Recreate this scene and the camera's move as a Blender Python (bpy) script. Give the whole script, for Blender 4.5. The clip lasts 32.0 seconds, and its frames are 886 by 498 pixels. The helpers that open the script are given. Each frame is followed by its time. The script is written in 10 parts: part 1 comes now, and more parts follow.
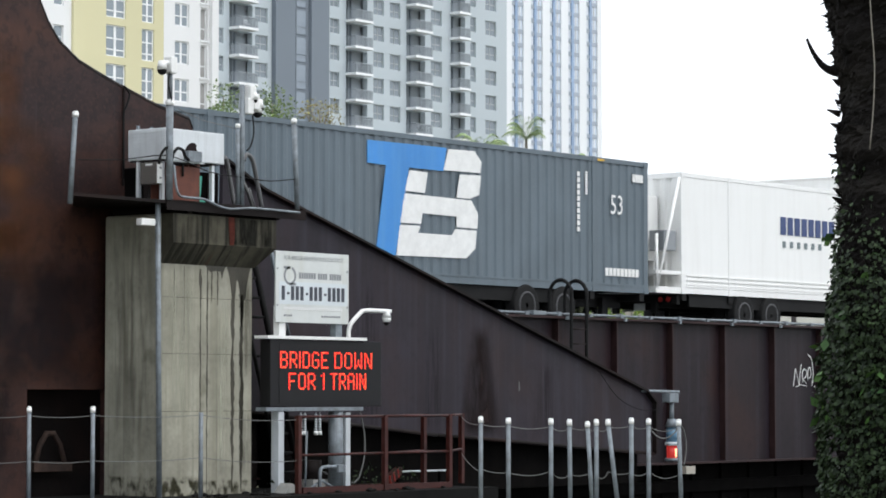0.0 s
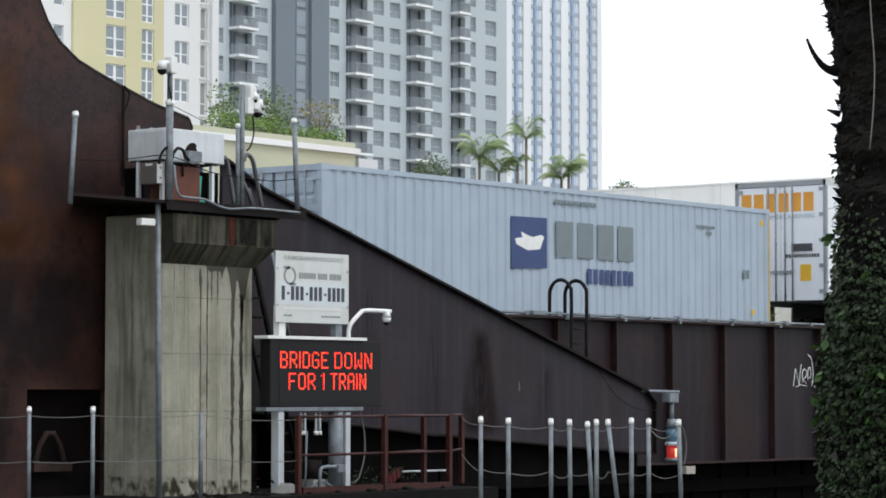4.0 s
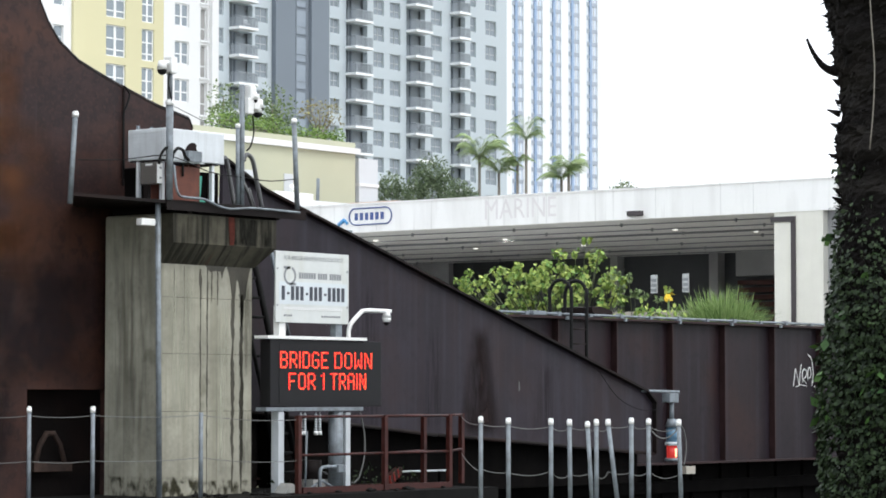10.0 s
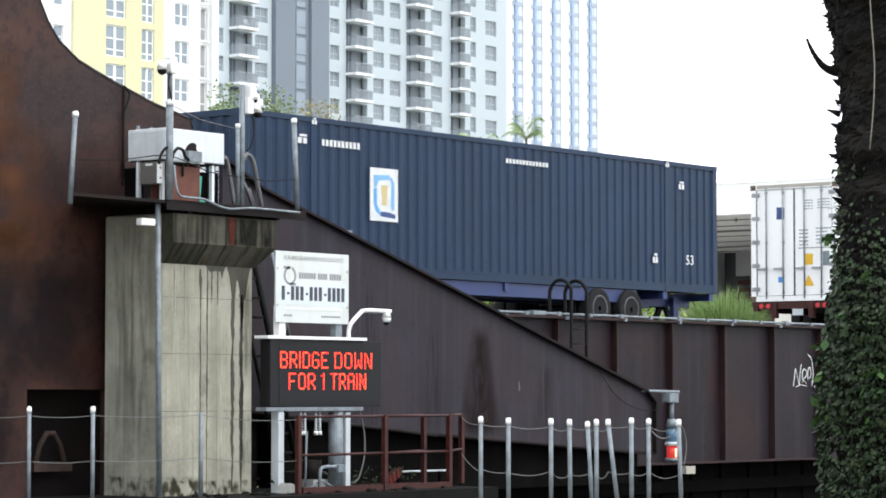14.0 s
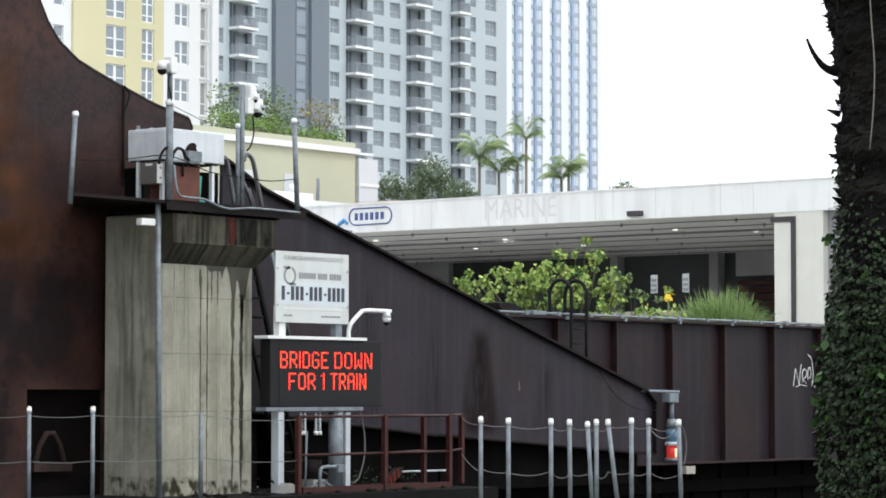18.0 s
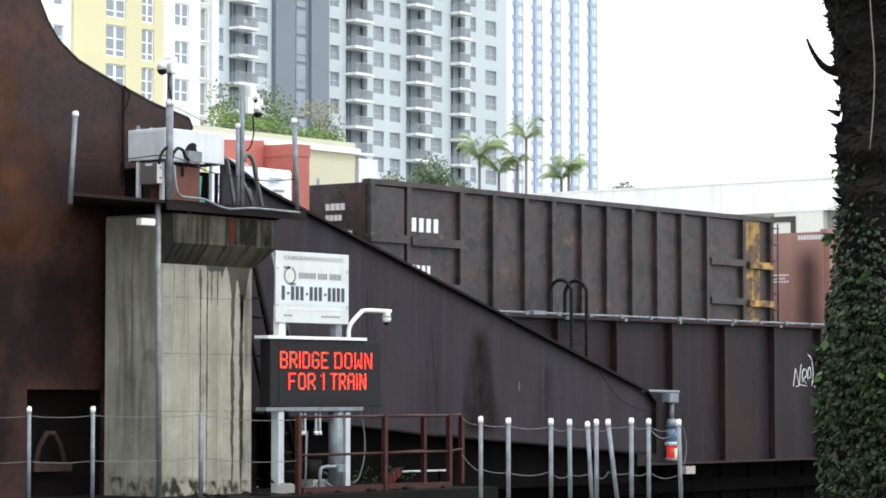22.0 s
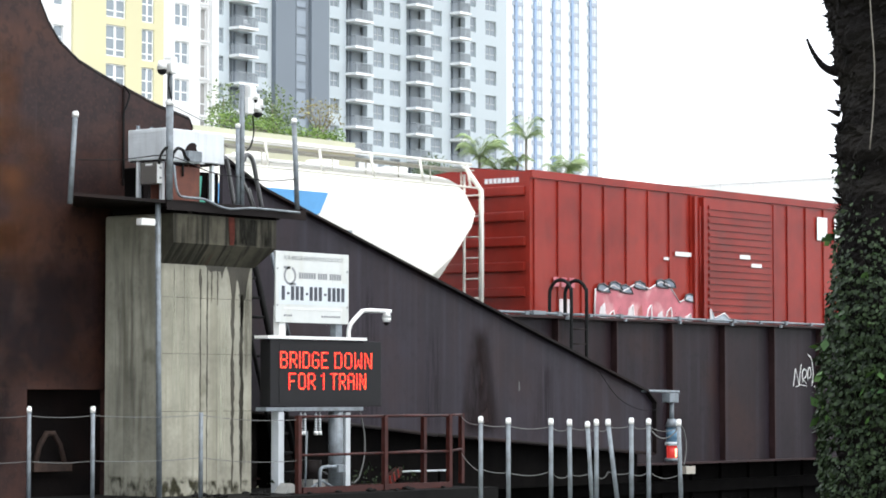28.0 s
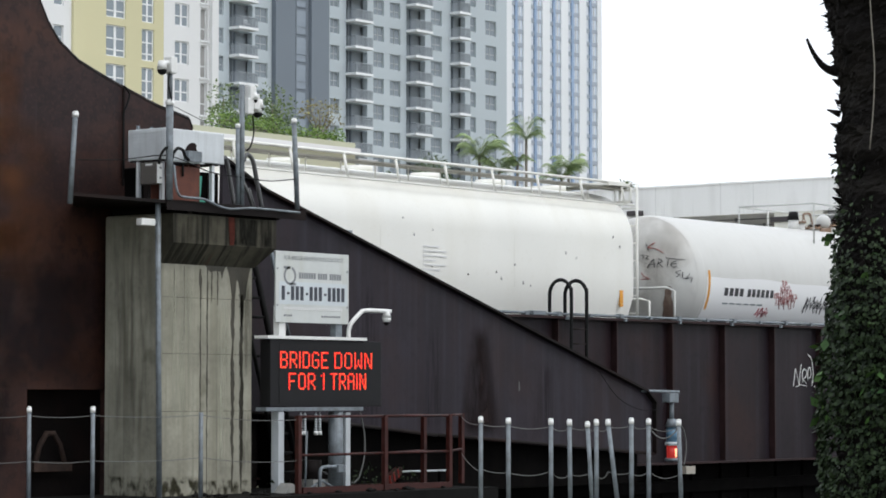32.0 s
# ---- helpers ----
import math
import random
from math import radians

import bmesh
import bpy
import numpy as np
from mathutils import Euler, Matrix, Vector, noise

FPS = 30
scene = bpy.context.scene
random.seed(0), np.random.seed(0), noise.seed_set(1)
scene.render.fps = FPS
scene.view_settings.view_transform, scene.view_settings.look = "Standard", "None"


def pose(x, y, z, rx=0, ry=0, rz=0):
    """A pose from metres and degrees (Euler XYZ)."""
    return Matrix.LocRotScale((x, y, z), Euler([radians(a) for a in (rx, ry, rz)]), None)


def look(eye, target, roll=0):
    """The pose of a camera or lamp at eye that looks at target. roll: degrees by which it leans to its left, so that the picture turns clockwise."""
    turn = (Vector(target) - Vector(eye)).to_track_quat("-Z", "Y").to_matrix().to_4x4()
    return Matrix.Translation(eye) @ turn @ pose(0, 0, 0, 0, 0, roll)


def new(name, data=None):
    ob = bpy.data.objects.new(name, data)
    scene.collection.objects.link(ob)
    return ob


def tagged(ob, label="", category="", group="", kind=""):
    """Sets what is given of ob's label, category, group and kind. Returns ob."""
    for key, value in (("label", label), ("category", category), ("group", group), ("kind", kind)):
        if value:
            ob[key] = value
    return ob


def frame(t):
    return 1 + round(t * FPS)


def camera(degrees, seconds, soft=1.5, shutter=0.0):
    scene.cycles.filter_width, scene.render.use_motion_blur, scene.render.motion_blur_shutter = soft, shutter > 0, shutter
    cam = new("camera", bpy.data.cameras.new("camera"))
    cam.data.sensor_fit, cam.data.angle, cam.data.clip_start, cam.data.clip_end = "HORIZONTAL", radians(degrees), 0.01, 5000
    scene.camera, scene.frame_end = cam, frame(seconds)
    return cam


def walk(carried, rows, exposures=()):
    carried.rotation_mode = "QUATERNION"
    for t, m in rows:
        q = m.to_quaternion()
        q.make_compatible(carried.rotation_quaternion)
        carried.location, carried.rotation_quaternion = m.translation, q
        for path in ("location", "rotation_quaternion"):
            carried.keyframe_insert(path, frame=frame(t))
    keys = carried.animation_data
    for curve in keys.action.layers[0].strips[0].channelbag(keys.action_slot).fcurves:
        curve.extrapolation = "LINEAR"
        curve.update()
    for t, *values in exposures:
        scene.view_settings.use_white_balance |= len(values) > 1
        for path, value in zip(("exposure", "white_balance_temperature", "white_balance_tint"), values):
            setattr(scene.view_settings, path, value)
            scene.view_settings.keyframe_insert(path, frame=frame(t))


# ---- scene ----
# ---- camera: stands still on the bank, long lens ----
cam = camera(18.54, 32.0, soft=1.75, shutter=0.1)
EYE = Vector((0.0, 0.0, 3.0))
AIM, TILT = 0.660, 0.054
VIEW = look(EYE, EYE + 50 * Vector((math.cos(AIM) * math.cos(TILT), math.sin(AIM) * math.cos(TILT), math.sin(TILT))))
walk(cam, [(0.0, VIEW), (32.0, VIEW)],
     exposures=[(0.0, 0.62), (1.0, 1.1), (2.0, 0.47), (3.0, 0.25), (4.5, 0.6), (6.0, 1.06), (7.0, 1.1), (8.0, 1.58), (9.0, 1.2), (10.0, 0.88), (11.0, 0.82), (12.0, 0.52), (13.0, 0.28), (14.0, 1.2), (15.0, 0.95),
                (17.0, 0.78), (21.0, 0.78), (22.0, 1.08), (23.0, 0.72), (24.0, 0.34), (25.0, 0.28), (25.5, 0.62), (26.5, 0.95), (28.0, 1.18), (29.0, 0.52), (30.0, 0.35), (31.0, 0.31), (32.0, 0.33)])

# ---- overcast daylight ----
SUN_UP, SUN_TURN = radians(56), radians(170)
world = bpy.data.worlds.new("overcast_sky")
scene.world = world
world.use_nodes = True
wn, wl = world.node_tree.nodes, world.node_tree.links
wn.clear()
w_out, w_bg = wn.new("ShaderNodeOutputWorld"), wn.new("ShaderNodeBackground")
w_sky, w_mix, w_noise = wn.new("ShaderNodeTexSky"), wn.new("ShaderNodeMixRGB"), wn.new("ShaderNodeTexNoise")
w_ramp, w_gain = wn.new("ShaderNodeValToRGB"), wn.new("ShaderNodeMixRGB")
w_sky.sky_type, w_sky.sun_disc = "NISHITA", False
w_sky.sun_elevation, w_sky.sun_rotation = SUN_UP, SUN_TURN
w_noise.inputs["Scale"].default_value = 2.2
w_noise.inputs["Detail"].default_value = 5
w_ramp.color_ramp.elements[0].position, w_ramp.color_ramp.elements[0].color = 0.25, (0.87, 0.925, 1.0, 1)
w_ramp.color_ramp.elements[1].position, w_ramp.color_ramp.elements[1].color = 0.75, (1.03, 1.085, 1.165, 1)
w_gain.blend_type, w_gain.inputs[0].default_value = "MULTIPLY", 1.0
w_gain.inputs[2].default_value = (0.10, 0.10, 0.10, 1)
w_mix.inputs[0].default_value = 0.93
wl.new(w_sky.outputs[0], w_gain.inputs[1])
wl.new(w_noise.outputs[0], w_ramp.inputs[0])
wl.new(w_gain.outputs[0], w_mix.inputs[1])
wl.new(w_ramp.outputs[0], w_mix.inputs[2])
wl.new(w_mix.outputs[0], w_bg.inputs[0])
w_bg.inputs[1].default_value = 1.0
wl.new(w_bg.outputs[0], w_out.inputs[0])
sun_data = bpy.data.lights.new("sun", "SUN")
sun_data.energy, sun_data.angle, sun_data.color = 0.8, radians(25), (1.0, 0.97, 0.93)
sun = new("sun", sun_data)
sun.matrix_world = look((0, 0, 60), (-5, 28, 18))


# ---- materials ----
def mat(name, col, rough=0.6, metal=0.0, var=0.12, scale=1.5, fine=30.0, bump=0.15, streak=0.0, streak_col=(0.05, 0.04, 0.03),
        streak_size=(5.0, 5.0, 0.35), patch=0.0, patch_col=(0.2, 0.08, 0.03), patch_scale=0.7, spots=0.0, spec=0.5, more=(), shift=(0, 0, 0)):
    m = bpy.data.materials.new(name)
    m.use_nodes = True
    n, l = m.node_tree.nodes, m.node_tree.links
    b = n["Principled BSDF"]
    b.inputs["Roughness"].default_value, b.inputs["Metallic"].default_value = rough, metal
    b.inputs["Specular IOR Level"].default_value = spec
    tc = n.new("ShaderNodeTexCoord")
    n1, n2 = n.new("ShaderNodeTexNoise"), n.new("ShaderNodeTexNoise")
    n1.inputs["Scale"].default_value, n1.inputs["Detail"].default_value = scale, 6
    n2.inputs["Scale"].default_value, n2.inputs["Detail"].default_value = fine, 3
    l.new(tc.outputs["Object"], n1.inputs["Vector"])
    l.new(tc.outputs["Object"], n2.inputs["Vector"])
    add = n.new("ShaderNodeMath")
    add.operation = "MULTIPLY_ADD"
    add.inputs[1].default_value = 0.35
    l.new(n2.outputs[0], add.inputs[0])
    l.new(n1.outputs[0], add.inputs[2])
    ramp = n.new("ShaderNodeValToRGB")
    lo, hi = ramp.color_ramp.elements
    lo.position, hi.position = 0.42, 0.92
    lo.color = tuple(c * (1 - var) for c in col) + (1,)
    hi.color = tuple(min(1, c * (1 + var)) for c in col) + (1,)
    l.new(add.outputs[0], ramp.inputs[0])
    out = ramp.outputs[0]

    def layer(out, amount, colour, vec_scale, nscale, p0, p1):
        mp, nz, rp, mx = n.new("ShaderNodeMapping"), n.new("ShaderNodeTexNoise"), n.new("ShaderNodeValToRGB"), n.new("ShaderNodeMixRGB")
        mp.inputs["Scale"].default_value, mp.inputs["Location"].default_value = vec_scale, shift
        nz.inputs["Scale"].default_value, nz.inputs["Detail"].default_value = nscale, 5
        l.new(tc.outputs["Object"], mp.inputs["Vector"])
        l.new(mp.outputs[0], nz.inputs["Vector"])
        rp.color_ramp.elements[0].position, rp.color_ramp.elements[0].color = p0, (0, 0, 0, 1)
        rp.color_ramp.elements[1].position, rp.color_ramp.elements[1].color = p1, (amount,) * 3 + (1,)
        l.new(nz.outputs[0], rp.inputs[0])
        l.new(rp.outputs[0], mx.inputs[0])
        l.new(out, mx.inputs[1])
        mx.inputs[2].default_value = tuple(colour) + (1,)
        return mx.outputs[0]
    if patch:
        out = layer(out, patch, patch_col, (1, 1, 1), patch_scale, 0.5, 0.68)
    if streak:
        out = layer(out, streak, streak_col, streak_size, 1.0, 0.48, 0.72)
    if spots:
        out = layer(out, spots, streak_col, (1, 1, 1), 9.0, 0.62, 0.70)
    for extra in more:
        out = layer(out, *extra)
    l.new(out, b.inputs["Base Color"])
    if bump:
        bp = n.new("ShaderNodeBump")
        bp.inputs["Strength"].default_value, bp.inputs["Distance"].default_value = bump, 0.02
        l.new(add.outputs[0], bp.inputs["Height"])
        l.new(bp.outputs[0], b.inputs["Normal"])
    return m


def stain(name, col, rough=0.7, strength=0.9, taper=0.0, edge=3.0, grain=4.0, stretch=(1, 1, 1), cover=0.35, axis=0):
    """A film that thins out to its edges and breaks up in blotches; taper narrows it upwards."""
    m = mat(name, col, rough, var=0.25, scale=3, spec=0.12)
    n, l = m.node_tree.nodes, m.node_tree.links
    tc, sep, nz, mp, ramp = n.new("ShaderNodeTexCoord"), n.new("ShaderNodeSeparateXYZ"), n.new("ShaderNodeTexNoise"), n.new("ShaderNodeMapping"), n.new("ShaderNodeValToRGB")

    def calc(op, a, b):
        q = n.new("ShaderNodeMath")
        q.operation, q.use_clamp = op, op == "MULTIPLY"
        for k, v in ((0, a), (1, b)):
            if isinstance(v, (int, float)):
                q.inputs[k].default_value = v
            else:
                l.new(v, q.inputs[k])
        return q.outputs[0]
    l.new(tc.outputs["Generated"], sep.inputs[0])
    l.new(tc.outputs["Object"], mp.inputs["Vector"])
    mp.inputs["Scale"].default_value = stretch
    l.new(mp.outputs[0], nz.inputs["Vector"])
    nz.inputs["Scale"].default_value, nz.inputs["Detail"].default_value = grain, 6
    ramp.color_ramp.elements[0].position, ramp.color_ramp.elements[1].position = cover, cover + 0.25
    l.new(nz.outputs[0], ramp.inputs[0])
    across = calc("ABSOLUTE", calc("SUBTRACT", sep.outputs[axis], 0.5), 0)
    room = calc("SUBTRACT", 0.5, calc("MULTIPLY", sep.outputs[2], 0.5 * taper))
    side = calc("MULTIPLY", calc("SUBTRACT", room, across), edge)
    ends = calc("MULTIPLY", calc("SUBTRACT", 0.5, calc("ABSOLUTE", calc("SUBTRACT", sep.outputs[2], 0.5), 0)), edge * 2)
    a = calc("MULTIPLY", calc("MULTIPLY", side, ends), calc("MULTIPLY", ramp.outputs[0], strength))
    l.new(a, n["Principled BSDF"].inputs["Alpha"])
    return m


def glow(name, col, strength):
    m = mat(name, col, 0.4, bump=0)
    b = m.node_tree.nodes["Principled BSDF"]
    b.inputs["Emission Color"].default_value, b.inputs["Emission Strength"].default_value = tuple(col) + (1,), strength
    return m


def leafy(name, dark, light, rough=0.55):
    m = mat(name, dark, rough, bump=0)
    n, l = m.node_tree.nodes, m.node_tree.links
    geo, rp = n.new("ShaderNodeNewGeometry"), n.new("ShaderNodeValToRGB")
    rp.color_ramp.elements[0].color, rp.color_ramp.elements[1].color = tuple(dark) + (1,), tuple(light) + (1,)
    l.new(geo.outputs["Random Per Island"], rp.inputs[0])
    b = n["Principled BSDF"]
    l.new(rp.outputs[0], b.inputs["Base Color"])
    b.inputs["Specular IOR Level"].default_value = 0.2
    return m


RUST = mat("brown_paint_with_painted_sheen", (0.0158, 0.0106, 0.0134), 0.46, var=0.3, scale=1.1, fine=14, streak=0.6, streak_col=(0.0255, 0.0115, 0.0112), streak_size=(2.2, 2.2, 0.14), bump=0.12, patch=0.5, patch_col=(0.011, 0.0083, 0.011), patch_scale=0.35, spec=0.14,
           # first extra layer: bluish-grey streaks paint the wet sky sheen
           more=((0.65, (0.031, 0.026, 0.035), (7.0, 7.0, 0.22), 1.0, 0.50, 0.74), (0.55, (0.034, 0.0142, 0.0105), (0.6, 0.6, 0.6), 1.0, 0.52, 0.72), (0.45, (0.007, 0.0056, 0.0068), (1, 1, 1), 5.0, 0.54, 0.7)))
RUST_LEFT = mat("weathered_red_bridge_paint", (0.0285, 0.0155, 0.0152), 0.5, var=0.4, scale=0.9, fine=9, patch=0.55, patch_col=(0.078, 0.032, 0.0195), patch_scale=0.26, streak=0.5, streak_col=(0.020, 0.0108, 0.0105), streak_size=(0.5, 0.5, 0.9), spec=0.2, shift=(0.35, 0.0, 0.55),
                more=((0.26, (0.13, 0.05, 0.024), (0.3, 0.3, 1.2), 1.0, 0.46, 0.72), (0.5, (0.018, 0.0105, 0.011), (4.0, 4.0, 0.3), 1.0, 0.46, 0.70), (0.5, (0.015, 0.0095, 0.0098), (1, 1, 1), 3.5, 0.48, 0.72), (0.3, (0.10, 0.038, 0.019), (0.5, 0.5, 1.6), 0.7, 0.50, 0.66), (0.55, (0.014, 0.009, 0.0095), (1, 1, 1), 6.5, 0.50, 0.62), (0.5, (0.06, 0.028, 0.022), (1, 1, 1), 14.0, 0.52, 0.66), (0.35, (0.075, 0.066, 0.066), (9.0, 9.0, 0.4), 1.0, 0.62, 0.76)))
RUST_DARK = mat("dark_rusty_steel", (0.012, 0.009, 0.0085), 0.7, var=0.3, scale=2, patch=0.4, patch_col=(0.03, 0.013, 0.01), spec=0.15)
SHORE_RUST = mat("brown_scaling_rust", (0.045, 0.026, 0.019), 0.85, var=0.5, scale=6, patch=0.6, patch_col=(0.02, 0.013, 0.011), patch_scale=5)
RUST_STAIN = mat("rust_stain", (0.0145, 0.0085, 0.0085), 0.6, var=0.3, scale=3, spec=0.1)
RUN_RED = mat("red_rust_run", (0.062, 0.016, 0.011), 0.8, var=0.5, scale=9, spec=0.1)
RUN_WIDE = stain("rust_run_film", (0.0135, 0.0066, 0.0064), 0.65, 0.95, 0.62, 3.6, 2.0, (2.6, 2.6, 0.6), 0.24)
RUN_PALE = stain("pale_water_run_film", (0.036, 0.026, 0.03), 0.6, 0.45, 0.4, 3.0, 3.0, (5, 5, 0.25), 0.4)
ALGAE = stain("black_algae_film", (0.010, 0.0095, 0.007), 0.85, 0.95, 0.0, 5.0, 2.2, (3.2, 3.2, 0.8), 0.38)
ALGAE_THIN = stain("thin_algae_film", (0.035, 0.034, 0.024), 0.85, 0.75, 0.0, 3.0, 2.0, (4.5, 4.5, 0.4), 0.42)
LIME = stain("pale_lime_film", (0.42, 0.42, 0.33), 0.85, 0.55, 0.0, 3.0, 1.5, (6.0, 6.0, 0.25), 0.44)
DARK_FILM = stain("dark_purple_brown_film", (0.018, 0.0118, 0.0128), 0.6, 0.8, 0.0, 2.4, 1.5, (1.0, 1.0, 0.8), 0.32)
BLOOM = stain("orange_rust_bloom", (0.12, 0.047, 0.02), 0.6, 0.85, 0.0, 2.0, 0.9, (1.0, 1.0, 1.8), 0.36)
MOSS_FILM = stain("dark_moss_film", (0.040, 0.037, 0.021), 0.95, 0.95, 0.0, 6.0, 5.5, (1.4, 1.4, 1.0), 0.44)
MOSS_SIDE = stain("dark_side_moss_film", (0.040, 0.037, 0.021), 0.95, 0.9, 0.0, 6.0, 5.5, (1.4, 1.4, 1.0), 0.44, 1)
SIDE_ALGAE = stain("side_algae_film", (0.085, 0.08, 0.063), 0.85, 0.42, 0.0, 3.0, 1.6, (5.0, 5.0, 0.5), 0.40, 1)
LOW_GRIME = stain("low_grime_film", (0.30, 0.25, 0.19), 0.8, 0.35, 0.0, 4.0, 1.6, (1.0, 1.0, 4.0), 0.42)
HEAD_FILM = stain("tank_head_dirt_film", (0.22, 0.18, 0.14), 0.7, 0.34, 0.0, 30.0, 1.3, (1, 1, 0.5), 0.40)
END_SOOT = stain("end_soot_film", (0.06, 0.035, 0.03), 0.8, 0.62, 0.0, 2.2, 1.2, (1, 1, 0.6), 0.1, 1)
RUST_TAIL = mat("purple_brown_paint_with_painted_sheen", (0.0215, 0.0168, 0.0225), 0.45, var=0.25, scale=1.1, fine=14, streak=0.5, streak_col=(0.030, 0.0165, 0.0165), streak_size=(2.2, 2.2, 0.14), bump=0.12, patch=0.5, patch_col=(0.0165, 0.0125, 0.0155), patch_scale=0.35, spec=0.17,
           # sky sheen on wet plate, painted as the first bluish-grey streak layer
           more=((0.6, (0.037, 0.0335, 0.045), (6.0, 6.0, 0.2), 1.0, 0.48, 0.74), (0.45, (0.034, 0.017, 0.014), (0.6, 0.6, 0.6), 1.0, 0.52, 0.72), (0.4, (0.011, 0.0085, 0.010), (1, 1, 1), 5.0, 0.54, 0.7)))
RUST_EDGE = mat("rusting_plate_edge", (0.0265, 0.0135, 0.0135), 0.55, var=0.4, scale=3, streak=0.5, streak_col=(0.030, 0.0135, 0.0108), spec=0.18)
RUST_ORANGE = mat("bare_rusted_sheet", (0.115, 0.033, 0.018), 0.7, var=0.35, scale=3, patch=0.5, patch_col=(0.05, 0.02, 0.015), patch_scale=2.5)
RAIL_RED = mat("oxide_red_railing", (0.047, 0.0115, 0.0085), 0.5, var=0.4, scale=5, streak=0.6, streak_col=(0.014, 0.0075, 0.007), spec=0.25)
CONCRETE = mat("stained_concrete", (0.305, 0.293, 0.235), 0.85, var=0.28, scale=1.6, fine=14, streak=0.55, streak_col=(0.17, 0.162, 0.12), streak_size=(6.0, 6.0, 0.2), bump=0.4, patch=0.45, patch_col=(0.22, 0.215, 0.17), patch_scale=1.1, spots=0.2, spec=0.2,
               more=((0.6, (0.095, 0.09, 0.065), (11.0, 11.0, 0.12), 1.0, 0.58, 0.76), (0.45, (0.38, 0.375, 0.32), (1.5, 1.5, 0.4), 1.0, 0.56, 0.75), (0.5, (0.12, 0.115, 0.08), (1, 1, 1), 2.4, 0.62, 0.72)))
# algae streaks on a base darkened further to hold the deck's shadow
CONCRETE_ALGAE_SHADE = mat("algae_and_deck_shade_concrete", (0.068, 0.063, 0.046), 0.85, var=0.4, scale=1.6, fine=14, streak=0.97, streak_col=(0.011, 0.010, 0.0075), streak_size=(3.2, 1.0, 0.35), bump=0.4, spec=0.2,
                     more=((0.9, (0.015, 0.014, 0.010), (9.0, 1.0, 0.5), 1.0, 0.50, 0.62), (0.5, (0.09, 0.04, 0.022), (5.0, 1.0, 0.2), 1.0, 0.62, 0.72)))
CONCRETE_WET = mat("wet_black_stain", (0.042, 0.037, 0.025), 0.6, var=0.4, scale=4)
CONCRETE_GREY = mat("grey_concrete", (0.3, 0.3, 0.28), 0.85, var=0.15, streak=0.3)
GALV = mat("galvanised_steel", (0.205, 0.232, 0.252), 0.5, 0.2, var=0.3, patch=0.6, patch_col=(0.10, 0.10, 0.098), patch_scale=4.5, scale=6, streak=0.6, streak_col=(0.12, 0.13, 0.14), streak_size=(20, 20, 1.5), spec=0.3)
CAPWHITE = mat("white_plastic_cap", (0.8, 0.8, 0.78), 0.5, var=0.08)
WHITE = mat("white_paint", (0.78, 0.78, 0.76), 0.45, var=0.06, streak=0.25, streak_col=(0.55, 0.53, 0.48))
CABINET = mat("chalky_cabinet_paint", (0.66, 0.69, 0.71), 0.55, var=0.08, scale=3, streak=0.4, streak_col=(0.48, 0.49, 0.49), streak_size=(9, 9, 1.0))
SIGNWHITE = mat("sign_white", (0.60, 0.62, 0.60), 0.45, var=0.08, scale=3, streak=0.3, streak_col=(0.48, 0.47, 0.38))
INK = mat("dark_lettering", (0.04, 0.045, 0.06), 0.5)
INKGREY = mat("grey_lettering", (0.22, 0.23, 0.24), 0.5)
BLACK = mat("black_housing", (0.009, 0.0085, 0.0095), 0.45, var=0.2, spec=0.2)
LED = glow("lit_red_led_with_bloom", (0.80, 0.002, 0.003), 0.9)
LED_CORE = glow("lit_orange_led", (1.0, 0.28, 0.08), 1.6)
LAMP_WHITE = glow("lit_downlight", (1.0, 0.97, 0.92), 0.55)
LAMP_CORE = glow("lit_amber_core", (1.0, 0.42, 0.22), 1.4)
LAMP_RED = glow("lit_red_lamp", (0.45, 0.03, 0.025), 0.35)
CABLE = mat("grey_cable", (0.13, 0.13, 0.125), 0.6)
CABLE_DARK = mat("black_cable", (0.010, 0.010, 0.010), 0.7, spec=0.15)
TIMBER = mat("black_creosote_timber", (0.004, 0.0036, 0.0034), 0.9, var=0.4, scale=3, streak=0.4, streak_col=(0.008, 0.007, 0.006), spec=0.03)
TEAL = mat("teal_paint", (0.05, 0.35, 0.26), 0.5)
BOXGREY = mat("brown_grey_box", (0.115, 0.105, 0.095), 0.5, var=0.15)
BLUE_DEV = mat("blue_plastic", (0.10, 0.20, 0.29), 0.4)
# buildings
STUCCO = mat("pale_grey_stucco", (0.485, 0.54, 0.57), 0.85, var=0.05, scale=0.08, bump=0.05)
STUCCO_DARK = mat("slate_grey_stucco", (0.185, 0.215, 0.25), 0.85, var=0.06, scale=0.08, bump=0.05)
STRIP_PANE = mat("slate_strip_glass", (0.25, 0.295, 0.345), 0.25, var=0.25, scale=0.2, bump=0)
STRIP_BAR = mat("slate_strip_bar", (0.175, 0.205, 0.24), 0.6, var=0.06, bump=0)
YELLOW = mat("pale_yellow_stucco", (0.60, 0.56, 0.355), 0.85, var=0.05, scale=0.1, bump=0.05)
OFFWHITE = mat("off_white_stucco", (0.72, 0.72, 0.715), 0.85, var=0.04, scale=0.1, bump=0.05)
OLIVE = mat("sage_green_stucco", (0.47, 0.47, 0.345), 0.85, var=0.06, scale=0.3)
PALEGREY = mat("very_pale_grey_stucco", (0.56, 0.58, 0.60), 0.85, var=0.06, scale=0.3)
TOWERWHITE = mat("white_tower_panel", (0.8, 0.82, 0.84), 0.7, var=0.04, scale=0.05, bump=0.03)
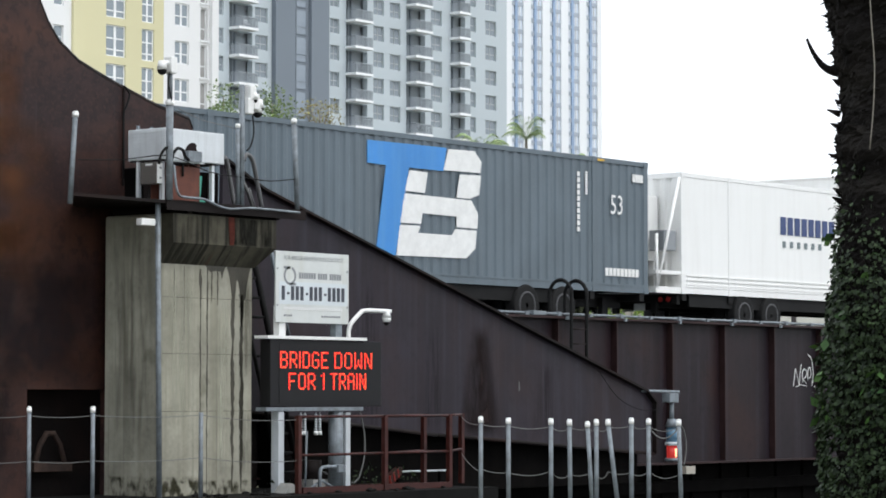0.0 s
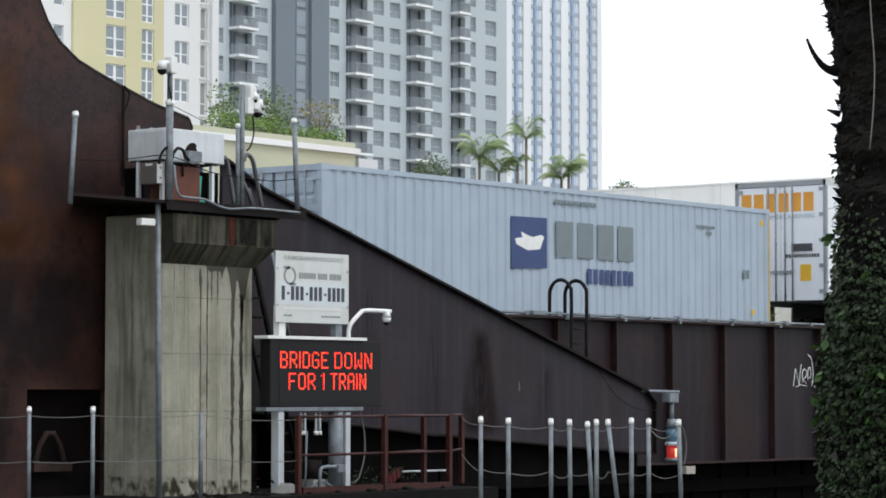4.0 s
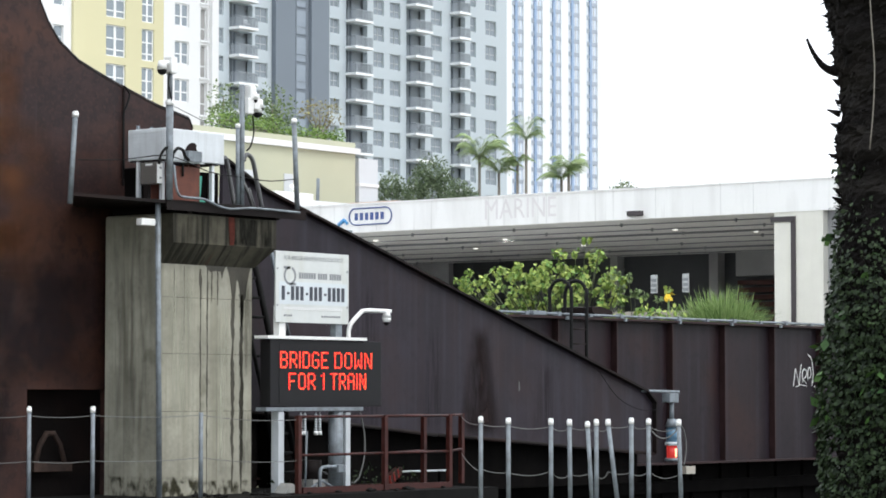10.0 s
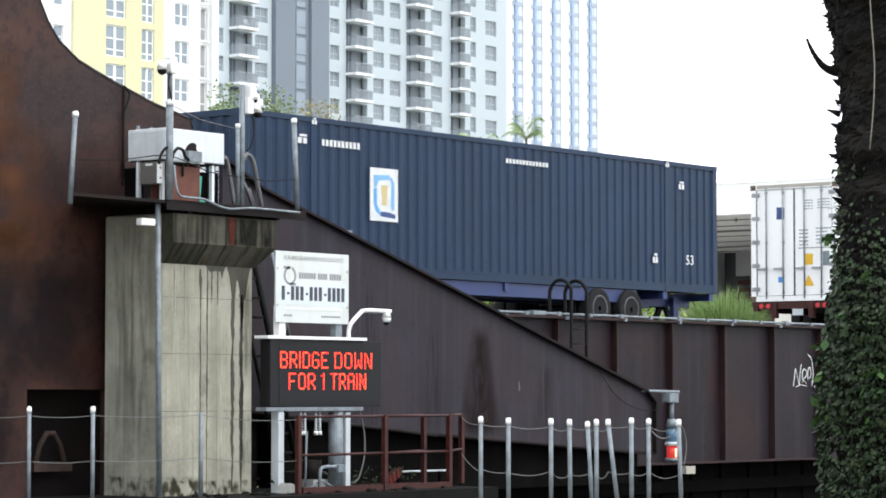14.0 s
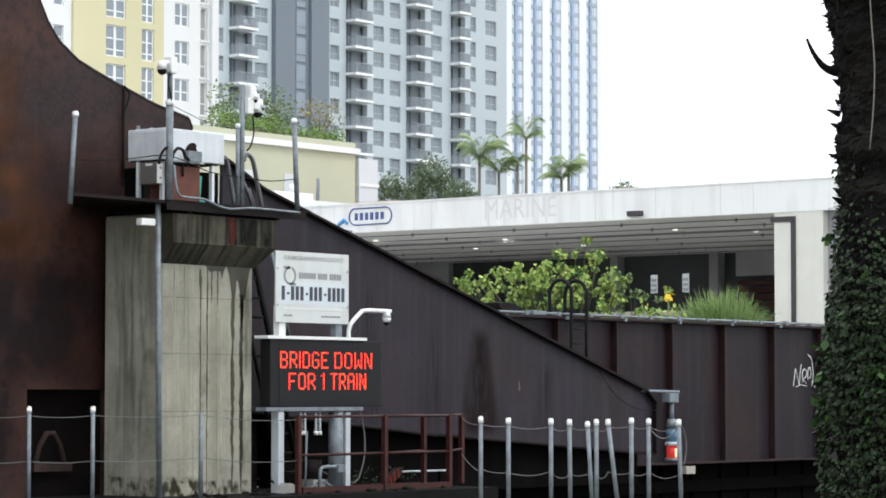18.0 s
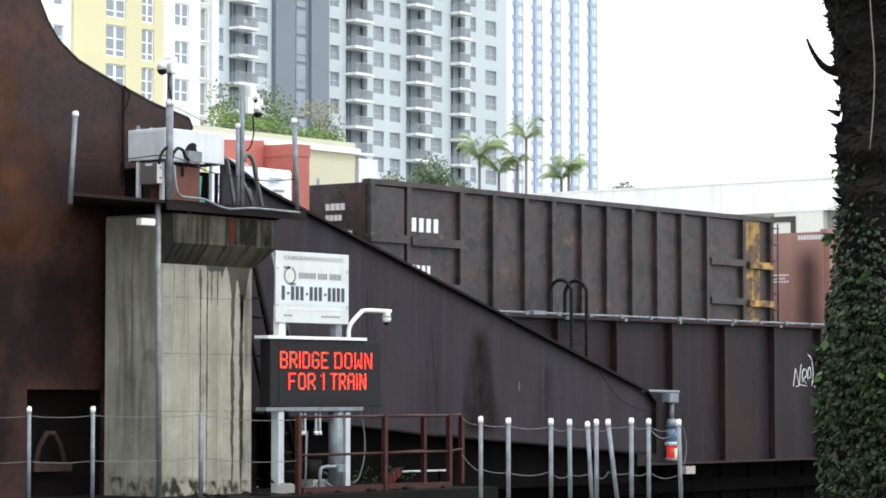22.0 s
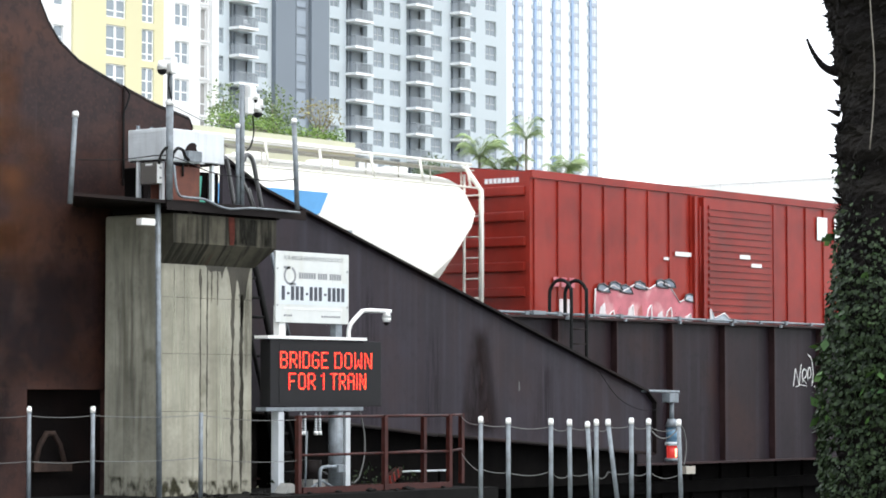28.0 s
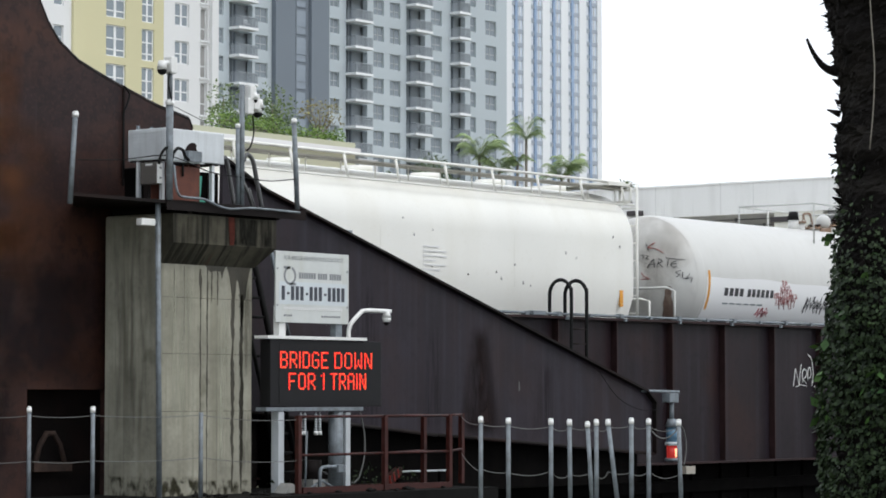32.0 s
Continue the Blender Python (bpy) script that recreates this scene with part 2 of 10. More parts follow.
# glass tone raised so that rain haze is part of the colour
PANE = mat("hazed_grey_window_glass", (0.235, 0.275, 0.305), 0.12, var=0.3, scale=0.15, bump=0)
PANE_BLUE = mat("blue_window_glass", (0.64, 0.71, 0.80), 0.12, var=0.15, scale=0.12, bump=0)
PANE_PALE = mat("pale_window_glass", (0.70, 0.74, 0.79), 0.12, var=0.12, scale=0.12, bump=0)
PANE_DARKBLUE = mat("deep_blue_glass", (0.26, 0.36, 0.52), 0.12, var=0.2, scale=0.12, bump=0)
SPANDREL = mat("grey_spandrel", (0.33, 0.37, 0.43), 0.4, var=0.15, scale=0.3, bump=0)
PANE_BROWN = mat("curtained_window_glass", (0.30, 0.295, 0.285), 0.2, var=0.25, scale=0.4, bump=0)
FRAME_W = mat("white_window_frame", (0.75, 0.76, 0.76), 0.5, bump=0)
FRAME_G = mat("grey_window_frame", (0.42, 0.45, 0.47), 0.5, bump=0)
RAILGLASS = mat("dark_balcony_railing", (0.29, 0.32, 0.345), 0.5, var=0.2, scale=0.5, bump=0)
SLABWHITE = mat("white_balcony_slab", (0.86, 0.87, 0.88), 0.7, var=0.04, bump=0)
# darker than STUCCO: recess shade put into the colour, lifted a little for haze
SHADE = mat("recess_shade_wall", (0.30, 0.33, 0.355), 0.9, var=0.1)
CANOPY = mat("whitewashed_concrete", (0.92, 0.907, 0.88), 0.8, var=0.03, scale=0.4, streak=0.4, streak_col=(0.62, 0.60, 0.57), streak_size=(1.6, 1.6, 0.25), spots=0.12,
             more=((0.45, (0.52, 0.50, 0.47), (6.0, 6.0, 0.2), 1.0, 0.60, 0.74),))
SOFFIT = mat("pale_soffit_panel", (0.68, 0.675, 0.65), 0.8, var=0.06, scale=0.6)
CREAM = mat("cream_column", (0.76, 0.74, 0.66), 0.8, var=0.04, streak=0.15, streak_col=(0.55, 0.52, 0.45))
BROWNTRIM = mat("dark_brown_trim", (0.05, 0.04, 0.042), 0.6)
DARKROOM = mat("dark_glazed_wall", (0.045, 0.048, 0.054), 0.4, var=0.35, scale=0.4, spec=0.3)
INNERGREY = mat("inner_grey_wall", (0.31, 0.31, 0.315), 0.8, var=0.1)
SILL_TAN = mat("tan_concrete", (0.36, 0.33, 0.28), 0.85, var=0.12)
LOGO_BLUE = mat("navy_outline", (0.06, 0.10, 0.28), 0.5)
FADED_SIGN = mat("ghost_lettering", (0.78, 0.745, 0.73), 0.8, var=0.08, scale=2)
FADED = mat("faded_lettering", (0.70, 0.70, 0.69), 0.7, var=0.1)
CORAL = mat("coral_stucco", (0.55, 0.40, 0.32), 0.85)
# nature
LEAF_Y = leafy("yellow_green_leaf", (0.12, 0.235, 0.06), (0.42, 0.49, 0.13))
LEAF_WEED = leafy("weed_leaf", (0.008, 0.015, 0.006), (0.03, 0.045, 0.018))
LEAF_HEDGE = leafy("hedge_leaf", (0.09, 0.17, 0.04), (0.27, 0.38, 0.11))
LEAF_G = leafy("garden_leaf", (0.075, 0.115, 0.05), (0.21, 0.275, 0.12))
LEAF_TREE = leafy("shade_tree_leaf", (0.085, 0.12, 0.07), (0.19, 0.245, 0.135))
LEAF_DRY = leafy("dry_brown_leaf", (0.16, 0.13, 0.07), (0.34, 0.33, 0.15))
LEAF_PALM = leafy("palm_leaf", (0.14, 0.23, 0.09), (0.42, 0.50, 0.24))
LEAF_IVY = leafy("vine_leaf", (0.0058, 0.0122, 0.0052), (0.034, 0.056, 0.021))
LEAF_IVY_PALE = leafy("young_vine_leaf", (0.022, 0.055, 0.016), (0.075, 0.15, 0.036))
GRASS = leafy("tall_grass_blade", (0.10, 0.19, 0.05), (0.36, 0.46, 0.19))
BARK = mat("dark_palm_bark", (0.0075, 0.0066, 0.0062), 0.95, var=0.6, scale=9, fine=90, bump=1.0, streak=0.5, streak_col=(0.026, 0.024, 0.021), streak_size=(1.5, 1.5, 14), spec=0.1, patch=0.35, patch_col=(0.018, 0.0145, 0.012), patch_scale=7)
STEM = mat("green_brown_stem", (0.045, 0.055, 0.022), 0.8, var=0.3)
BARK_PALE = mat("grey_palm_bark", (0.2, 0.18, 0.15), 0.9, var=0.2)
FLOWER = mat("yellow_flower", (0.75, 0.50, 0.02), 0.6)
GROUND = mat("bank_soil_and_grass", (0.10, 0.10, 0.06), 0.95, var=0.4, scale=0.3, patch=0.7, patch_col=(0.16, 0.15, 0.12), patch_scale=0.15)
WATER = mat("dark_river_water", (0.012, 0.018, 0.016), 0.08, var=0.2, scale=0.5, fine=3, bump=0.3)
# very pale so that it throws light up under the canopy
BOUNCE_FLOOR = mat("pale_bounce_floor", (0.72, 0.71, 0.68), 0.9, var=0.10, scale=0.4, spots=0.2)
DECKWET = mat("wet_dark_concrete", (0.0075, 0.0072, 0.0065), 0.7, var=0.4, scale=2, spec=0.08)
BALLAST = mat("grey_ballast", (0.2, 0.19, 0.18), 0.95, var=0.35, scale=8, fine=40, bump=0.6)
RAILSTEEL = mat("rail_steel", (0.25, 0.2, 0.17), 0.35, 0.8, var=0.2)
# train
P_TB = mat("blue_grey_container_paint", (0.106, 0.138, 0.162), 0.5, var=0.15, scale=0.8, streak=0.35, streak_col=(0.066, 0.084, 0.094), spots=0.12)
P_TOTE = mat("pale_blue_grey_paint", (0.37, 0.44, 0.515), 0.5, var=0.07, streak=0.25, streak_col=(0.26, 0.31, 0.37))
P_BLUE = mat("bright_blue_container_paint", (0.0105, 0.050, 0.142), 0.55, var=0.2, scale=0.8, spec=0.25, patch=0.4, patch_col=(0.009, 0.03, 0.088), patch_scale=0.9, streak=0.5, streak_col=(0.009, 0.028, 0.098), streak_size=(1.6, 1.6, 0.12))
P_XF = mat("black_green_container_paint", (0.0100, 0.0225, 0.0310), 0.5, var=0.2, scale=0.8, streak=0.5, streak_col=(0.021, 0.035, 0.047), streak_size=(3, 3, 0.15), patch=0.22, patch_col=(0.030, 0.033, 0.034), patch_scale=1.1, spec=0.22)
P_DKB = mat("navy_container_paint", (0.005, 0.0205, 0.053), 0.45, var=0.2, scale=0.8, streak=0.5, streak_col=(0.0105, 0.030, 0.063), streak_size=(3, 3, 0.15), spots=0.2, spec=0.27)
P_WHITE = mat("white_reefer_paint", (0.84, 0.838, 0.815), 0.4, var=0.03, scale=0.6, streak=0.15, streak_col=(0.60, 0.58, 0.53), bump=0.03)
P_TRAILER = mat("white_trailer_panel", (0.76, 0.79, 0.82), 0.35, var=0.04, scale=0.5, streak=0.12, streak_col=(0.58, 0.6, 0.62), bump=0.04)
P_GON = mat("faded_oxide_red", (0.315, 0.16, 0.127), 0.65, var=0.12, streak=0.35, streak_col=(0.24, 0.105, 0.082), streak_size=(2, 2, 0.3))
BOARDBLUE = mat("pale_blue_white_band", (0.60, 0.645, 0.665), 0.45, var=0.06, scale=3)
P_STK = mat("black_brown_gondola", (0.0245, 0.0198, 0.0195), 0.5, var=0.4, scale=1.8, fine=12, patch=0.6, patch_col=(0.052, 0.029, 0.026), patch_scale=1.6, streak=0.5, streak_col=(0.044, 0.036, 0.033), streak_size=(4, 4, 0.5), bump=0.4,
            more=((0.6, (0.042, 0.035, 0.035), (1, 1, 1), 1.3, 0.48, 0.62), (0.7, (0.052, 0.025, 0.022), (1, 1, 1), 2.1, 0.48, 0.60), (0.7, (0.12, 0.085, 0.04), (1, 1, 1), 1.5, 0.64, 0.70), (0.8, (0.0085, 0.0075, 0.0078), (1, 1, 1), 3.2, 0.50, 0.60), (0.45, (0.085, 0.078, 0.072), (1, 1, 1), 9.0, 0.62, 0.70)))
P_STK_Y = mat("rusty_ochre_paint", (0.40, 0.225, 0.04), 0.6, var=0.4, scale=3, patch=0.9, patch_col=(0.045, 0.028, 0.02), patch_scale=2.2, streak=0.6, streak_col=(0.10, 0.05, 0.025), streak_size=(6, 6, 0.8),
              more=((0.9, (0.085, 0.040, 0.020), (1, 1, 1), 2.6, 0.47, 0.56), (0.8, (0.03, 0.022, 0.018), (1, 1, 1), 4.5, 0.54, 0.62)))
P_CB = mat("orange_red_car_paint", (0.40, 0.115, 0.085), 0.55, var=0.12, streak=0.3, streak_col=(0.27, 0.085, 0.065))
# darker copy of P_CB: shade of the bulkhead recess put into the colour
P_CB_SHADE = mat("recess_shade_orange_red", (0.27, 0.078, 0.058), 0.6, var=0.25, scale=1.2, streak=0.6, streak_col=(0.12, 0.042, 0.034), streak_size=(2, 2, 0.4), patch=0.6, patch_col=(0.40, 0.13, 0.10), patch_scale=1.4)
P_BTANK = mat("glossy_black_tank_paint", (0.0125, 0.0175, 0.028), 0.22, var=0.15, scale=0.6, streak=0.3, streak_col=(0.03, 0.032, 0.036), streak_size=(2, 2, 0.4), bump=0.0, spec=1.0)
P_BOX = mat("bright_oxide_red_paint", (0.225, 0.018, 0.011), 0.3, var=0.3, scale=0.8, streak=0.5, streak_col=(0.31, 0.038, 0.024), streak_size=(1.6, 1.6, 0.35), bump=0.3, fine=2.2, spec=0.2,
            more=((0.5, (0.15, 0.024, 0.018), (1, 1, 1), 1.4, 0.54, 0.7),))
P_HOP = mat("cream_white_hopper_paint", (0.79, 0.77, 0.69), 0.45, var=0.05, scale=0.5, streak=0.3, streak_col=(0.55, 0.51, 0.42), streak_size=(1.5, 1.5, 0.15), spots=0.08)
P_HOP2 = mat("ivory_hopper_paint", (0.83, 0.82, 0.765), 0.45, var=0.05, scale=0.4, streak=0.25, streak_col=(0.60, 0.56, 0.45), streak_size=(0.8, 0.8, 0.2), spots=0.1)
P_WTANK = mat("white_tank_paint", (0.57, 0.565, 0.54), 0.4, var=0.05, scale=0.5, streak=0.15, streak_col=(0.46, 0.44, 0.40), bump=0.03)
P_DEEP = mat("dark_underframe_steel", (0.012, 0.012, 0.012), 0.7, var=0.3, spec=0.15)
P_ORANGE = mat("orange_red_chassis", (0.25, 0.036, 0.012), 0.6, var=0.25, scale=3, patch=0.6, patch_col=(0.06, 0.016, 0.01), patch_scale=1.8, streak=0.5, streak_col=(0.09, 0.02, 0.011))
P_CHBLUE = mat("navy_chassis", (0.02, 0.035, 0.12), 0.5)
TYRE = mat("tyre_rubber", (0.012, 0.012, 0.012), 0.8, spec=0.2)
RIM = mat("dull_wheel_rim", (0.055, 0.056, 0.058), 0.5, 0.2, var=0.3, scale=8)
PAINTGREY = mat("pale_grey_metal", (0.50, 0.53, 0.55), 0.5, var=0.12, streak=0.3, streak_col=(0.3, 0.31, 0.32))
DULLPIPE = mat("dull_dark_pipe", (0.10, 0.10, 0.10), 0.5, var=0.2)
SEAM = mat("trailer_seam", (0.52, 0.55, 0.58), 0.5)
ALU = mat("dull_pale_aluminium", (0.56, 0.57, 0.56), 0.45, 0.1, var=0.12, streak=0.3, streak_col=(0.38, 0.37, 0.34))
OCHRE = mat("faded_yellow_edge", (0.46, 0.37, 0.17), 0.6, var=0.2, scale=3)
PRINT = mat("faded_white_print", (0.42, 0.43, 0.43), 0.6, var=0.25, scale=8)
STEELBAR = mat("dull_lock_rod", (0.27, 0.285, 0.30), 0.45, 0.4, var=0.15)
DULLROD = mat("dull_grey_door_hardware", (0.25, 0.26, 0.275), 0.5, 0.3, var=0.2, scale=6)
WALKWAY = mat("dull_cream_grating", (0.36, 0.345, 0.30), 0.7, var=0.2, scale=4)
D_WHITE = mat("white_decal", (0.78, 0.78, 0.76), 0.5, var=0.08, scale=6)
D_YELLOW = mat("yellow_decal", (0.72, 0.42, 0.02), 0.5, var=0.1)
D_LEMON = mat("lemon_yellow_decal", (0.75, 0.66, 0.03), 0.5, var=0.08)
D_SKY = mat("pale_blue_decal", (0.16, 0.36, 0.58), 0.5, var=0.15)
LOGO_PALE = mat("weathered_pale_decal", (0.62, 0.63, 0.62), 0.55, var=0.12, scale=5)
D_TBLUE = mat("sky_blue_decal", (0.040, 0.235, 0.60), 0.5, var=0.15, scale=0.7, streak=0.4, streak_col=(0.09, 0.30, 0.58), streak_size=(5, 5, 0.4))
D_RED = mat("red_decal", (0.55, 0.03, 0.03), 0.5)
D_ORANGE = mat("amber_decal", (0.68, 0.30, 0.03), 0.5)
D_NAVY = mat("navy_decal", (0.025, 0.05, 0.16), 0.5)
D_GREY = mat("grey_decal", (0.16, 0.20, 0.21), 0.5)
D_HBLUE = mat("hopper_blue_decal", (0.085, 0.30, 0.58), 0.5, var=0.12)
D_DARK = mat("dark_decal", (0.045, 0.045, 0.05), 0.5)
FADEINK = mat("pale_print", (0.36, 0.38, 0.40), 0.5)
STAINED = mat("stained_white_decal", (0.46, 0.42, 0.35), 0.6, var=0.3, scale=5, patch=0.6, patch_col=(0.25, 0.14, 0.06), patch_scale=4)
DOORRUST = mat("brown_door_stain", (0.10, 0.065, 0.045), 0.7, var=0.4, scale=4, streak=0.5, streak_col=(0.04, 0.035, 0.032))
D_STEELBLUE = mat("steel_blue_decal", (0.30, 0.38, 0.46), 0.5)
D_FADEBLUE = mat("faded_blue_spray", (0.13, 0.22, 0.37), 0.55, var=0.3, scale=2.5, patch=0.5, patch_col=(0.30, 0.38, 0.48), patch_scale=2)
SPRAY_PINK = mat("pink_spray_paint", (0.446, 0.12, 0.144), 0.5, var=0.25, scale=3, patch=0.6, patch_col=(0.70, 0.45, 0.43), patch_scale=2)
SPRAY_BLUE = mat("blue_white_spray_paint", (0.45, 0.52, 0.56), 0.5, var=0.2, scale=2, patch=0.7, patch_col=(0.10, 0.18, 0.32), patch_scale=1.6)
SPRAY_PALE = mat("pale_spray_paint", (0.62, 0.58, 0.58), 0.5, var=0.2, scale=4)
SPRAY_BLACK = mat("dark_spray_line", (0.05, 0.05, 0.055), 0.5)
SPRAY_RED = mat("red_spray_line", (0.36, 0.084, 0.079), 0.5, var=0.3, scale=5)
FLANGE_RUST = mat("dusty_rusted_flange", (0.23, 0.15, 0.10), 0.8, var=0.5, scale=9, patch=0.6, patch_col=(0.42, 0.38, 0.33), patch_scale=7)
HEAD_RUST = mat("brown_rust_run", (0.13, 0.085, 0.065), 0.8, var=0.4, scale=4, patch=0.5, patch_col=(0.30, 0.25, 0.21), patch_scale=3)
SPRAY_SLATE = mat("grey_spray_line", (0.17, 0.20, 0.24), 0.5, var=0.3, scale=5)
SPRAY_VIOLET = mat("faded_violet_spray_line", (0.32, 0.30, 0.44), 0.5, var=0.3, scale=5)
P_WTANK_GRIME = mat("grimy_tank_paint", (0.25, 0.245, 0.23), 0.55, var=0.08, scale=0.8, streak=0.3, streak_col=(0.30, 0.29, 0.27), streak_size=(0.5, 3, 2), patch=0.5, patch_col=(0.22, 0.20, 0.175), bump=0.03,
                    more=((0.6, (0.40, 0.395, 0.38), (3.0, 1.0, 0.3), 1.0, 0.50, 0.66), (0.5, (0.17, 0.15, 0.125), (1.2, 1, 4), 1.4, 0.58, 0.70)))
WRAP = mat("white_lumber_wrap", (0.84, 0.875, 0.92), 0.25, var=0.03, scale=2.5, fine=22, bump=0.35)
WRAP_GREY = mat("grey_strap", (0.13, 0.125, 0.13), 0.5)
WRAP_YELLOW = mat("yellow_strap", (0.50, 0.52, 0.06), 0.5)
WRAP_END = mat("dark_wrap_top", (0.022, 0.022, 0.024), 0.3, var=0.4, scale=2, bump=0.4)


# ---- mesh helpers ----
def bm_box(bm, x0, x1, y0, y1, z0, z1):
    v = [bm.verts.new(p) for p in ((x0, y0, z0), (x1, y0, z0), (x1, y1, z0), (x0, y1, z0), (x0, y0, z1), (x1, y0, z1), (x1, y1, z1), (x0, y1, z1))]
    for f in ((3, 2, 1, 0), (4, 5, 6, 7), (0, 1, 5, 4), (1, 2, 6, 5), (2, 3, 7, 6), (3, 0, 4, 7)):
        bm.faces.new([v[i] for i in f])
    return bm


def bm_tube(bm, p, q, r, seg=8, r2=None):
    p, q = Vector(p), Vector(q)
    d = (q - p).normalized()
    a = d.orthogonal().normalized()
    b = d.cross(a)
    r2 = r if r2 is None else r2
    rings = []
    for c, rad in ((p, r), (q, r2)):
        rings.append([bm.verts.new(c + rad * (math.cos(2 * math.pi * i / seg) * a + math.sin(2 * math.pi * i / seg) * b)) for i in range(seg)])
    for i in range(seg):
        f = bm.faces.new((rings[0][i], rings[0][(i + 1) % seg], rings[1][(i + 1) % seg], rings[1][i]))
        f.smooth = True
    bm.faces.new(rings[0][::-1])
    bm.faces.new(rings[1])
    return bm


def bm_film(x0, x1, y0, y1, z0, z1):
    """One upright face, for a stain that lies on a wall."""
    bm = bmesh.new()
    bm.faces.new([bm.verts.new(p) for p in ((x0, y0, z0), (x1, y1, z0), (x1, y1, z1), (x0, y0, z1))])
    return bm


def bm_path(bm, pts, r, seg=6, soft=True):
    """One round skin along a bent line; soft lines are eased through their points."""
    pts = [Vector(p) for p in pts]
    if soft and 3 < len(pts) < 16:
        ends = [2 * pts[0] - pts[1]] + pts + [2 * pts[-1] - pts[-2]]
        fine = []
        for i in range(1, len(ends) - 2):
            p0, p1, p2, p3 = ends[i - 1:i + 3]
            for f in (0.0, 0.33, 0.67):
                h = f * f * (3 - 2 * f)
                fine.append(p1 * (1 - h) + p2 * h + 0.4 * (f - 2 * f * f + f ** 3) * (p2 - p0) + 0.4 * (f ** 3 - f * f) * (p3 - p1))
        pts = fine + [pts[-1]]
    rings, a = [], None
    for i, p in enumerate(pts):
        d = (pts[min(i + 1, len(pts) - 1)] - pts[max(i - 1, 0)]).normalized()
        a = d.orthogonal().normalized() if a is None else (a - d * a.dot(d)).normalized()
        b = d.cross(a)
        rings.append([bm.verts.new(p + r * (math.cos(2 * math.pi * k / seg) * a + math.sin(2 * math.pi * k / seg) * b)) for k in range(seg)])
    for u, v in zip(rings, rings[1:]):
        for k in range(seg):
            bm.faces.new((u[k], u[(k + 1) % seg], v[(k + 1) % seg], v[k])).smooth = True
    bm.faces.new(rings[0][::-1])
    bm.faces.new(rings[-1])
    return bm


def bm_rail(bm, pts, r, seg=6):
    return bm_path(bm, pts, r, seg, False)


def bm_prism(bm, outline, y0, y1):
    """A flat outline of (x, z) points, thick from y0 to y1."""
    a = [bm.verts.new((x, y0, z)) for x, z in outline]
    b = [bm.verts.new((x, y1, z)) for x, z in outline]
    bm.faces.new(a)
    bm.faces.new(b[::-1])
    k = len(outline)
    for i in range(k):
        bm.faces.new((a[(i + 1) % k], a[i], b[i], b[(i + 1) % k]))
    return bm


def bevel(bm, w, seg=2):
    bmesh.ops.bevel(bm, geom=bm.edges[:], offset=w, segments=seg, affect="EDGES", profile=0.6)
    return bm


def mesh_of(bm, name, material):
    bmesh.ops.recalc_face_normals(bm, faces=bm.faces[:])
    me = bpy.data.meshes.new(name)
    bm.to_mesh(me)
    bm.free()
    me.materials.append(material)
    return me


def part(name, bm, material, parent=None, label=""):
    ob = new(name, mesh_of(bm, name, material) if isinstance(bm, bmesh.types.BMesh) else bm)
    ob.parent = parent
    if label:
        ob["label"] = label
    return ob


def box_part(name, x0, x1, y0, y1, z0, z1, material, parent=None, label="", bev=0.0):
    bm = bm_box(bmesh.new(), x0, x1, y0, y1, z0, z1)
    if bev:
        bevel(bm, bev)
    return part(name, bm, material, parent, label)


def thing(name, label, category, x=0.0, y=0.0, z=0.0, group="", kind="", rz=0.0):
    ob = new(name)
    ob.empty_display_size = 0.3
    ob.matrix_world = pose(x, y, z, 0, 0, rz)
    return tagged(ob, label, category, group, kind)


def solid(name, bm, material, label, category, group="", kind=""):
    return tagged(part(name, bm, material), label, category, group, kind)


def words(name, body, width, height, material, parent, m, depth=0.006, thin=0.0):
    """Lettering in the built-in font, fitted to width and height, its lower left corner at m."""
    cu = bpy.data.curves.new(name, "FONT")
    cu.body, cu.resolution_u, cu.offset = body, 2, -thin
    ob = new("lettering_source", cu)
    me = bpy.data.meshes.new_from_object(ob.evaluated_get(bpy.context.evaluated_depsgraph_get()))
    bpy.data.objects.remove(ob)
    bpy.data.curves.remove(cu)
    co = np.array([v.co[:] for v in me.vertices])
    lo, hi = co.min(0), co.max(0)
    for v in me.vertices:
        v.co = ((v.co.x - lo[0]) / (hi[0] - lo[0]) * width, (v.co.y - lo[1]) / (hi[1] - lo[1]) * height, depth)
    me.materials.clear()
    me.materials.append(material)
    ob = part(name, me, material, parent)
    ob.matrix_basis = m
    return ob


def on_side(x, y, z):
    """The pose of lettering on a face that looks to -y."""
    return pose(x, y, z, 90, 0, 0)


def on_end(x, y, z):
    """The pose of lettering on a face that looks to -x."""
    return pose(x, y, z, 90, 0, -90)


def bars(name, x0, z0, w, h, n, y, material, parent, gap=0.25, label=""):
    """Unreadable or withheld lettering: n plain upright blocks on a face that looks to -y."""
    step = w / n
    me = mesh_of(bm_box(bmesh.new(), 0, (1 - gap) * step, -0.005, 0.003, 0, h), name, material)
    for i in range(n):
        part(name, me, material, parent, label).location = (x0 + i * step, y, z0)


def end_bars(name, y0, z0, w, h, n, x, material, parent, gap=0.25, label=""):
    """The same on a face that looks to -x, running to -y from y0."""
    step = w / n
    me = mesh_of(bm_box(bmesh.new(), -0.005, 0.003, -(1 - gap) * step, 0, 0, h), name, material)
    for i in range(n):
        part(name, me, material, parent, label).location = (x, y0 - i * step, z0)


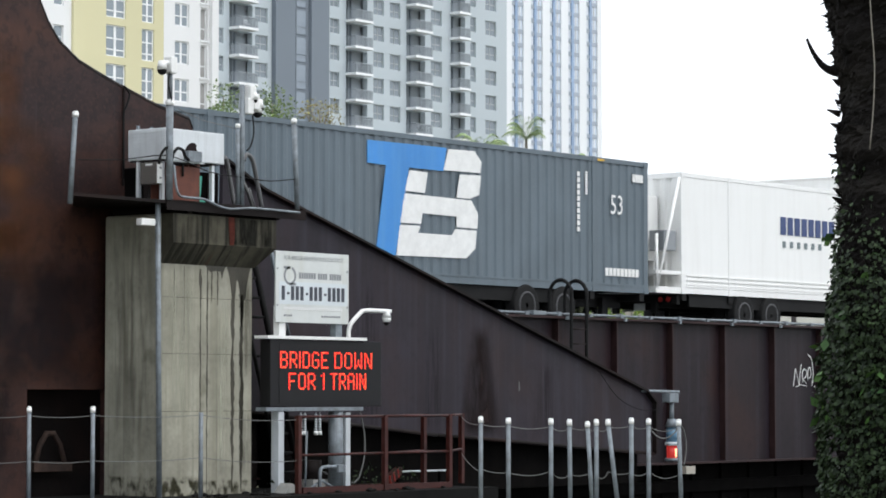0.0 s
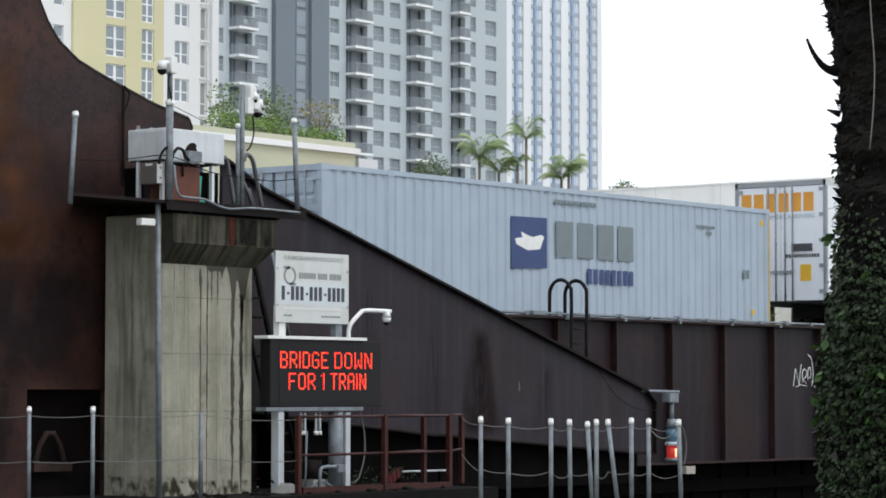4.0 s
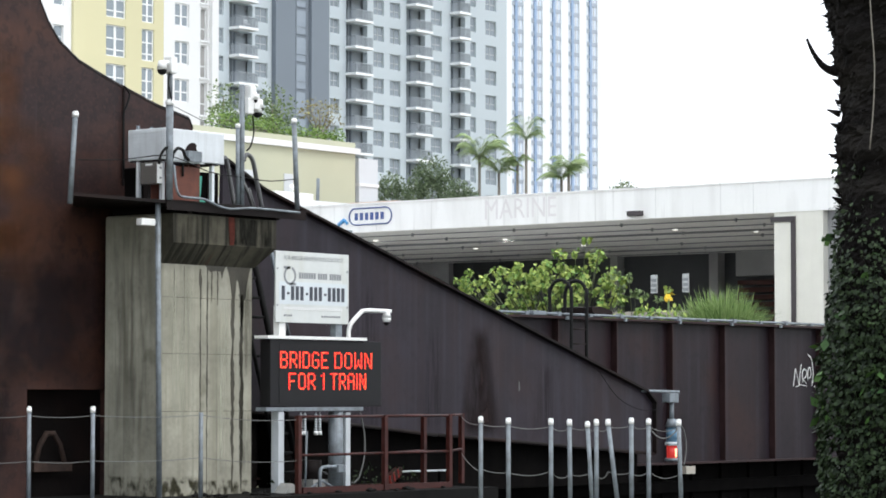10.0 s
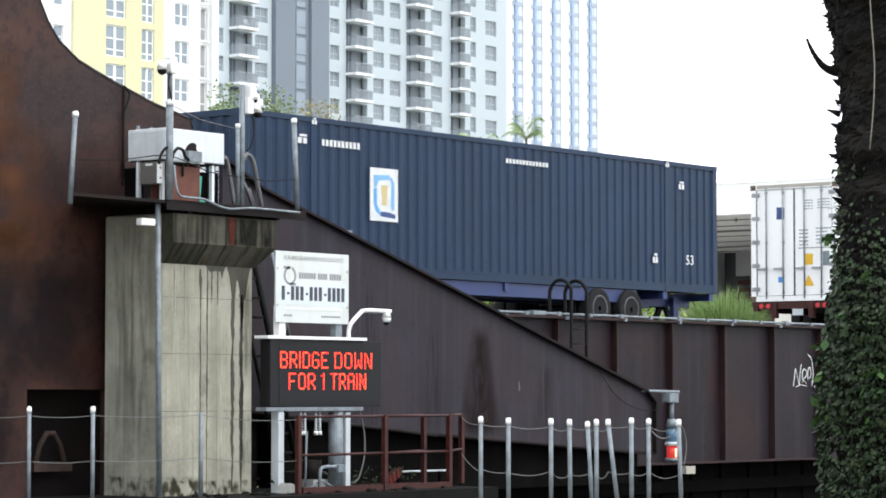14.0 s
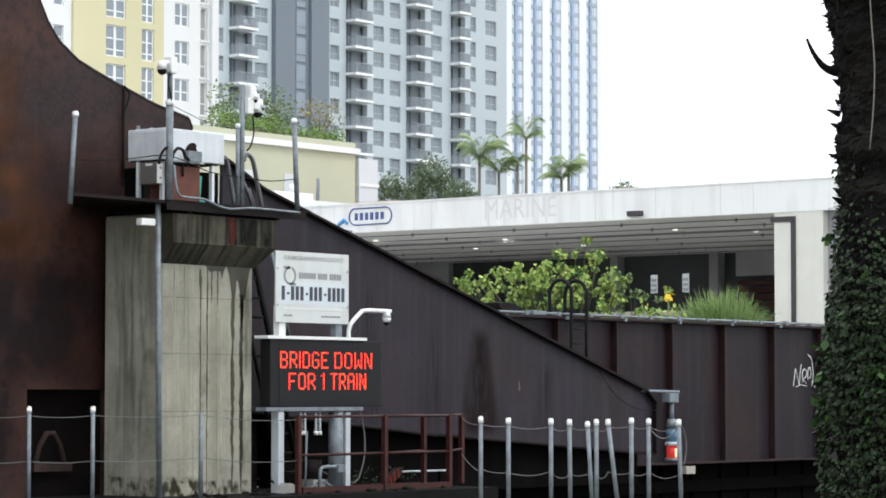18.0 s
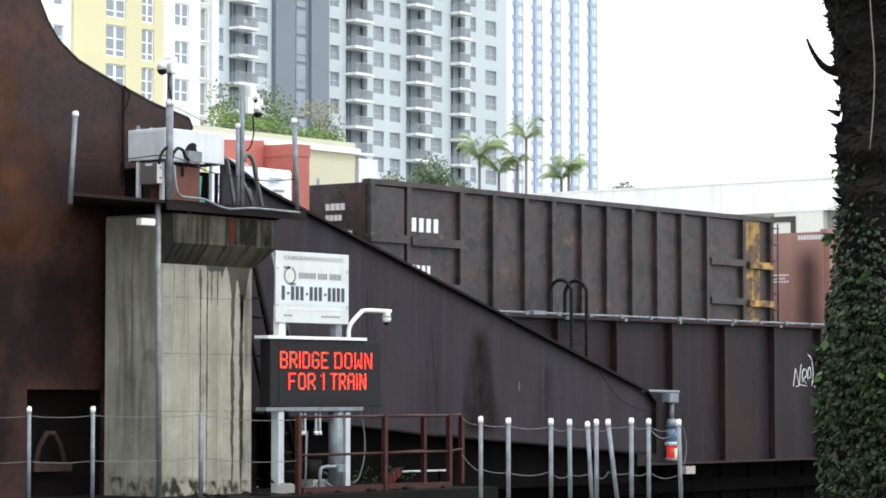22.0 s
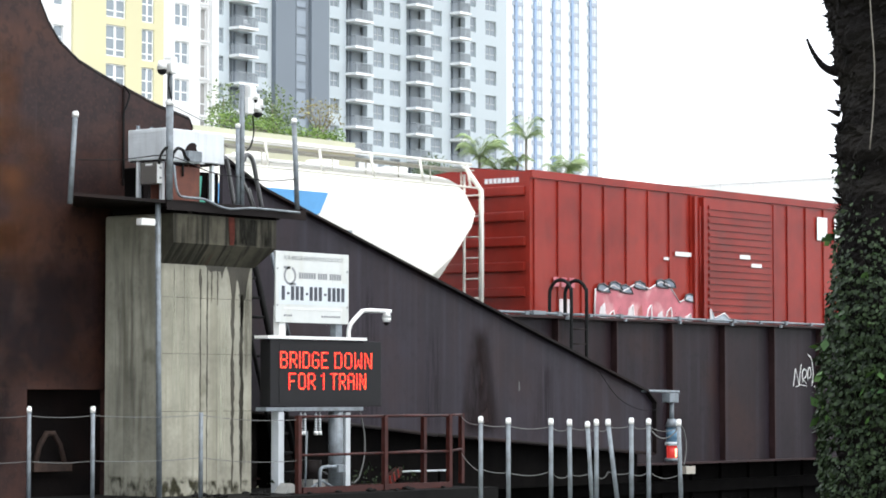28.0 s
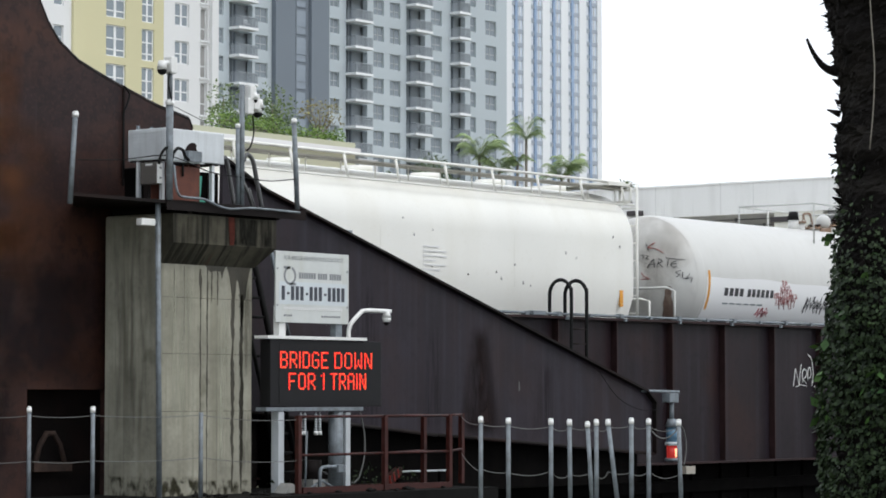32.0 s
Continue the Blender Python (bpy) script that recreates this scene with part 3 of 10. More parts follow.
# ---- ground, river, track bed ----
RAIL = 3.3          # height of the rail heads
TRACK = 34.07       # the track's middle line, parallel to the x axis


def ground():
    bm = bmesh.new()
    profile = [(-3000, 1.3), (33.2, 1.3), (33.6, -2.0), (62.0, -2.0), (62.4, 1.4), (3000, 1.4)]
    rows = [[bm.verts.new((x, y, z)) for x, z in profile] for y in (-3000, 3500)]
    for i in range(len(profile) - 1):
        bm.faces.new((rows[0][i], rows[0][i + 1], rows[1][i + 1], rows[1][i]))
    solid("ground", bm, GROUND, "river banks of soil and rough grass", "ground", kind="structure")
    bm = bmesh.new()
    bm.faces.new([bm.verts.new(p) for p in ((33.3, -3000, 0.2), (62.3, -3000, 0.2), (62.3, 3500, 0.2), (33.3, 3500, 0.2))])
    solid("water", bm, WATER, "dark slack river water between the banks", "water", kind="structure")
    # added reflector, out of view: brightens the soffit from below
    solid("bounce_floor", bm_box(bmesh.new(), 62.4, 140.0, 37.2, 130.0, 1.35, 1.42), BOUNCE_FLOOR, "unseen pale floor added to bounce light onto the canopy soffit", "pavement", kind="structure")
    for x0, x1 in ((-420, 24.0), (62.4, 460)):
        bm = bmesh.new()
        a = [(31.2, 1.25), (32.3, 2.95), (35.9, 2.95), (37.0, 1.25)]
        va, vb = [bm.verts.new((x0, y, z)) for y, z in a], [bm.verts.new((x1, y, z)) for y, z in a]
        bm.faces.new(va), bm.faces.new(vb[::-1])
        for i in range(4):
            bm.faces.new((va[i], va[(i + 1) % 4], vb[(i + 1) % 4], vb[i]))
        solid("track_bed", bm, BALLAST, "low ballasted railway embankment", "track bed", kind="structure")
    track = thing("railway_track", "single railway track with steel rails on sleepers", "track", kind="structure")
    for y in (TRACK - 0.72, TRACK + 0.72):
        bm = bmesh.new()
        bm_box(bm, -420, 460, y - 0.035, y + 0.035, RAIL - 0.04, RAIL)
        bm_box(bm, -420, 460, y - 0.01, y + 0.01, RAIL - 0.14, RAIL - 0.04)
        bm_box(bm, -420, 460, y - 0.07, y + 0.07, RAIL - 0.17, RAIL - 0.14)
        part("rail", bm, RAILSTEEL, track)
    bm = bmesh.new()
    for i in range(120):
        bm_box(bm, 0.0 + i * 0.6, 0.24 + i * 0.6, TRACK - 1.3, TRACK + 1.3, RAIL - 0.36, RAIL - 0.17)
    tagged(part("sleepers", bm, TIMBER, track), kind="stuff")


# ---- the bascule bridge ----
def bridge():
    leaf = thing("bridge_span", "brown painted steel plate girder railway span", "bridge", kind="structure")
    for y, side in ((31.95, -1), (36.2, 1)):
        web = part("web_plate", bm_box(bmesh.new(), 35.5, 62.6, min(y, y - side * 0.04), max(y, y - side * 0.04), 1.57, 4.56), RUST, leaf)
        part("top_flange", bm_box(bmesh.new(), 35.5, 62.6, y - 0.2, y + 0.2, 4.56, 4.61), RUST_EDGE, leaf)
        part("bottom_flange", bm_box(bmesh.new(), 35.5, 62.6, y - 0.2, y + 0.2, 1.53, 1.57), RUST_EDGE, leaf)
        stiff = None
        for i in range(13):
            x = 36.33 + i * 2.115
            o = y + side * 0.15
            bm = bm_box(bmesh.new(), x - 0.02, x + 0.02, min(y, o), max(y, o), 1.58, 4.55)
            part("stiffener", bm, RUST_EDGE, leaf)
    for i in range(9):
        x = 37.5 + i * 2.8
        part("floor_beam", bm_box(bmesh.new(), x - 0.12, x + 0.12, 32.0, 36.15, 2.3, 2.9), RUST_DARK, leaf)
    part("floor_plate", bm_box(bmesh.new(), 24.0, 62.5, 32.05, 36.1, 2.9, 2.94), RUST_DARK, leaf)
    # conduit along the near top flange, with clips
    pipe = thing("conduit", "wet galvanised conduit clipped along the girder top", "conduit")
    part("pipe", bm_tube(bmesh.new(), (42.0, 31.86, 4.655), (62.4, 31.86, 4.655), 0.028), GALV, pipe)
    for i in range(18):
        x = 42.6 + i * 1.12
        part("clip", bm_box(bmesh.new(), x - 0.05, x + 0.05, 31.80, 31.93, 4.60, 4.70 - 0.02 * (i % 2)), GALV, pipe)
    for i in range(10):
        x = 42.9 + i * 2.1
        part("drain_lug", bm_box(bmesh.new(), x - 0.03, x + 0.04, 31.71, 31.76, 4.54, 4.61), GALV, pipe)
    box_part("junction_box", 43.86, 44.3, 31.75, 31.95, 4.615, 4.70, GALV, pipe, "wet galvanised box", 0.01)

    # near tapering girder and its twin behind the track
    top = [(34.1, 6.99), (35.04, 6.55), (36.0, 6.27), (47.0, 3.07), (47.31, 2.83)]
    low = [(47.30, 1.80), (39.96, 2.27), (34.0, 2.78)]
    for y0, y1, nm in ((31.2, 31.28, "tail_girder"), (36.9, 36.98, "tail_girder")):
        g = thing(nm, "brown tapering steel tail girder with rust streaks", "bridge girder", kind="structure")
        part("web_plate", bm_prism(bmesh.new(), top + low, y0, y1), RUST_TAIL, g)
        bm = bmesh.new()
        for (xa, za), (xb, zb) in zip(top, top[1:]):
            a = [bm.verts.new((xa, y0 - 0.12, za)), bm.verts.new((xb, y0 - 0.12, zb)), bm.verts.new((xb, y1 + 0.12, zb)), bm.verts.new((xa, y1 + 0.12, za))]
            b = [bm.verts.new(v.co + Vector((0.0, 0, 0.045))) for v in a]
            for f in ((0, 1, 2, 3), (7, 6, 5, 4), (0, 4, 5, 1), (1, 5, 6, 2), (2, 6, 7, 3), (3, 7, 4, 0)):
                bm.faces.new([(a + b)[i] for i in f])
        part("sloping_flange", bm, RUST_DARK, g)
        bm = bmesh.new()
        for (xa, za), (xb, zb) in zip(low, low[1:]):
            bm_tube(bm, (xa, y0 - 0.03, za), (xb, y0 - 0.03, zb), 0.045, 4)
        part("bottom_flange", bm, RUST_DARK, g)
        # added black beam, stands in for the deep shade below the girder
        part("shade_beam", bm_box(bmesh.new(), 35.7, 47.1, y0 + 0.25 if y0 < 32 else y0 - 0.5, y0 + 0.6 if y0 < 32 else y0 - 0.25, 1.2, 2.75), TIMBER, g, "black beam added to draw the shade under the girder")
        part("end_plate", bm_box(bmesh.new(), 47.29, 47.33, y0 - 0.1, y1 + 0.1, 1.8, 2.86), RUST_DARK, g)
        if y0 < 32:
            for x0, x1, z1, m in ((40.6, 42.1, 4.35, RUN_WIDE), (39.4, 40.4, 4.4, RUN_PALE), (43.0, 44.0, 3.7, RUN_PALE), (37.4, 38.5, 5.1, RUN_PALE)):
                part("rust_stain", bm_film(x0, x1, y0 - 0.004, y0 - 0.004, 2.2, z1), m, g, "old rust run on the plate")
            part("scratch", bm_prism(bmesh.new(), [(42.6, 3.28), (42.6, 3.09), (42.63, 3.11), (42.62, 3.28)], y0 - 0.003, y0), CABLE, g, "pale scratch in the paint")
            bm = bm_box(bmesh.new(), 37.5, 37.66, y0 + 0.1, y0 + 0.25, 5.9, 5.98)
            part("lug", bm, GALV, g)

    # counterweight frame with the concave top edge
    curve = [(28.96, 13.0), (29.02, 11.6), (29.14, 10.6), (29.34, 9.8), (29.6, 9.21), (29.79, 8.88), (30.04, 8.59), (30.47, 8.32), (30.98, 8.14), (31.43, 8.0), (32.29, 7.75), (33.04, 7.60), (33.12, 7.45)]
    for y0, y1 in ((31.0, 31.1), (36.9, 37.0)):
        cw = thing("counterweight_frame", "rust-brown steel counterweight frame with a concave top edge", "bridge girder", kind="structure")
        outline = [(22.0, 13.0)] + curve + [(33.14, 1.4), (31.1, 1.4), (31.1, 3.10), (29.4, 3.10), (29.4, 1.4), (22.0, 1.4)]
        part("side_plate", bm_prism(bmesh.new(), outline[::-1], y0, y1), RUST_LEFT, cw)
        bm = bmesh.new()
        for (xa, za), (xb, zb) in zip(curve, curve[1:]):
            bm_tube(bm, (xa, y0 + 0.05, za), (xb, y0 + 0.05, zb), 0.06, 6)
        part("edge_angle", bm, RUST_DARK, cw)
        if y0 < 32:
            for x0, x1, z0, z1 in ((27.6, 30.0, 4.9, 7.4), (27.8, 30.1, 4.3, 5.9), (28.3, 29.3, 6.6, 8.6)):
                part("rust_bloom", bm_film(x0, x1, y0 - 0.004, y0 - 0.004, z0, z1), BLOOM, cw, "orange-brown rust bloom")
            # blotchy films that make the lower plate darker
            for x0, x1, z0, z1 in ((27.3, 31.4, 3.12, 5.2), (27.6, 29.39, 1.5, 3.6)):
                part("dark_film", bm_film(x0, x1, y0 - 0.006 - 0.002 * (x1 < 30), y0 - 0.006 - 0.002 * (x1 < 30), z0, z1), DARK_FILM, cw, "darker purple-brown film low on the plate")
            part("seam_plate", bm_box(bmesh.new(), 31.46, 31.5, y0 - 0.02, y0, 6.4, 7.98), RUST_DARK, cw)
            part("hanging_cable", bm_path(bmesh.new(), [(31.44, y0 - 0.05, 8.02), (31.56, y0 - 0.06, 7.9), (31.5, y0 - 0.06, 7.7), (31.43, y0 - 0.05, 7.5), (31.46, y0 - 0.05, 6.5)], 0.018), CABLE_DARK, cw)
    # recessed wall behind the pier and under the machinery deck
    wall = thing("abutment", "dark recessed steel and concrete abutment under the machinery deck", "abutment", kind="structure")
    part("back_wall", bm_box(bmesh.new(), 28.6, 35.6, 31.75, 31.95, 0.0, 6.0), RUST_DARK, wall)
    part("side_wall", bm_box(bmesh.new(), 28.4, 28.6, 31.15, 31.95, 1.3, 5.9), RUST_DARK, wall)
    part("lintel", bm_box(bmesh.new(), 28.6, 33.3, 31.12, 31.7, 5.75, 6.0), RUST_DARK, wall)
    bm = bmesh.new()
    bm_rail(bm, [(30.06, 31.5, 1.94), (30.16, 31.5, 2.22), (30.30, 31.5, 2.40), (30.46, 31.5, 2.40), (30.60, 31.5, 2.22), (30.70, 31.5, 1.94)], 0.05, 6)
    part("shoring", bm, SHORE_RUST, wall, "rusty arched bearing frame")
    part("shoring_sill", bm_box(bmesh.new(), 29.95, 30.78, 31.4, 31.7, 1.80, 1.94), SHORE_RUST, wall)

    # concrete pier with corbel
    pier = thing("bridge_pier", "stained concrete bridge pier with a corbel head", "pier", kind="structure")
    bm = bevel(bm_box(bmesh.new(), 30.9, 33.08, 29.6, 30.83, 1.3, 5.86), 0.03, 1)
    part("shaft", bm, CONCRETE, pier)
    bm = bmesh.new()
    a = [(29.6, 5.08), (29.34, 5.40), (29.34, 5.86), (29.6, 5.86)]
    va, vb = [bm.verts.new((30.92, y, z)) for y, z in a], [bm.verts.new((33.36 if y < 29.5 else 33.1, y, z)) for y, z in a]
    bm.faces.new(va), bm.faces.new(vb[::-1])
    for i in range(4):
        bm.faces.new((va[i], va[(i + 1) % 4], vb[(i + 1) % 4], vb[i]))
    part("corbel", bm, CONCRETE_ALGAE_SHADE, pier, "concrete corbel blackened by algae and painted-in deck shade")
    for z in (2.75, 3.66, 4.55):
        part("pour_joint", bm_box(bmesh.new(), 30.95, 33.05, 29.597, 29.6, z, z + 0.006), CONCRETE_ALGAE_SHADE, pier)
    # black water runs from the corbel
    runs = [(31.83, 2.05, 5.02, 0.030, 0.10), (31.985, 1.47, 5.06, 0.032, 0.0), (32.59, 1.45, 4.62, 0.085, 0.0), (32.80, 1.45, 4.64, 0.095, 0.0), (32.81, 4.1, 4.9, 0.10, 0.0), (32.09, 4.5, 5.07, 0.028, 0.03), (32.23, 4.45, 5.07, 0.030, 0.05), (31.22, 4.3, 5.0, 0.014, 0.0), (31.45, 3.9, 5.05, 0.012, 0.0)]
    rng = random.Random(4)
    for x, z0, z1, w, head in runs:
        k = 40
        edge = [0.5 + 0.16 * math.sin(j * 0.55 + x * 17) + rng.uniform(-0.26, 0.26) for j in range(k + 1)]
        edge2 = [0.5 + 0.16 * math.sin(j * 0.43 + x * 31) + rng.uniform(-0.26, 0.26) for j in range(k + 1)]
        wide = [w * min(1.0, 0.25 + 0.06 * j) + (head * 0.4 if j > k - 4 else 0) for j in range(k + 1)]
        left = [(x - wide[j] * edge[j] * 0.8, z0 + (z1 - z0) * j / k) for j in range(k + 1)]
        right = [(x + wide[j] * edge2[j] * 0.8, z0 + (z1 - z0) * j / k) for j in range(k + 1)]
        part("water_stain", bm_prism(bmesh.new(), left + right[::-1], 29.597, 29.6), CONCRETE_WET, pier)
    part("water_stain", bm_prism(bmesh.new(), [(32.44, 5.08), (33.02, 5.08), (32.98, 4.98), (32.93, 4.8), (32.90, 4.6), (32.84, 4.5), (32.78, 4.52), (32.75, 4.7), (32.72, 4.84), (32.68, 4.88), (32.66, 4.7), (32.63, 4.52), (32.58, 4.48), (32.55, 4.7), (32.51, 4.92)], 29.5975, 29.6), CONCRETE_WET, pier)
    part("water_stain", bm_prism(bmesh.new(), [(31.93, 5.08), (32.42, 5.08), (32.36, 4.98), (32.33, 4.86), (32.3, 4.99), (32.2, 5.0), (32.05, 4.98)], 29.5975, 29.6), CONCRETE_WET, pier)
    part("rust_run", bm_prism(bmesh.new(), [(32.19, 5.86), (32.33, 5.86), (32.34, 5.6), (32.32, 5.41), (32.22, 5.41), (32.21, 5.6)], 29.332, 29.335), RUN_RED, pier, "rust-red run down the corbel")
    for x0, x1, m in ((31.0, 32.1, ALGAE_THIN), (32.1, 33.34, ALGAE)):
        part("algae_film", bm_film(x0, x1, 29.336, 29.336, 5.39, 5.88), m, pier, "black algae on the corbel")
    for x0, x1, z0, z1, m in ((31.0, 31.7, 2.4, 5.0, LIME), (32.15, 32.55, 1.7, 4.6, LIME), (32.72, 33.07, 1.6, 5.05, ALGAE_THIN)):
        part("weather_film", bm_film(x0, x1, 29.5945, 29.5945, z0, z1), m, pier)
    part("weather_film", bm_film(30.896, 30.896, 30.8, 29.62, 2.0, 5.85), SIDE_ALGAE, pier)
    part("moss", bm_film(30.93, 33.1, 29.593, 29.593, 1.15, 1.66), MOSS_FILM, pier, "dark moss at the pier foot")
    part("moss", bm_film(30.6, 31.9, 29.5915, 29.5915, 1.15, 1.74), MOSS_FILM, pier, "dark moss at the pier foot")
    part("moss", bm_film(30.893, 30.893, 30.82, 29.6, 1.15, 1.74), MOSS_SIDE, pier, "dark moss at the pier foot")
    deck = solid("pier_deck", bm_box(bmesh.new(), 22.0, 37.9, 28.2, 31.1, 0.4, 1.42), DECKWET, "low wet concrete pier deck at the water", "deck", kind="structure")
    # small stones and scraps at the foot
    bm = bmesh.new()
    for i in range(60):
        x, y = random.uniform(31, 37.5), random.uniform(28.4, 29.5)
        r = random.uniform(0.02, 0.07)
        for v in bmesh.ops.create_icosphere(bm, subdivisions=1, radius=r)["verts"]:
            v.co = Vector((x + v.co.x * random.uniform(0.8, 2.2), y + v.co.y * random.uniform(0.8, 1.6), 1.42 + r * 0.3 + v.co.z * random.uniform(0.35, 0.8)))
    solid("rubble", bm, DECKWET, "loose stones on the pier deck", "rubble", kind="stuff")

    # steep ladder behind the pier
    lad = thing("pier_ladder", "black steel ladder leaning between pier and girder", "ladder")
    foot, head = Vector((35.80, 30.9, 1.42)), Vector((34.46, 30.9, 5.6))
    for off in (0.0, -0.5):
        part("stile", bm_tube(bmesh.new(), foot + Vector((off, 0, 0)), head + Vector((off, 0, 0)), 0.06 if off == 0 else 0.04, 6), CABLE_DARK, lad)
    for i in range(12):
        p = foot.lerp(head, (i + 0.8) / 12.6)
        part("rung", bm_tube(bmesh.new(), p, p - Vector((0.5, 0, 0.0)), 0.026, 6), CABLE_DARK, lad)
    # ladder with looped handrails over the girder
    lad = thing("girder_ladder", "black steel ladder with two looped handrails over the girder", "ladder")
    for x in (44.98, 45.52):
        pts = [Vector((x, 31.62, 3.3)), Vector((x, 31.62, 5.05))]
        for j in range(1, 8):
            a = math.pi * j / 8
            pts.append(Vector((x, 31.89 - 0.27 * math.cos(a), 5.05 + 0.3 * math.sin(a))))
        pts += [Vector((x, 32.16, 5.05)), Vector((x, 32.16, 4.6))]
        part("handrail", bm_path(bmesh.new(), pts, 0.038, 8), CABLE_DARK, lad)
    for i in range(4):
        part("rung", bm_tube(bmesh.new(), (44.98, 31.62, 3.45 + i * 0.3), (45.52, 31.62, 3.45 + i * 0.3), 0.014, 6), RUST_DARK, lad)
    tag = thing("graffiti_tag", "white scrawled paint tag on the girder", "graffiti")
    for pts in ([(54.30, 3.22), (54.36, 3.50), (54.40, 3.62), (54.50, 3.40), (54.56, 3.26), (54.60, 3.48), (54.66, 3.72)], [(54.72, 3.30), (54.70, 3.52), (54.80, 3.62), (54.92, 3.54), (54.84, 3.42), (54.74, 3.38), (54.9, 3.28)],
                [(54.95, 3.36), (54.97, 3.60), (55.06, 3.66), (55.10, 3.48), (55.00, 3.38)], [(54.98, 3.95), (55.14, 3.82), (55.20, 3.5), (55.14, 3.22)], [(55.24, 3.2), (55.28, 3.22)], [(55.55, 3.62), (55.62, 3.86), (55.70, 3.66), (55.80, 3.84), (55.86, 3.62), (55.72, 3.5), (55.58, 3.52)], [(55.66, 3.42), (55.80, 3.38), (55.84, 3.3)],
                [(54.42, 3.2), (54.62, 3.26), (54.9, 3.22)]):
        part("stroke", bm_path(bmesh.new(), [Vector((x, 31.945, z)) for x, z in pts], 0.012, 4), D_WHITE, tag)


# ---- machinery deck on the pier ----
def post_with_cap(name, label, x, y, z0, z1, r, group, lean=(0, 0), cap=True):
    p = thing(name, label, "post", x, y, z0, group)
    end = Vector((lean[0], lean[1], z1 - z0))
    part("pipe", bm_tube(bmesh.new(), (0, 0, 0), end, r, 12), GALV, p)
    if cap:
        bm = bm_tube(bmesh.new(), end - Vector((0, 0, 0.045)), end + Vector((0, 0, 0.025)), r * 1.2, 12)
        bm_tube(bm, end + Vector((0, 0, 0.025)), end + Vector((0, 0, 0.045)), r * 1.2, 12, r * 0.8)
        part("cap", bm, CAPWHITE, p, "white plastic cap")
    return p


def dome_camera(parent, x, y, z, flip=1):
    bm = bevel(bm_box(bmesh.new(), x - 0.07, x + 0.07, y - 0.08, y + 0.08, z - 0.02, z + 0.24), 0.02)
    cam_box = part("camera_housing", bm, WHITE, parent, "white camera housing")
    bm = bm_tube(bmesh.new(), (x - 0.02, y, z + 0.16), (x - 0.20 * flip, y - 0.02, z + 0.12), 0.035)
    part("camera_arm", bm, WHITE, cam_box)
    bm = bm_tube(bmesh.new(), (x - 0.22 * flip, y - 0.02, z + 0.02), (x - 0.22 * flip, y - 0.02, z + 0.16), 0.085, 14, 0.06)
    part("camera_shroud", bm, WHITE, cam_box)
    bm = bmesh.new()
    bmesh.ops.create_uvsphere(bm, u_segments=12, v_segments=8, radius=0.075, matrix=Matrix.Translation((x - 0.22 * flip, y - 0.02, z + 0.01)))
    part("camera_dome", bm, BLACK, cam_box)


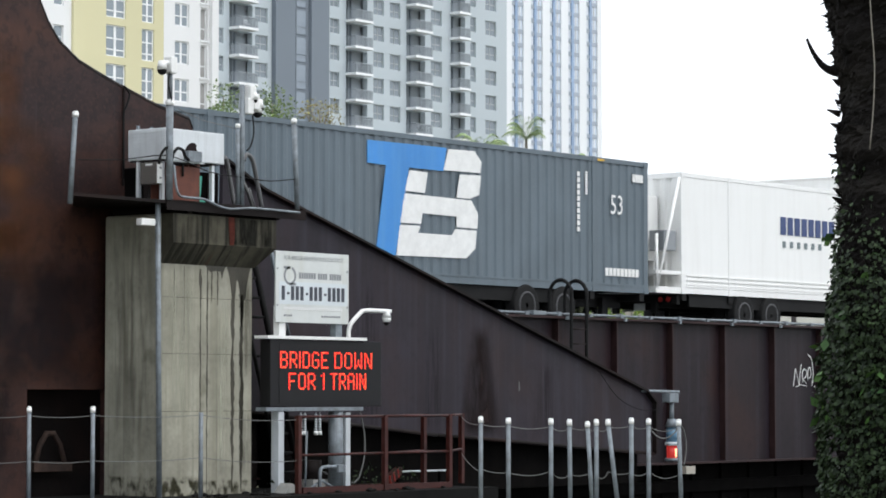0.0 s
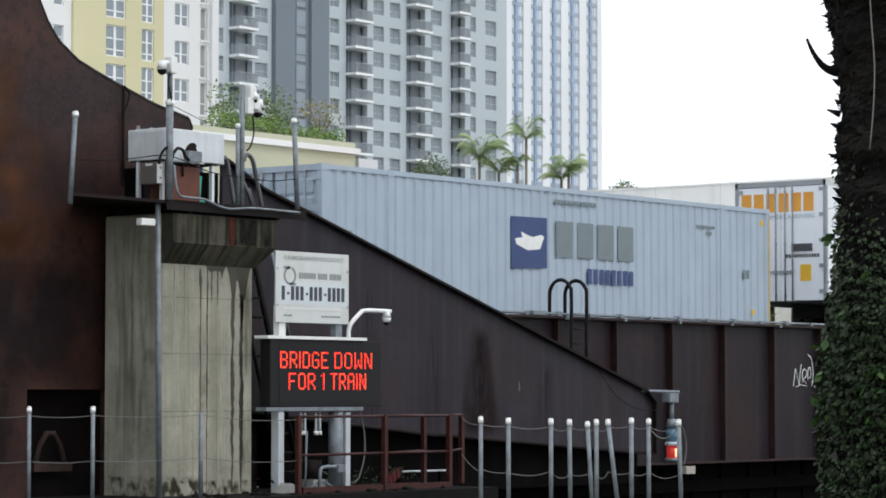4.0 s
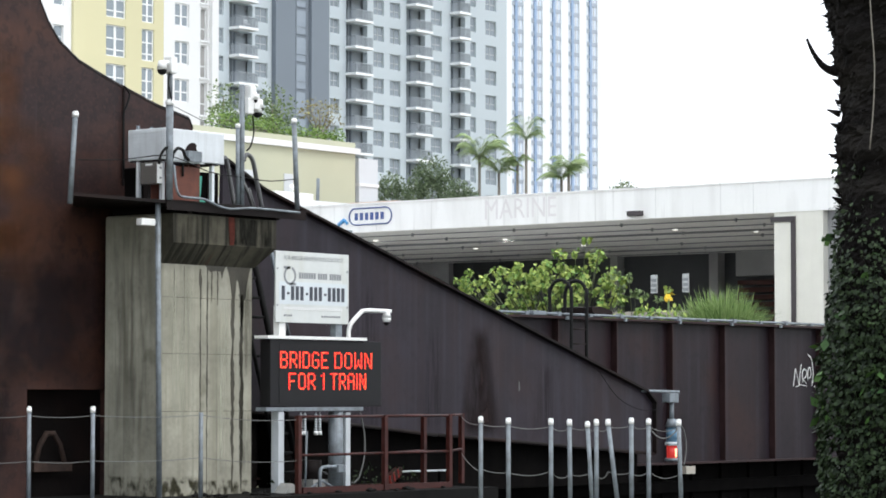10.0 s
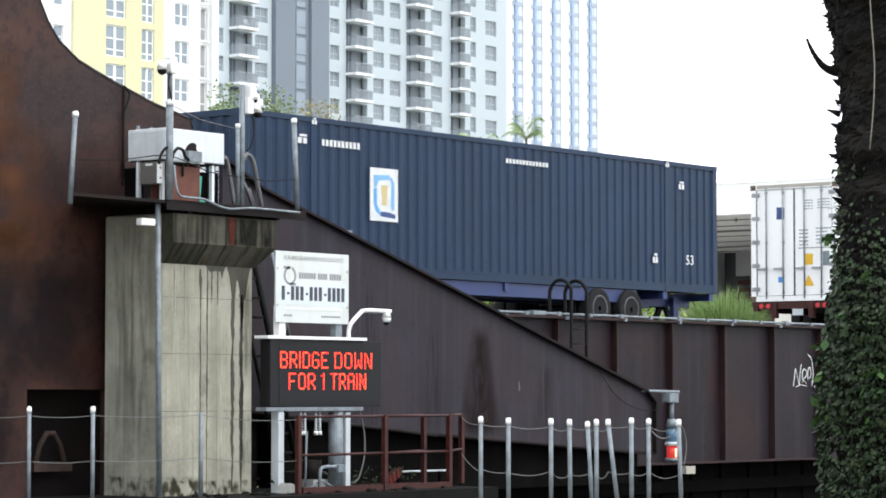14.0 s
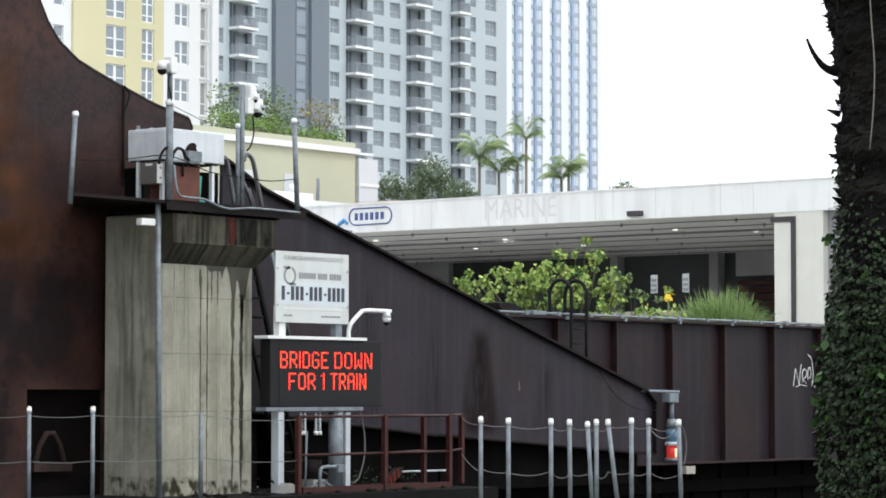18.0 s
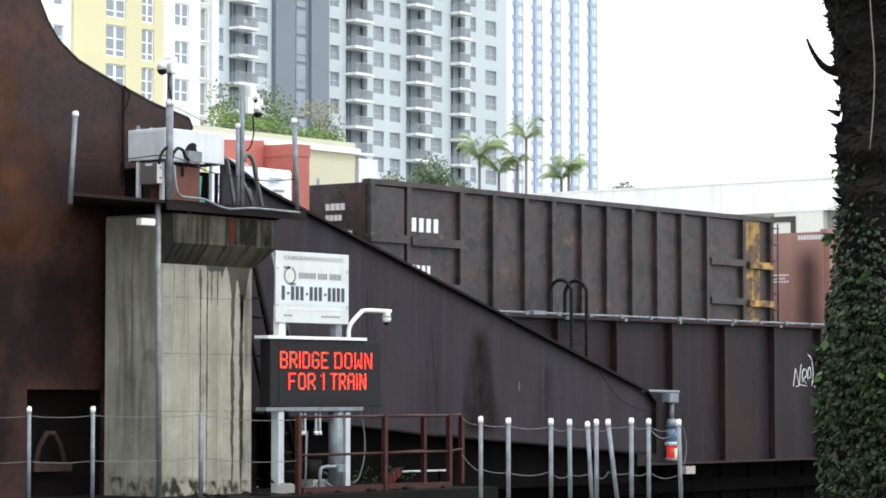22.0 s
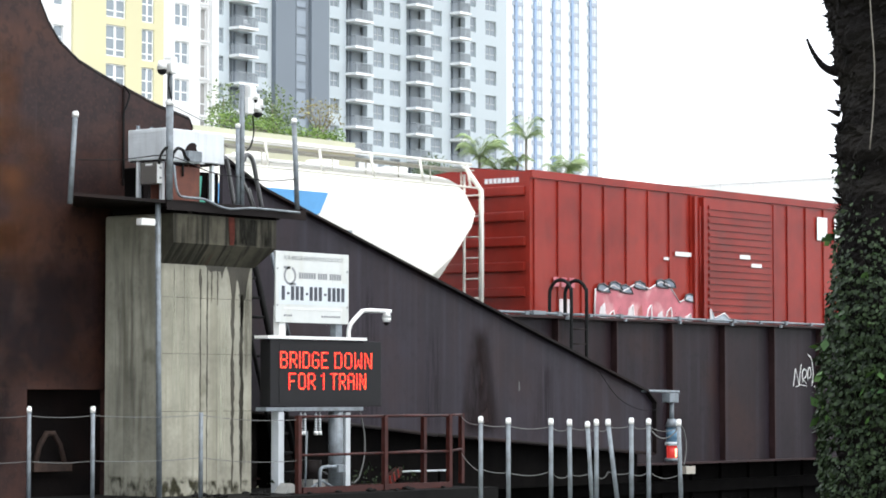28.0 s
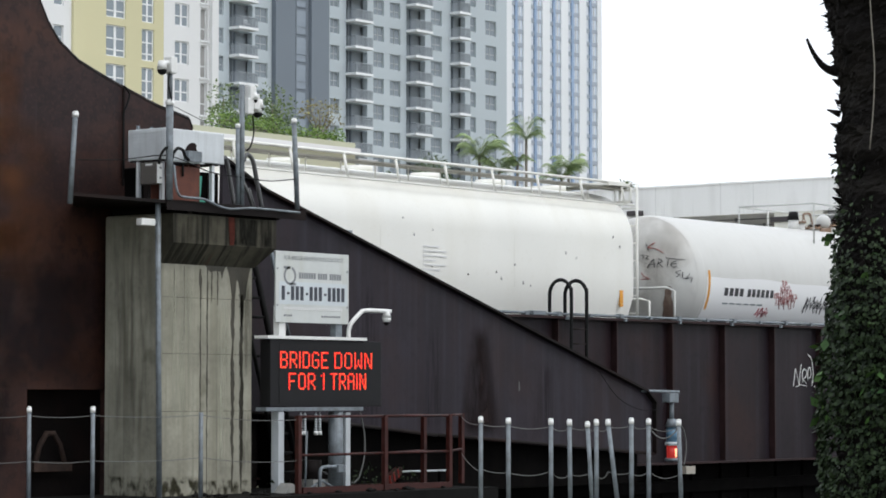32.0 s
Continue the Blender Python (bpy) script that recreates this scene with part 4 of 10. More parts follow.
def machinery_deck():
    d = thing("machinery_deck", "dark brown steel machinery deck on the pier head", "deck", kind="structure")
    bm = bmesh.new()
    rim = [(28.7, 29.3), (34.02, 29.3), (34.02, 31.19), (30.55, 31.19)]
    va, vb = [bm.verts.new((x, y, 6.0)) for x, y in rim], [bm.verts.new((x, y, 6.05)) for x, y in rim]
    bm.faces.new(va[::-1]), bm.faces.new(vb)
    for i in range(4):
        bm.faces.new((va[i], va[(i + 1) % 4], vb[(i + 1) % 4], vb[i]))
    part("floor_plate", bm, RUST_DARK, d)
    part("edge_channel", bm_box(bmesh.new(), 30.7, 34.02, 29.27, 29.3, 5.90, 6.06), RUST_DARK, d)
    for x in (31.3, 33.4):
        part("bracket", bm_box(bmesh.new(), x - 0.05, x + 0.05, 29.35, 31.0, 5.87, 6.0), RUST_DARK, d)
    g = "posts on the machinery deck"
    post_with_cap("deck_post", "grey galvanised post with a white cap on the deck", 28.68, 29.35, 5.88, 7.24, 0.040, g, lean=(0.10, 0))
    p = post_with_cap("camera_post", "tall galvanised post carrying a dome camera", 30.76, 29.28, 6.05, 7.58, 0.057, g)
    part("upper_pipe", bm_tube(bmesh.new(), (0.0, 0, 1.5), (0.0, 0, 2.22), 0.045, 10), GALV, p)
    dome_camera(p, 0.0, -0.02, 2.0)
    part("camera_cable", bm_path(bmesh.new(), [Vector((-0.06, -0.05, 2.0)), Vector((-0.09, -0.05, 1.8)), Vector((-0.03, -0.07, 1.55))], 0.012), CABLE_DARK, p)
    p = post_with_cap("camera_post", "galvanised post carrying a cluster of white cameras", 32.52, 29.35, 6.05, 8.02, 0.044, g, cap=False)
    for dx, z, f in ((0.16, 1.72, -0.2), (0.24, 1.60, -0.5), (0.1, 1.52, -1)):
        dome_camera(p, dx, -0.03, z, f)
    part("drop_cable", bm_path(bmesh.new(), [Vector((0.2, -0.05, 1.5)), Vector((0.22, -0.06, 1.2)), Vector((0.14, -0.06, 0.98)), Vector((0.05, -0.06, 0.9))], 0.014), CABLE_DARK, p)
    part("short_pipe", bm_tube(bmesh.new(), (-0.10, 0.0, 0), (-0.10, 0.0, 1.28), 0.035, 10), GALV, p)
    part("cap", bm_tube(bmesh.new(), (-0.10, 0.0, 1.26), (-0.10, 0.0, 1.33), 0.042, 10), CAPWHITE, p, "white plastic cap")
    post_with_cap("deck_post", "grey galvanised post with a white cap on the deck", 33.89, 29.35, 6.05, 7.54, 0.042, g, lean=(-0.09, 0))
    # pale cabinet on legs
    c = thing("control_cabinet", "pale louvred metal cabinet raised on thin white legs", "cabinet", 30.80, 29.42, 6.05)
    box_part("body", 0, 1.36, 0, 0.80, 0.655, 1.15, CABINET, c, bev=0.012)
    for i in range(9):
        box_part("louvre", -0.012, 0.0, 0.04, 0.78, 0.675 + i * 0.051, 0.706 + i * 0.051, CABINET, c)
    for x0, x1 in ((0.01, 0.41), (0.76, 1.35)):
        for i in range(12):
            box_part("front_louvre", x0, x1, -0.004, 0.0, 0.67 + i * 0.039, 0.70 + i * 0.039, CABINET, c)
    box_part("corner_strip", 1.345, 1.362, -0.006, 0.0, 0.655, 1.15, CABINET, c)
    for x in (0.12, 0.42):
        box_part("lifting_lug", x, x + 0.04, 0.7, 0.74, 1.15, 1.23, GALV, c)
    for x, y in ((0.0, 0.56), (1.14, 0.05), (0.05, 0.1)):
        box_part("leg", x, x + 0.06, y, y + 0.06, 0.0, 0.655, CABINET, c)
    box_part("floor_tray", 0.0, 1.3, 0.05, 0.75, 0.63, 0.655, RUST_DARK, c)
    bm = bmesh.new()
    bm_prism(bm, [(0.43, 0.70), (0.44, 0.80), (0.50, 0.89), (0.58, 0.945), (0.66, 0.955), (0.72, 0.92), (0.70, 0.86), (0.73, 0.84), (0.72, 0.70)], -0.012, 0.0)
    part("cut_out", bm, RUST_STAIN, c, "dark hole burnt in the panel")
    box_part("junction_box", 0.42, 0.73, -0.12, -0.012, 0.64, 0.81, GALV, c, "grey junction box", 0.01)
    b = thing("meter_box", "beige metal meter box with white labels", "box", 30.66, 29.5, 6.05)
    box_part("body", 0.0, 0.14, -0.03, 0.32, 0.26, 0.60, BOXGREY, b, bev=0.01)
    box_part("side_cover", 0.02, 0.135, -0.036, -0.03, 0.27, 0.59, D_WHITE, b, "white side cover")
    for z in (0.34, 0.50):
        box_part("catch", 0.07, 0.11, -0.042, -0.036, z, z + 0.03, INKGREY, b)
    box_part("label", -0.004, 0.0, 0.05, 0.20, 0.55, 0.58, D_WHITE, b)
    box_part("stand", 0.0, 0.08, 0.16, 0.24, 0.0, 0.25, RUST_DARK, b)
    h = thing("drive_housing", "rust-orange steel drive housing with an open front", "housing", 30.92, 29.40, 6.05)
    box_part("back", 0, 0.66, 0.46, 0.50, 0, 0.62, RUST_ORANGE, h)
    box_part("side_panel", 0.0, 0.05, 0, 0.46, 0, 0.62, RUST_ORANGE, h)
    box_part("side_panel", 0.60, 0.66, 0, 0.46, 0, 0.62, RUST_ORANGE, h)
    box_part("front_panel", 0.05, 0.60, 0.0, 0.03, 0.0, 0.56, RUST_ORANGE, h)
    part("pipe", bm_tube(bmesh.new(), (0.24, -0.03, 0.40), (0.24, -0.03, 0.60), 0.018, 8), CABLE_DARK, h)
    box_part("divider", 0.42, 0.45, 0.03, 0.46, 0, 0.60, RUST_ORANGE, h)
    box_part("lid", -0.05, 0.72, -0.05, 0.52, 0.62, 0.65, PAINTGREY, h)
    part("hose", bm_path(bmesh.new(), [Vector(p) for p in ((-0.15, -0.14, 0.55), (-0.1, -0.14, 0.72), (0.0, -0.14, 0.82), (0.12, -0.14, 0.80), (0.2, -0.12, 0.70), (0.3, -0.1, 0.66))], 0.025, 8), CABLE_DARK, h, "black hose")
    part("hose", bm_path(bmesh.new(), [Vector(p) for p in ((-0.4, -0.12, 0.55), (-0.36, -0.12, 0.68), (-0.26, -0.12, 0.80), (-0.14, -0.12, 0.84))], 0.022, 8), CABLE_DARK, h, "black hose")
    bm = bmesh.new()
    bm_prism(bm, [(0.02, 0), (0.22, 0), (0.22, 0.05), (0.1, 0.1), (0.14, 0.45), (0.05, 0.45)], 0, 0.1)
    o = solid("valve_stand", bm, TEAL, "teal painted cast valve stand", "valve")
    o.matrix_world = pose(31.66, 29.55, 6.05)
    m = thing("gear_case", "black greasy gear case behind the drive housing", "gear case", 31.2, 30.2, 6.05)
    box_part("case", 0.0, 1.7, 0.0, 0.5, 0.0, 0.60, TIMBER, m, bev=0.03)
    for x in (0.5, 0.95, 1.4):
        box_part("rib", x, x + 0.05, -0.03, 0.0, 0.02, 0.56, RUST_DARK, m)
    lad = thing("deck_ladder", "dull grey ladder rails hooked over the deck edge", "ladder")
    for pts, r in ([(32.78, 6.86), (32.83, 6.90), (32.88, 6.82), (32.94, 6.6), (33.08, 6.05)], 0.036), ([(33.28, 6.88), (33.32, 6.95), (33.38, 6.985), (33.46, 6.95), (33.52, 6.87), (33.58, 6.68), (33.76, 6.05)], 0.038), ([(33.28, 6.52), (33.40, 6.35), (33.53, 6.05)], 0.028), ([(33.42, 6.42), (33.50, 6.25), (33.58, 6.05)], 0.022):
        part("rail", bm_path(bmesh.new(), [Vector((x, 30.0, z)) for x, z in pts], r, 8), DULLPIPE, lad)
    c = thing("deck_cable", "pale flexible conduit sagging along the deck edge", "cable")
    part("conduit_run", bm_path(bmesh.new(), [Vector(p) for p in ((30.80, 29.22, 6.6), (30.82, 29.2, 6.3), (30.88, 29.2, 6.16), (31.0, 29.22, 6.11), (31.5, 29.22, 6.1), (31.8, 29.22, 6.02), (32.1, 29.22, 5.98), (32.6, 29.22, 6.02), (33.2, 29.22, 6.02), (33.8, 29.22, 6.01))], 0.02, 8), GALV, c)
    c = thing("guard_cable", "thin slack guard cable between the deck posts", "cable")
    part("strand", bm_path(bmesh.new(), [Vector(p) for p in ((28.83, 29.35, 6.55), (29.8, 29.33, 6.62), (30.76, 29.3, 6.75), (31.7, 29.3, 6.55), (32.5, 29.33, 6.52), (33.2, 29.33, 6.5), (33.87, 29.35, 6.58))], 0.009, 5), CABLE_DARK, c)
    part("strand", bm_path(bmesh.new(), [Vector(p) for p in ((30.8, 29.3, 7.55), (31.6, 29.4, 7.38), (32.5, 29.4, 7.3))], 0.007, 5), CABLE, c)
    # tall thin pole and flood lamp in front of the pier
    p = thing("conduit_pole", "thin galvanised conduit pole against the pier", "pole", 30.70, 29.45, 1.42)
    part("pipe", bm_tube(bmesh.new(), (0.05, 0, 0), (-0.02, 0, 4.62), 0.045, 10), GALV, p)
    lamp = part("flood_lamp", bevel(bm_box(bmesh.new(), -0.44, -0.13, -0.06, 0.06, 4.22, 4.33), 0.012), WHITE, p, "white tubular flood lamp")
    part("lamp_bracket", bm_tube(bmesh.new(), (-0.14, 0, 4.27), (0.0, 0, 4.27), 0.025), GALV, lamp)
    p = thing("short_stake", "short grey stake in front of the pier", "post", 31.1, 28.9, 1.42)
    part("pipe", bm_tube(bmesh.new(), (0, 0, 0), (0, 0, 1.32), 0.035, 8), GALV, p)
    p = thing("brace_pipe", "inclined galvanised pipe behind the sign", "pole")
    part("pipe", bm_tube(bmesh.new(), (35.6, 30.9, 3.6), (34.83, 30.9, 6.0), 0.035, 8), GALV, p)


# ---- notice board and lit sign ----
DOTS = {
    "B": "####. #...# #...# #...# ####. #...# #...# #...# ####.", "R": "####. #...# #...# #...# ####. #.#.. #..#. #...# #...#",
    "I": "# # # # # # # # #", "D": "####. #...# #...# #...# #...# #...# #...# #...# ####.", "G": ".###. #...# #.... #.... #.### #...# #...# #...# .###.",
    "E": "##### #.... #.... #.... ####. #.... #.... #.... #####", "O": ".###. #...# #...# #...# #...# #...# #...# #...# .###.",
    "W": "#...# #...# #...# #...# #.#.# #.#.# #.#.# ##.## #...#", "N": "#...# ##..# ##..# #.#.# #.#.# #.#.# #..## #..## #...#",
    "F": "##### #.... #.... #.... ####. #.... #.... #.... #....", "1": ".# ## .# .# .# .# .# .# .#",
    "T": "##### ..#.. ..#.. ..#.. ..#.. ..#.. ..#.. ..#.. ..#..", "A": ".###. #...# #...# #...# ##### #...# #...# #...# #...#",
}
DOTS = {k: v.split() for k, v in DOTS.items()}


def signs():
    s = thing("led_sign", "black message sign with lit red letters on two white posts", "sign", 33.17, 29.3, 1.42)
    box_part("housing", 0, 2.87, 0, 0.22, 1.40, 2.50, BLACK, s, bev=0.012)
    box_part("display_face", 0.22, 2.70, -0.006, 0.0, 1.46, 2.44, BLACK, s)
    box_part("hood_bar", -0.12, 2.42, -0.05, 0.24, 2.51, 2.56, WHITE, s, "white top bar")
    box_part("foot_bar", -0.12, 2.36, -0.02, 0.2, 1.33, 1.39, GALV, s, "pale bottom rail")
    box_part("post", 0.21, 0.35, 0.0, 0.16, 0.0, 1.32, PAINTGREY, s, "pale square post", 0.01)
    part("post", bm_tube(bmesh.new(), (1.80, 0.12, 0), (1.80, 0.12, 1.32), 0.125, 14), GALV, s, "galvanised round post")
    box_part("cable_channel", 1.98, 2.1, 0.05, 0.15, 0.0, 1.3, PAINTGREY, s)
    for body, x, z, w in (("BRIDGE", 0.24, 2.03, 1.21), ("DOWN", 1.61, 2.03, 0.99), ("FOR", 0.45, 1.68, 0.665), ("1", 1.255, 1.68, 0.105), ("TRAIN", 1.51, 1.68, 0.93)):
        units = sum(len(DOTS[ch][0]) for ch in body) + 1.3 * (len(body) - 1)
        step = w / (units - 0.2)
        for ch in body:
            bm, core = bmesh.new(), bmesh.new()
            for i, row in enumerate(DOTS[ch]):
                for j, on in enumerate(row):
                    if on == "#":
                        cx, cz = x + (j + 0.4) * step, z + 0.275 - (i + 0.45) * 0.0306
                        # red dots are widened to draw the lens bloom round each core
                        for into, r, front in ((bm, 0.0175, -0.010), (core, 0.0050, -0.013)):
                            bm_prism(into, [(cx + r * math.cos(a * math.pi / 4 + 0.39), cz + r * math.sin(a * math.pi / 4 + 0.39)) for a in range(8)], front, -0.006)
            letter = tagged(part("lit_letter", bm, LED, s), kind="stuff")
            tagged(part("bright_core", core, LED_CORE, letter, "orange bright diode cores"), kind="stuff")
            x += (len(DOTS[ch][0]) + 1.3) * step
    for x in (0.80, 0.90, 1.18, 1.28):
        bm = bmesh.new()
        for j in range(7):
            bm_tube(bm, (x + 0.025, 0.05, 1.01 + j * 0.04), (x + 0.025, 0.05, 1.034 + j * 0.04), 0.026, 8)
        ins = part("insulator", bm_tube(bm, (x + 0.025, 0.05, 1.0), (x + 0.025, 0.05, 1.3), 0.014, 6), PAINTGREY, s, "pale stacked insulator string")
        part("end_cap", bm_tube(bmesh.new(), (x + 0.025, 0.05, 0.93), (x + 0.025, 0.05, 0.995), 0.036, 8), CAPWHITE, ins, "white end cap")
    b = thing("information_board", "white bridge information board with a round logo", "board", 33.30, 29.3, 3.98)
    box_part("panel", 0, 1.86, 0, 0.03, 0.22, 1.39, SIGNWHITE, b, bev=0.006)
    box_part("number_band", 0.08, 1.82, -0.003, 0.0, 0.52, 0.89, BOARDBLUE, b)
    words("heading", "FOR BRIDGE INFORMATION CONTACT", 1.5, 0.07, INKGREY, b, on_side(0.2, -0.003, 1.25), 0.002)
    bm = bmesh.new()
    for j in range(17):
        a0, a1 = math.radians(90 + j * 20), math.radians(110 + j * 20)
        bm_prism(bm, [(0.35 + r * math.cos(a), 0.99 + r * math.sin(a)) for r, a in ((0.115, a0), (0.155, a0), (0.155, a1), (0.115, a1))], -0.004, 0.0)
    bm_box(bm, 0.2, 0.36, -0.004, 0.0, 1.10, 1.145)
    bm_box(bm, 0.34, 0.5, -0.004, 0.0, 0.83, 0.875)
    part("round_logo", bm, INKGREY, b, "dark open ring emblem")
    for x0, n in ((0.58, 7), (1.06, 4), (1.36, 5)):
        bars("name_bar", x0, 0.95, 0.062 * n, 0.1, n, 0.0, INKGREY, b, 0.3)
    bars("name_bar", 1.22, 0.9, 0.5, 0.03, 7, 0.0, FADED, b, 0.5)
    for k in range(14):
        dash = k in (1, 5, 9)
        box_part("number_bar", 0.14 + k * 0.117 + (0.02 if dash else 0), 0.14 + k * 0.117 + 0.082, -0.005, 0.0, 0.59 + (0.09 if dash else 0), 0.82 - (0.10 if dash else 0), INK, b)
    bars("small_print", 0.2, 0.43, 1.5, 0.045, 26, 0.0, FADED, b, 0.3)
    bars("small_print", 0.2, 0.32, 0.22, 0.03, 4, 0.0, INKGREY, b, 0.3)
    bars("small_print", 1.15, 0.32, 0.5, 0.03, 8, 0.0, INKGREY, b, 0.3)
    for x, z in ((0.04, 1.1), (0.04, 0.5), (1.82, 1.1), (1.82, 0.5)):
        part("bolt", bm_tube(bmesh.new(), (x, -0.01, z), (x, 0, z), 0.015, 8), INKGREY, b)
    for x in (0.12, 1.56):
        box_part("stub_post", x, x + 0.16, 0.03, 0.15, 0.0, 0.5, WHITE if x < 1 else GALV, b)
    c = thing("sign_camera", "white goose-neck arm with a hanging dome camera", "camera", 35.28, 29.4, 3.98)
    part("arm", bm_path(bmesh.new(), [Vector(p) for p in ((0, 0, 0), (0, 0, 0.12), (0.06, 0, 0.24), (0.3, 0, 0.42), (0.45, 0, 0.47), (1.12, 0, 0.47))], 0.038, 10), WHITE, c)
    part("shroud", bm_tube(bmesh.new(), (1.02, 0, 0.47), (1.02, 0, 0.36), 0.05, 12, 0.08), WHITE, c)
    bm = bmesh.new()
    bmesh.ops.create_uvsphere(bm, u_segments=12, v_segments=8, radius=0.078, matrix=Matrix.Translation((1.02, 0, 0.34)))
    part("dome", bm, WHITE, c)
    bm = bmesh.new()
    bmesh.ops.create_uvsphere(bm, u_segments=12, v_segments=8, radius=0.055, matrix=Matrix.Translation((1.02, 0, 0.28)))
    part("lens", bm, BLACK, c, "dark lens bubble")
    # red railing round the sign platform
    r = thing("sign_railing", "oxide-red steel pipe railing round the sign platform", "railing", 33.3, 28.75, 1.42)
    for x, y in ((-0.06, 0), (2.15, 0), (4.05, 0.1), (4.16, 0.75), (5.9, 1.25)):
        box_part("post", x - 0.04, x + 0.04, y - 0.04, y + 0.04, 0.0, 1.26, RAIL_RED, r)
    for z in (0.62, 1.24):
        bm = bmesh.new()
        for p, q in (((-0.06, 0), (2.15, 0)), ((2.15, 0), (4.05, 0.1)), ((4.05, 0.1), (5.9, 1.25)), ((2.15, 0), (4.16, 0.75))):
            bm_tube(bm, (p[0], p[1], z), (q[0], q[1], z), 0.022, 8)
        part("rail", bm, RAIL_RED, r)
    box_part("toe_board", 0.05, 3.95, -0.02, 0.02, 0.0, 0.10, RAIL_RED, r)
    box_part("toe_board", 1.6, 4.4, 0.9, 1.1, -0.04, 0.06, RAIL_RED, r)
    e = thing("sign_transformer", "grey drum transformer with drooping cables", "transformer", 34.75, 29.75, 1.42)
    part("drum", bm_tube(bmesh.new(), (0, 0, 0.18), (0, 0, 0.50), 0.16, 14), RUST_DARK, e)
    box_part("base", -0.2, 0.2, -0.2, 0.2, 0, 0.18, CONCRETE_GREY, e)
    part("cable", bm_path(bmesh.new(), [Vector(p) for p in ((0.9, -0.3, 1.3), (1.02, -0.3, 0.9), (1.0, -0.3, 0.5), (0.8, -0.25, 0.1), (0.1, 0, 0.35))], 0.015), CABLE, e)
    v = thing("valve_pipe", "galvanised pipe loop with a valve under the sign", "pipe", 34.35, 29.15, 1.42)
    part("loop", bm_path(bmesh.new(), [Vector(p) for p in ((-0.1, 0, 0.0), (-0.1, 0, 0.32), (-0.02, 0, 0.40), (0.3, 0, 0.40), (0.38, 0, 0.36))], 0.03, 8), GALV, v)
    part("loop", bm_path(bmesh.new(), [Vector(p) for p in ((-0.3, 0.1, 0.02), (0.0, 0.05, 0.18), (0.3, 0.0, 0.03))], 0.025, 8), GALV, v)
    part("valve_body", bevel(bm_box(bmesh.new(), 0.3, 0.48, -0.07, 0.07, 0.3, 0.44), 0.02), GALV, v)
    part("feed_pipe", bm_tube(bmesh.new(), (-0.42, 0.05, 0.0), (-0.38, 0.05, 1.0), 0.02, 6), GALV, v)
    w = thing("foot_block", "pale broken concrete block at the sign post", "block", 33.32, 29.1, 1.42)
    part("body", bevel(bm_prism(bmesh.new(), [(-0.17, 0), (0.17, 0), (0.09, 0.13), (0.0, 0.17), (-0.08, 0.12)], -0.15, 0.1), 0.02), CONCRETE_GREY, w)
    w = thing("weeds", "green weeds sprouting on the pier deck", "weeds", 36.4, 29.6, 1.42)
    leaf_cloud([(-0.9, 0, 0.12, 0.18), (-0.2, 0.1, 0.15, 0.22), (0.4, 0, 0.12, 0.2), (1.1, 0.1, 0.1, 0.15), (-2.6, -0.2, 0.08, 0.12), (-3.0, -0.2, 0.08, 0.1)], 300, 0.07, 0.3, LEAF_WEED, "leaves", w)
    f = thing("red_float", "red painted float lying tilted behind the railing", "float", 36.6, 29.65, 1.42)
    part("body", bevel(bm_prism(bmesh.new(), [(0.0, 0.06), (0.10, 0.0), (0.44, 0.20), (0.47, 0.33), (0.36, 0.34), (0.05, 0.17)], 0.0, 0.1), 0.015), RAIL_RED, f)
    for k in range(3):
        part("band", bm_prism(bmesh.new(), [(0.12 + k * 0.11, 0.02 + k * 0.064), (0.15 + k * 0.11, 0.037 + k * 0.064), (0.11 + k * 0.11, 0.21 + k * 0.05), (0.08 + k * 0.11, 0.195 + k * 0.05)], -0.006, 0.0), P_BOX, f)
    f = thing("loose_pipe", "pale pipe lying behind the railing", "pipe", 36.95, 29.9, 1.42)
    part("pipe", bm_tube(bmesh.new(), (0.1, 0.0, 0.25), (1.75, 0.05, 0.24), 0.018, 8), PAINTGREY, f)
    for x in (0.3, 1.5):
        box_part("prop", x, x + 0.05, 0.0, 0.06, 0.0, 0.235, TIMBER, f)


